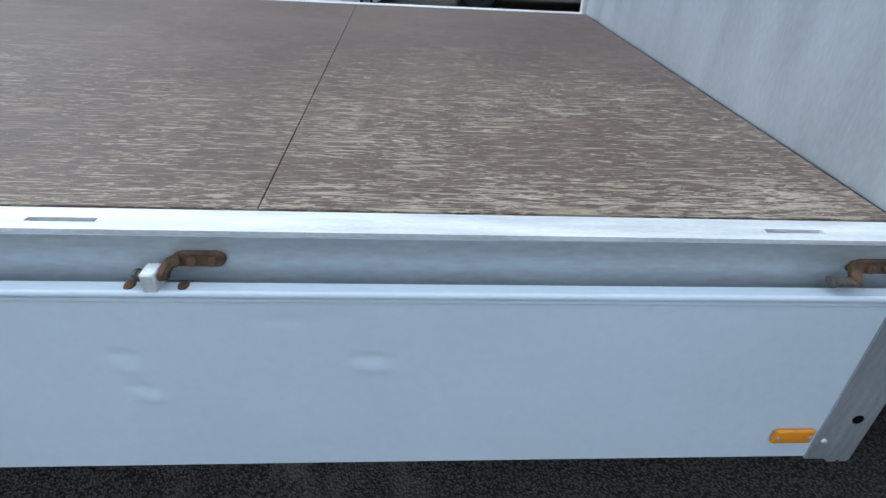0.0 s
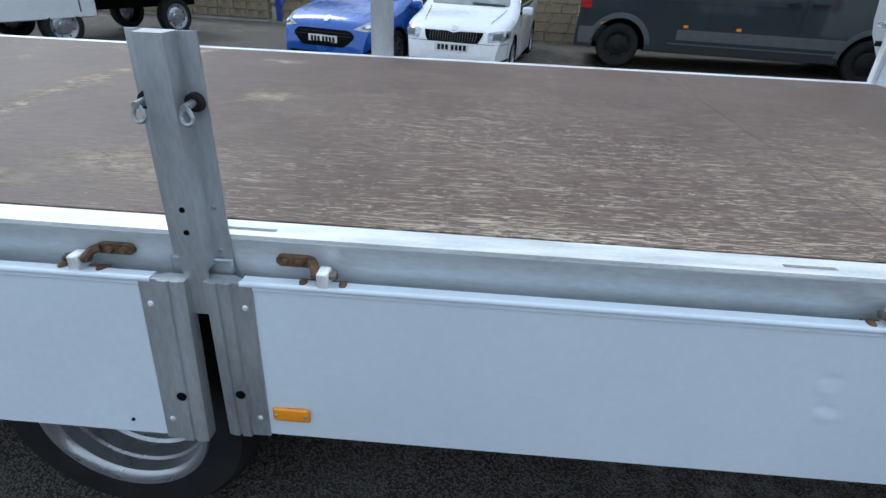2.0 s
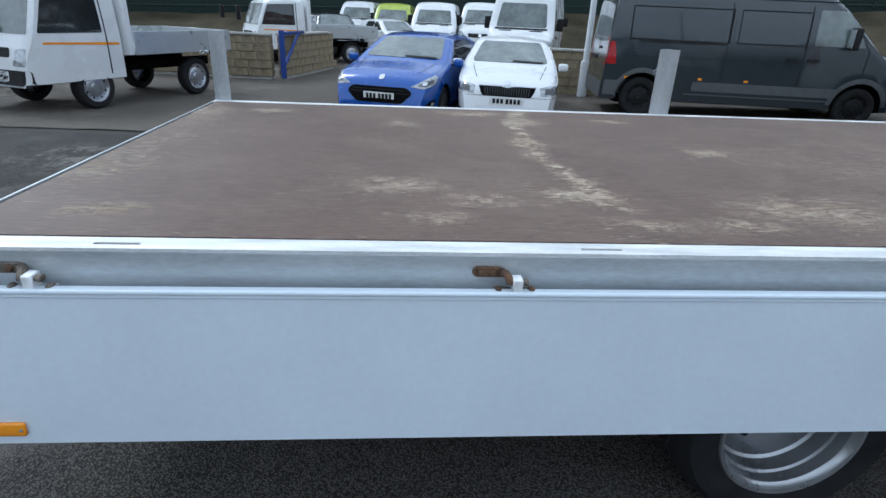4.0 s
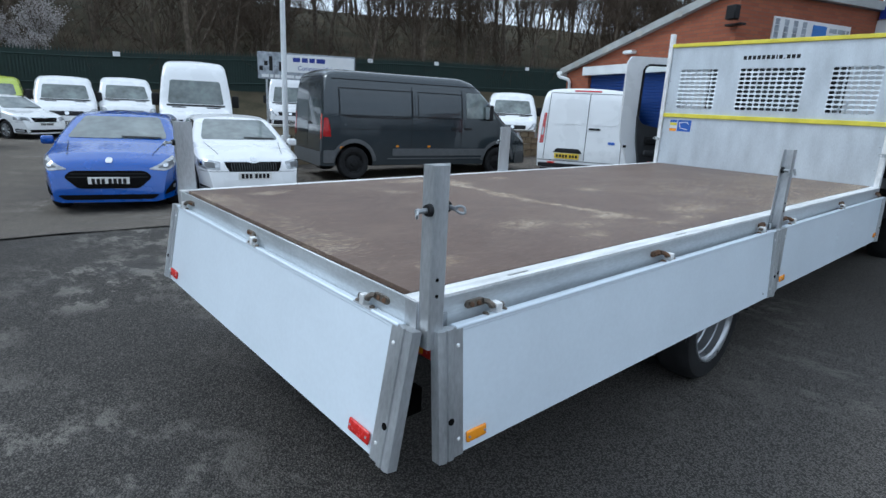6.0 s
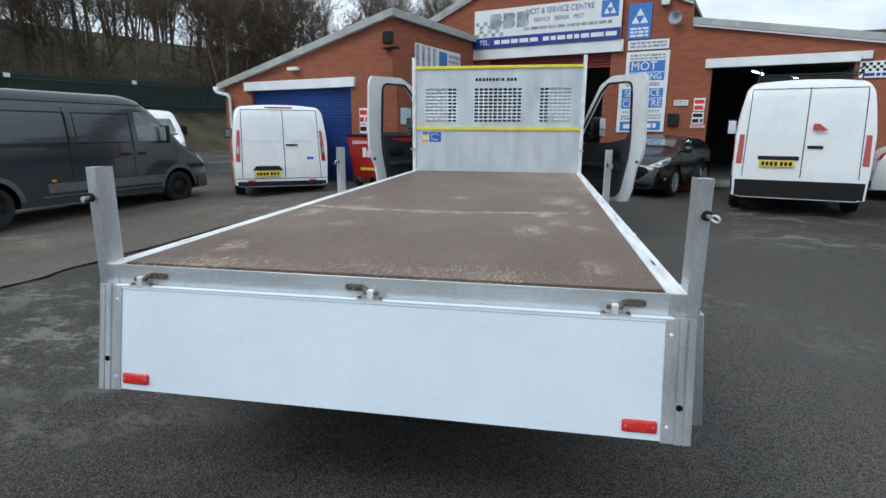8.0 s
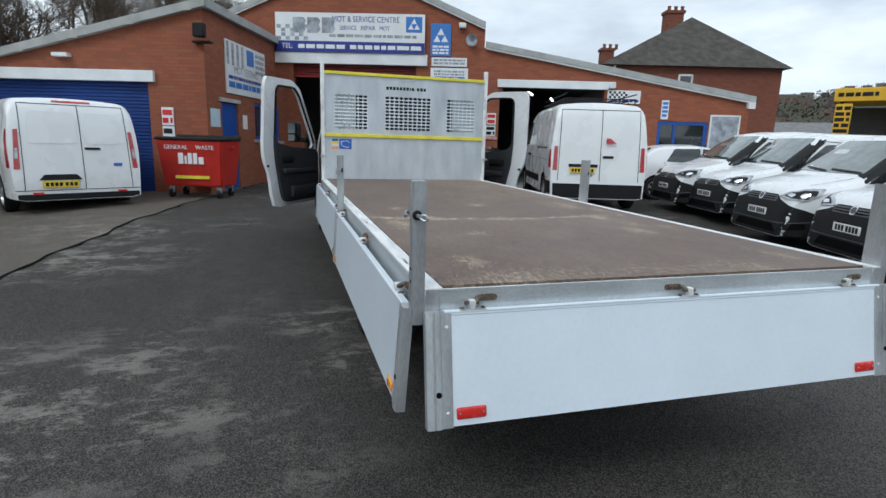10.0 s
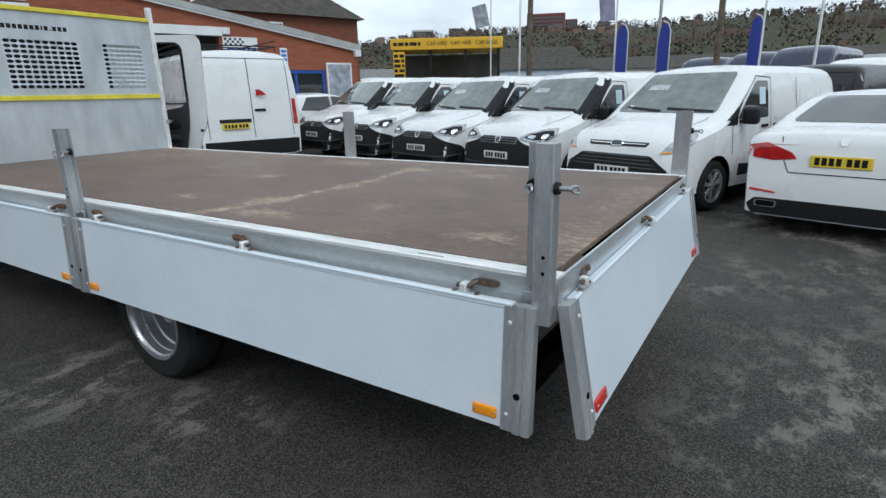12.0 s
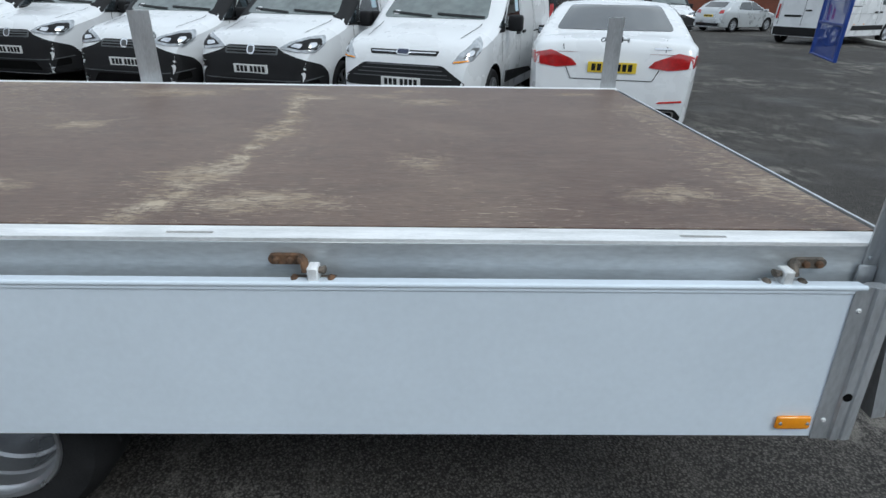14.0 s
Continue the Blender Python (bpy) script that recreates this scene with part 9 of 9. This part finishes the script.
def plant(meshes, x, y, z, rz, s, label, group):
    t = thing("bare_tree", label, "tree", group, m=Matrix.Translation((x, y, z)) @ Matrix.Rotation(rz, 4, "Z") @ Matrix.Diagonal((s, s, s * rnd.uniform(0.9, 1.15), 1)))
    for me in meshes:
        part({"twigs": "crown"}.get(me.name.split(".")[0], me.name.split(".")[0]), me, None, t)
    return t


for j in range(290):
    t = rnd.uniform(0.16, 1.0)
    x, y, z = along(FENCE, t)
    x2, y2, _ = along(FENCE, min(1, t + 0.01))
    d = Vector((x2 - x, y2 - y)).normalized() if t < 0.99 else Vector((1, 0.5)).normalized()
    o = 0.9 + 48 * rnd.random() ** 1.5
    hz = float(np.interp(o, [0, 3, 8, 16, 30, 60], [z, z + 0.4, z + 2.2, z + 5.6, z + 9.6, z + 13]))
    plant(KINDS[rnd.randrange(4)], x - d.y * o, y + d.x * o, hz - 0.3, rnd.uniform(0, 6.28), rnd.uniform(0.75, 1.15), "bare winter tree with thin brown twigs", "bare woodland trees")
for x, y, z in ((-37.6, 0.7, 1.2), (-37.0, 2.9, 1.3)):
    plant(BLOSSOM, x, y, z, x, 0.72, "small tree in white spring blossom behind the fence", "blossom trees")

# brambles and thin saplings between the trunks
bv_, bf_ = [], []
for j in range(4600):
    t = rnd.uniform(0.14, 1.0)
    x, y, z = along(FENCE, t)
    x2, y2, _ = along(FENCE, min(1, t + 0.01))
    d = Vector((x2 - x, y2 - y)).normalized() if t < 0.99 else Vector((1, 0.5)).normalized()
    o = 0.5 + 24 * rnd.random() ** 1.6
    hz = float(np.interp(o, [0, 3, 8, 16, 30], [z, z + 0.4, z + 2.2, z + 5.6, z + 9.6]))
    q = Vector((x - d.y * o, y + d.x * o, hz - 0.2))
    dr = Vector((rnd.uniform(-0.5, 0.5), rnd.uniform(-0.5, 0.5), 1)).normalized()
    r, ln = rnd.uniform(0.010, 0.022), rnd.uniform(0.5, 1.1)
    for k in range(4):
        dr = (dr + Vector((rnd.uniform(-1, 1), rnd.uniform(-1, 1), rnd.uniform(-0.5, 0.3))) * 0.30).normalized()
        e = q + dr * ln
        branch_prism(bv_, bf_, q, e, r, r * 0.8, 3)
        for _ in range(2):
            sd = (dr * 0.5 + Vector((rnd.uniform(-1, 1), rnd.uniform(-1, 1), rnd.uniform(-0.2, 0.8)))).normalized()
            branch_prism(bv_, bf_, e, e + sd * ln * rnd.uniform(0.4, 0.9), r * 0.7, r * 0.35, 3)
        q, r = e, r * 0.8
me = bpy.data.meshes.new("undergrowth")
me.from_pydata([tuple(c) for c in bv_], [], bf_)
me.materials.append(M_TWIG)
tagged(new("undergrowth", me), "tangled brown brambles and saplings on the bank", "undergrowth", kind="stuff")

# ---- east: traders' yards, canopy, poles, hillside ----
EV = "vehicles in the yards across the road"
navy_van = large_van("panel_van", 5.9, 2.8, M_NAVY, "dark navy minibus van across the yard", front_at(23.3, 3.6, 75, 5.9), EV, bumper=M_NAVY, extra=[("side_glass", M_GLASS, "S", [(0.5, 1.40), (3.7, 1.40), (3.7, 2.05), (0.5, 2.05)], {"rad": 0.08})])
for x, y, rz in ((21.0, 1.5, 75), (18.6, -0.05, 75)):
    copy_thing(navy_van, front_at(x, y, rz, 5.9))
v = copy_thing(low_van, front_at(16.1, -1.5, 75, 5.4))
v["group"] = EV
v["label"] = "white panel van parked across the yard"
for x, y, rz in ((26.5, 9.2, 60), (29.5, 11.5, 60), (24.4, 6.2, 62), (31.5, -6.4, 75), (34.5, -10.0, 80), (21.5, 18.5, 95), (29.0, 21.5, 90), (35.0, 20.5, 95)):
    v = copy_thing(low_van, ground_pose(x, y, rz))
    v["group"] = EV
    v["label"] = "white panel van parked across the yard"
for k, (x, y, rz) in enumerate(((18.0, 15.0, 95), (20.2, 20.0, 80), (24.6, 23.0, 85), (26.0, 16.2, 88), (31.5, 25.0, 90), (22.5, 13.2, 95))):
    v = copy_thing((fiesta, dark_car)[k % 2], ground_pose(x, y, rz))
    v["group"] = EV
black_mpv = large_van("dark_people_carrier", 4.9, 1.92, M_BLACKC, "black people carrier seen beyond the small van", rear_at(10.6, -0.55, -112, 4.9), EV, bumper=M_BLACKC, rearw=True, wb=3.0, plates=())
golf = hatch("hatchback_car", 4.25, 1.79, 1.46, M_SILVER, "silver hatchback on the road beyond the yard", ground_pose(27.8, -14.2, -153), group=EV, step=0.1)
copy_thing(low_van, ground_pose(20.5, -14.5, -150))
copy_thing(doblo, ground_pose(24.5, -9.0, 88))["label"] = "white small van waiting across the yard"

M_CANOPY = mat("yellow_canopy_paint", (0.72, 0.42, 0.02), 0.5, 0, 0.06, 1, 40, 0.05)
M_RENDER = mat("pale_blue_render", (0.52, 0.58, 0.66), 0.8, 0, 0.08, 1, 40, 0.1)
M_CREAM = mat("cream_render", (0.60, 0.58, 0.52), 0.85, 0, 0.08, 0.6, 40, 0.1)
sales = thing("car_sales_canopy", "yellow forecourt canopy of a car sales yard", "building", kind="structure", m=pose(34.9, 22.4, 0, 0, 0, -60))
bm = bmesh.new()
addbox(bm, -4.1, 4.1, -1.5, 3, 4.55, 5.35, 0.04)
cn = part("canopy", bm, M_CANOPY, sales, "yellow canopy fascia")
lettering("lettering", "CAR HIRE   VAN HIRE   CAR SALES", 0.40, M_BLACK, cn, Matrix.Translation((1.15, -1.51, 4.95)) @ SM @ Matrix.Diagonal((0.85, 1, 1, 1)), 0.01)
bars(cn, -3.9, -1.9, 4.82, 5.1, -1.505, M_BLACK, 1, 51, 0.15)
for x in (-3.7, -1.2, 1.4, 3.8):
    bm = bmesh.new()
    addbox(bm, x - 0.1, x + 0.1, -1.2, -1.0, 0, 4.55, 0.01)
    part("column", bm, M_BLACK, sales)
bm = bmesh.new()
addbox(bm, -4.1, 4.1, 2.5, 8, 0, 4.4)
part("kiosk", bm, M_INSIDE, sales, "dark kiosk front", 0)
bm = bmesh.new()
addbox(bm, -3.9, -3.05, -1.8, -1.7, 2.4, 4.4, 0.02)
yb_ = part("price_board", bm, M_CANOPY, sales, "yellow price board")
bars(yb_, -3.85, -3.1, 2.6, 4.3, -1.805, M_BLACK, 5, 52)


def shed(name, label, x, y, rz, w, d, h, ridge, wallm, roofm, wins=0):
    root = thing(name, label, "building", kind="structure", m=pose(x, y, 0, 0, 0, rz))
    bm = bmesh.new()
    addbox(bm, -w / 2, w / 2, 0, d, 0, h)
    part("wall", bm, wallm, root, "", 0)
    bm = bmesh.new()
    a = [bm.verts.new(v) for v in ((-w / 2 - 0.3, -0.3, h), (w / 2 + 0.3, -0.3, h), (w / 2 + 0.3, d + 0.3, h), (-w / 2 - 0.3, d + 0.3, h))]
    r_ = [bm.verts.new((-w / 2 + w * 0.12, d / 2, ridge)), bm.verts.new((w / 2 - w * 0.12, d / 2, ridge))]
    bm.faces.new((a[0], a[1], r_[1], r_[0]))
    bm.faces.new((a[2], a[3], r_[0], r_[1]))
    bm.faces.new((a[1], a[2], r_[1]))
    bm.faces.new((a[3], a[0], r_[0]))
    bm.faces.new(a[::-1])
    part("roof", bm, roofm, root, "", 0)
    for k in range(wins):
        bm = bmesh.new()
        cx = -w / 2 + w * (k + 0.5) / wins
        addbox(bm, cx - w / wins * 0.34, cx + w / wins * 0.34, -0.05, 0.0, h * 0.35, h * 0.78, 0.01)
        wi = part("window", bm, M_WHITEP, root)
        bm = bmesh.new()
        addbox(bm, cx - w / wins * 0.29, cx + w / wins * 0.29, -0.06, -0.05, h * 0.40, h * 0.73)
        part("pane", bm, M_GLASS, wi)
    return root


shed("trade_shed", "pale blue rendered shed with a dark slate roof", 52, 22, -64, 10, 8, 3.6, 6.0, M_RENDER, M_SLATE, 3)
shed("trade_shed", "long low cream shed with many windows", 62, 10, -75, 26, 8, 3.6, 5.0, M_CREAM, M_SLATE, 9)
shed("trade_shed", "low sheds with pale roof lights", 48, 46, -45, 26, 9, 3.2, 4.6, M_CREAM, M_ROOFG, 6)
shed("trade_shed", "brown brick works along the road", 70, -16, -100, 40, 10, 4.0, 5.6, M_BRICKD, M_SLATE, 8)
shed("trade_shed", "brown brick works along the road", 58, -46, -120, 34, 10, 4.2, 6.0, M_BRICKD, M_SLATE, 7)

for x, y, h, r, mt, lab in ((15.0, 7.4, 6.6, 0.035, M_WHITEP, "slim white flag pole"), (17.5, 5.0, 6.4, 0.035, M_WHITEP, "slim white flag pole"), (19.5, 9.0, 10.5, 0.12, M_BARK, "dark timber telegraph pole"), (19.0, 3.9, 9.5, 0.06, M_GALV, "grey steel lamp column"), (17.0, 0.6, 6.2, 0.035, M_WHITEP, "slim white flag pole"), (14.5, 1.46, 7.5, 0.09, M_BARK, "dark timber telegraph pole"), (15.2, -0.75, 6.2, 0.04, M_WHITEP, "slim white flag pole"), (21.5, 11.8, 6.0, 0.035, M_WHITEP, "slim white flag pole")):
    bm = bmesh.new()
    addcyl(bm, (0, 0, -0.1), (0, 0, h), r, r * 0.75, 10)
    solid("pole", bm, mt, lab, "pole", "poles along the yards", m=pose(x, y, gz(x, y)))
M_FLAG = mat("faded_lilac_flag", (0.30, 0.29, 0.40), 0.9, 0, 0.15, 3, 40, 0.1)


def cloth(w, h, mt, label, m, wave):
    bm = bmesh.new()
    vs = [[bm.verts.new((w * i / 8, wave * math.sin(i * 1.1 + j * 0.4) * i / 8, h * j / 10)) for i in range(9)] for j in range(11)]
    for j in range(10):
        for i in range(8):
            bm.faces.new((vs[j][i], vs[j][i + 1], vs[j + 1][i + 1], vs[j + 1][i]))
    geo = bmesh.ops.extrude_face_region(bm, geom=bm.faces[:])
    bmesh.ops.translate(bm, vec=(0, 0.012, 0), verts=[v for v in geo["geom"] if isinstance(v, bmesh.types.BMVert)])
    return solid("flag", bm, mt, label, "flag", "flags along the yards", m=m)


cloth(0.5, 1.9, M_FLAG, "faded lilac flag on a white pole", pose(17.5, 5.05, 3.7, 0, 4, 118), 0.08)
cloth(0.65, 0.95, M_SIGNG, "pale grey flag on a white pole", pose(21.5, 11.85, 4.4, 0, 12, 118), 0.10)
for x, y, z in ((17.0, 4.45, 1.4), (17.3, 3.2, 1.4), (17.4, 0.62, 1.6), (17.5, -3.6, 1.4)):
    fb = thing("feather_banner", "blue feather banner on a bent pole", "banner", "feather banners", m=pose(x, y, gz(x, y), 0, 0, 110))
    bm = bmesh.new()
    addprism(bm, [(0.02, 1.0), (0.34, 1.1), (0.36, 3.0), (0.31, 3.40), (0.20, 3.55), (0.02, 3.4)], -0.01, 0.01, Matrix(((1, 0, 0, 0), (0, 0, 1, 0), (0, 1, 0, 0), (0, 0, 0, 1))))
    part("banner_cloth", bm, M_SIGNB, fb, "blue cloth")
    bm = bmesh.new()
    addtube(bm, [(0, 0, 0), (0, 0, 3.3), (0.08, 0, 3.52), (0.24, 0, 3.60)], 0.02, 6)
    part("banner_pole", bm, M_WHITEP, fb)
    bm = bmesh.new()
    for k in range(6):
        addbox(bm, 0.12, 0.26, -0.014, -0.0105, 1.5 + k * 0.28, 1.68 + k * 0.28)
    part("writing_bars", bm, M_SIGNW, fb, "", 0)
# back of a framed sign, and the blue gates
fs_ = thing("framed_sign", "back of a white framed sign on posts", "sign", m=pose(25.5, -3.0, -0.2, 0, 0, 80))
bm = bmesh.new()
addbox(bm, -1.1, 1.1, -0.02, 0.02, 1.35, 2.75, 0.01)
part("board", bm, M_SIGNW, fs_)
for x in (-0.8, 0.8):
    bm = bmesh.new()
    addbox(bm, x - 0.04, x + 0.04, -0.09, -0.021, 0, 2.75, 0.005)
    part("post", bm, M_GALV, fs_)
for z in (1.35, 2.05, 2.70):
    bm = bmesh.new()
    addbox(bm, -1.1, 1.1, -0.06, -0.021, z, z + 0.05, 0.004)
    part("rail", bm, M_GALV, fs_)
bg = thing("blue_gate", "open blue steel mesh gate with notices", "gate", m=pose(12.9, -9.5, -0.2, 0, 0, -22))
for x0, x1, z0, z1 in ((0, 0.08, 0, 2.1), (3.0, 3.08, 0, 2.1), (0.08, 3.0, 0.08, 0.16), (0.08, 3.0, 1.0, 1.06), (0.08, 3.0, 2.02, 2.1)):
    bm = bmesh.new()
    addbox(bm, x0, x1, -0.04, 0.04, z0, z1, 0.006)
    part("gate_frame", bm, M_BLUEF, bg)
for k in range(20):
    bm = bmesh.new()
    addcyl(bm, (0.15 + k * 0.145, 0, 0.12), (0.15 + k * 0.145, 0, 2.05), 0.012, 0.012, 6)
    part("gate_bar", bm, M_BLUEF, bg)
bm = bmesh.new()
addbox(bm, 0.5, 1.0, -0.06, -0.045, 1.3, 1.95, 0.004)
part("notice", bm, M_SIGNW, bg, "white notice")
bm = bmesh.new()
addbox(bm, 13.0, 75, -10.2, -9.9, 0.0, 0.10, 0.01, pose(0, 0, 0, 0, 0, -14))
solid("kerb", bm, M_CONC, "pale concrete kerb along the yard entrance", "kerb", kind="structure")

# far hillside with houses and hedges
M_HILL = mat("winter_hillside", (0.050, 0.045, 0.028), 0.95, 0, 0.3, 0.012, 0.2, 0.0, tint=(0.035, 0.040, 0.022))
M_REDB = mat("far_red_block", (0.16, 0.055, 0.055), 0.9, 0, 0.1, 0.02, 1, 0.0)
M_FARB = mat("far_house_brick", (0.17, 0.13, 0.105), 0.9, 0, 0.3, 0.02, 1, 0.0)
M_FARR = mat("far_roof", (0.085, 0.075, 0.07), 0.9, 0, 0.2, 0.02, 1, 0.0)
M_FARW = mat("far_render", (0.45, 0.44, 0.42), 0.9, 0, 0.1, 0.02, 1, 0.0)
M_WOODS = mat("far_bare_woods", (0.036, 0.031, 0.023), 0.95, 0, 0.3, 0.05, 1, 0.0)


def hill_z(az, r):
    """Height of the far ground at a bearing (degrees from east) and distance."""
    top = float(np.interp(az, [-75, -45, -20, 0, 15, 28, 38, 48, 62], [50, 48, 45, 43, 42, 42, 35, 27, 18]))
    k = smooth01((r - 95) / 330)
    return -1 + top * k + 2.5 * noise.noise(Vector((az * 0.12, r * 0.012, 0)))


bm = bmesh.new()
prev = None
for i in range(100):
    az = -85 + 150 * i / 99
    row = []
    for r in (92, 120, 160, 210, 270, 330, 390, 440, 520, 700):
        c = Vector((math.cos(radians(az)) * r, math.sin(radians(az)) * r, hill_z(az, r) if r > 95 else -1.5))
        row.append(bm.verts.new(c))
    if prev:
        for k in range(9):
            bm.faces.new((prev[k], prev[k + 1], row[k + 1], row[k]))
    prev = row
solid("hillside", bm, M_HILL, "distant hillside under winter trees and houses", "hill", kind="structure")
rnd = random.Random(31)
wv, wf2 = bmesh.new(), bmesh.new()
for k in range(240):
    az, r = rnd.uniform(-70, 52), 430 - 210 * rnd.random() ** 1.4
    z = hill_z(az, r)
    m = Matrix.Translation((math.cos(radians(az)) * r, math.sin(radians(az)) * r, z)) @ Matrix.Rotation(radians(az + rnd.choice((0, 90)) + rnd.uniform(-12, 12)), 4, "Z")
    w, d, h = rnd.uniform(3.5, 6.5), rnd.uniform(3.5, 5), rnd.uniform(2.0, 3.2)
    addbox(wv, -w / 2, w / 2, -d / 2, d / 2, -2, h, 0, m)
    b = [wf2.verts.new(m @ Vector(v)) for v in ((-w / 2, -d / 2, h), (w / 2, -d / 2, h), (w / 2, d / 2, h), (-w / 2, d / 2, h), (-w / 2, 0, h + 1.7), (w / 2, 0, h + 1.7))]
    for q in ((0, 1, 5, 4), (2, 3, 4, 5), (1, 2, 5), (3, 0, 4)):
        wf2.faces.new([b[i] for i in q])
solid("far_houses", wv, M_FARB, "many distant brick houses on the hillside", "houses", kind="stuff", smooth=0)
solid("far_roofs", wf2, M_FARR, "grey roofs of distant houses", "roofs", kind="stuff", smooth=0)
tv, tf = [], []
for k in range(5200):
    az, r = rnd.uniform(-75, 55), rnd.uniform(105, 450) if k % 4 else rnd.uniform(415, 450)
    z = hill_z(az, r)
    c = Vector((math.cos(radians(az)) * r, math.sin(radians(az)) * r, z))
    for _ in range(8):
        p = c + Vector((rnd.uniform(-3, 3), rnd.uniform(-3, 3), rnd.uniform(0.2, 4.5)))
        s = rnd.uniform(0.3, 0.8)
        b = len(tv)
        tv += [p + Vector((rnd.uniform(-1, 1), rnd.uniform(-1, 1), rnd.uniform(-1, 1))) * s for _ in range(4)]
        tf += [(b, b + 1, b + 2), (b, b + 2, b + 3), (b, b + 3, b + 1), (b + 1, b + 3, b + 2)]
me = bpy.data.meshes.new("far_woods")
me.from_pydata([tuple(v) for v in tv], [], tf)
me.materials.append(M_WOODS)
tagged(new("far_woods", me), "distant bare woodland on the hillside", "woods", kind="stuff")
for az, r, w, h, mt, lab in ((22, 400, 25, 12, M_REDB, "distant red brick tower block on the ridge"), (34, 420, 16, 8, M_FARW, "distant pale block on the ridge"), (19.6, 410, 8, 8, M_REDB, "distant brick block on the ridge")):
    bm = bmesh.new()
    addbox(bm, -6, 6, -w / 2, w / 2, -6, h)
    ob = thing("far_block", lab, "building", kind="structure", m=Matrix.Translation((math.cos(radians(az)) * r, math.sin(radians(az)) * r, hill_z(az, r))) @ Matrix.Rotation(radians(az), 4, "Z"))
    part("wall", bm, mt, ob, "", 0)
    for j in range(4):
        bm = bmesh.new()
        addbox(bm, -6.1, -6.0, -w / 2 + 1, w / 2 - 1, 2 + j * (h - 3) / 4, 3.2 + j * (h - 3) / 4)
        part("window_band", bm, M_GLASS, ob, "", 0)

# a small square repair in the asphalt behind the tail
rep = thing("surface_repair", "small square concrete repair in the asphalt with a dark joint", "repair", kind="structure", m=pose(0.36, -1.68, gz(0.36, -1.68), 0, 0, -16))
bm = bmesh.new()
addbox(bm, -0.25, 0.255, -0.26, 0.26, -0.02, 0.004, 0.002)
part("tar_joint", bm, mat("tar_joint", (0.045, 0.043, 0.04), 0.8, 0, 0.3, 9, 90, 0.3), rep, "dark tar joint")
bm = bmesh.new()
addbox(bm, -0.225, 0.235, -0.235, 0.24, 0.0, 0.007, 0.003)
part("concrete_infill", bm, mat("grey_repair_concrete", (0.20, 0.19, 0.175), 0.85, 0, 0.22, 6, 90, 0.4), rep, "pale concrete infill")
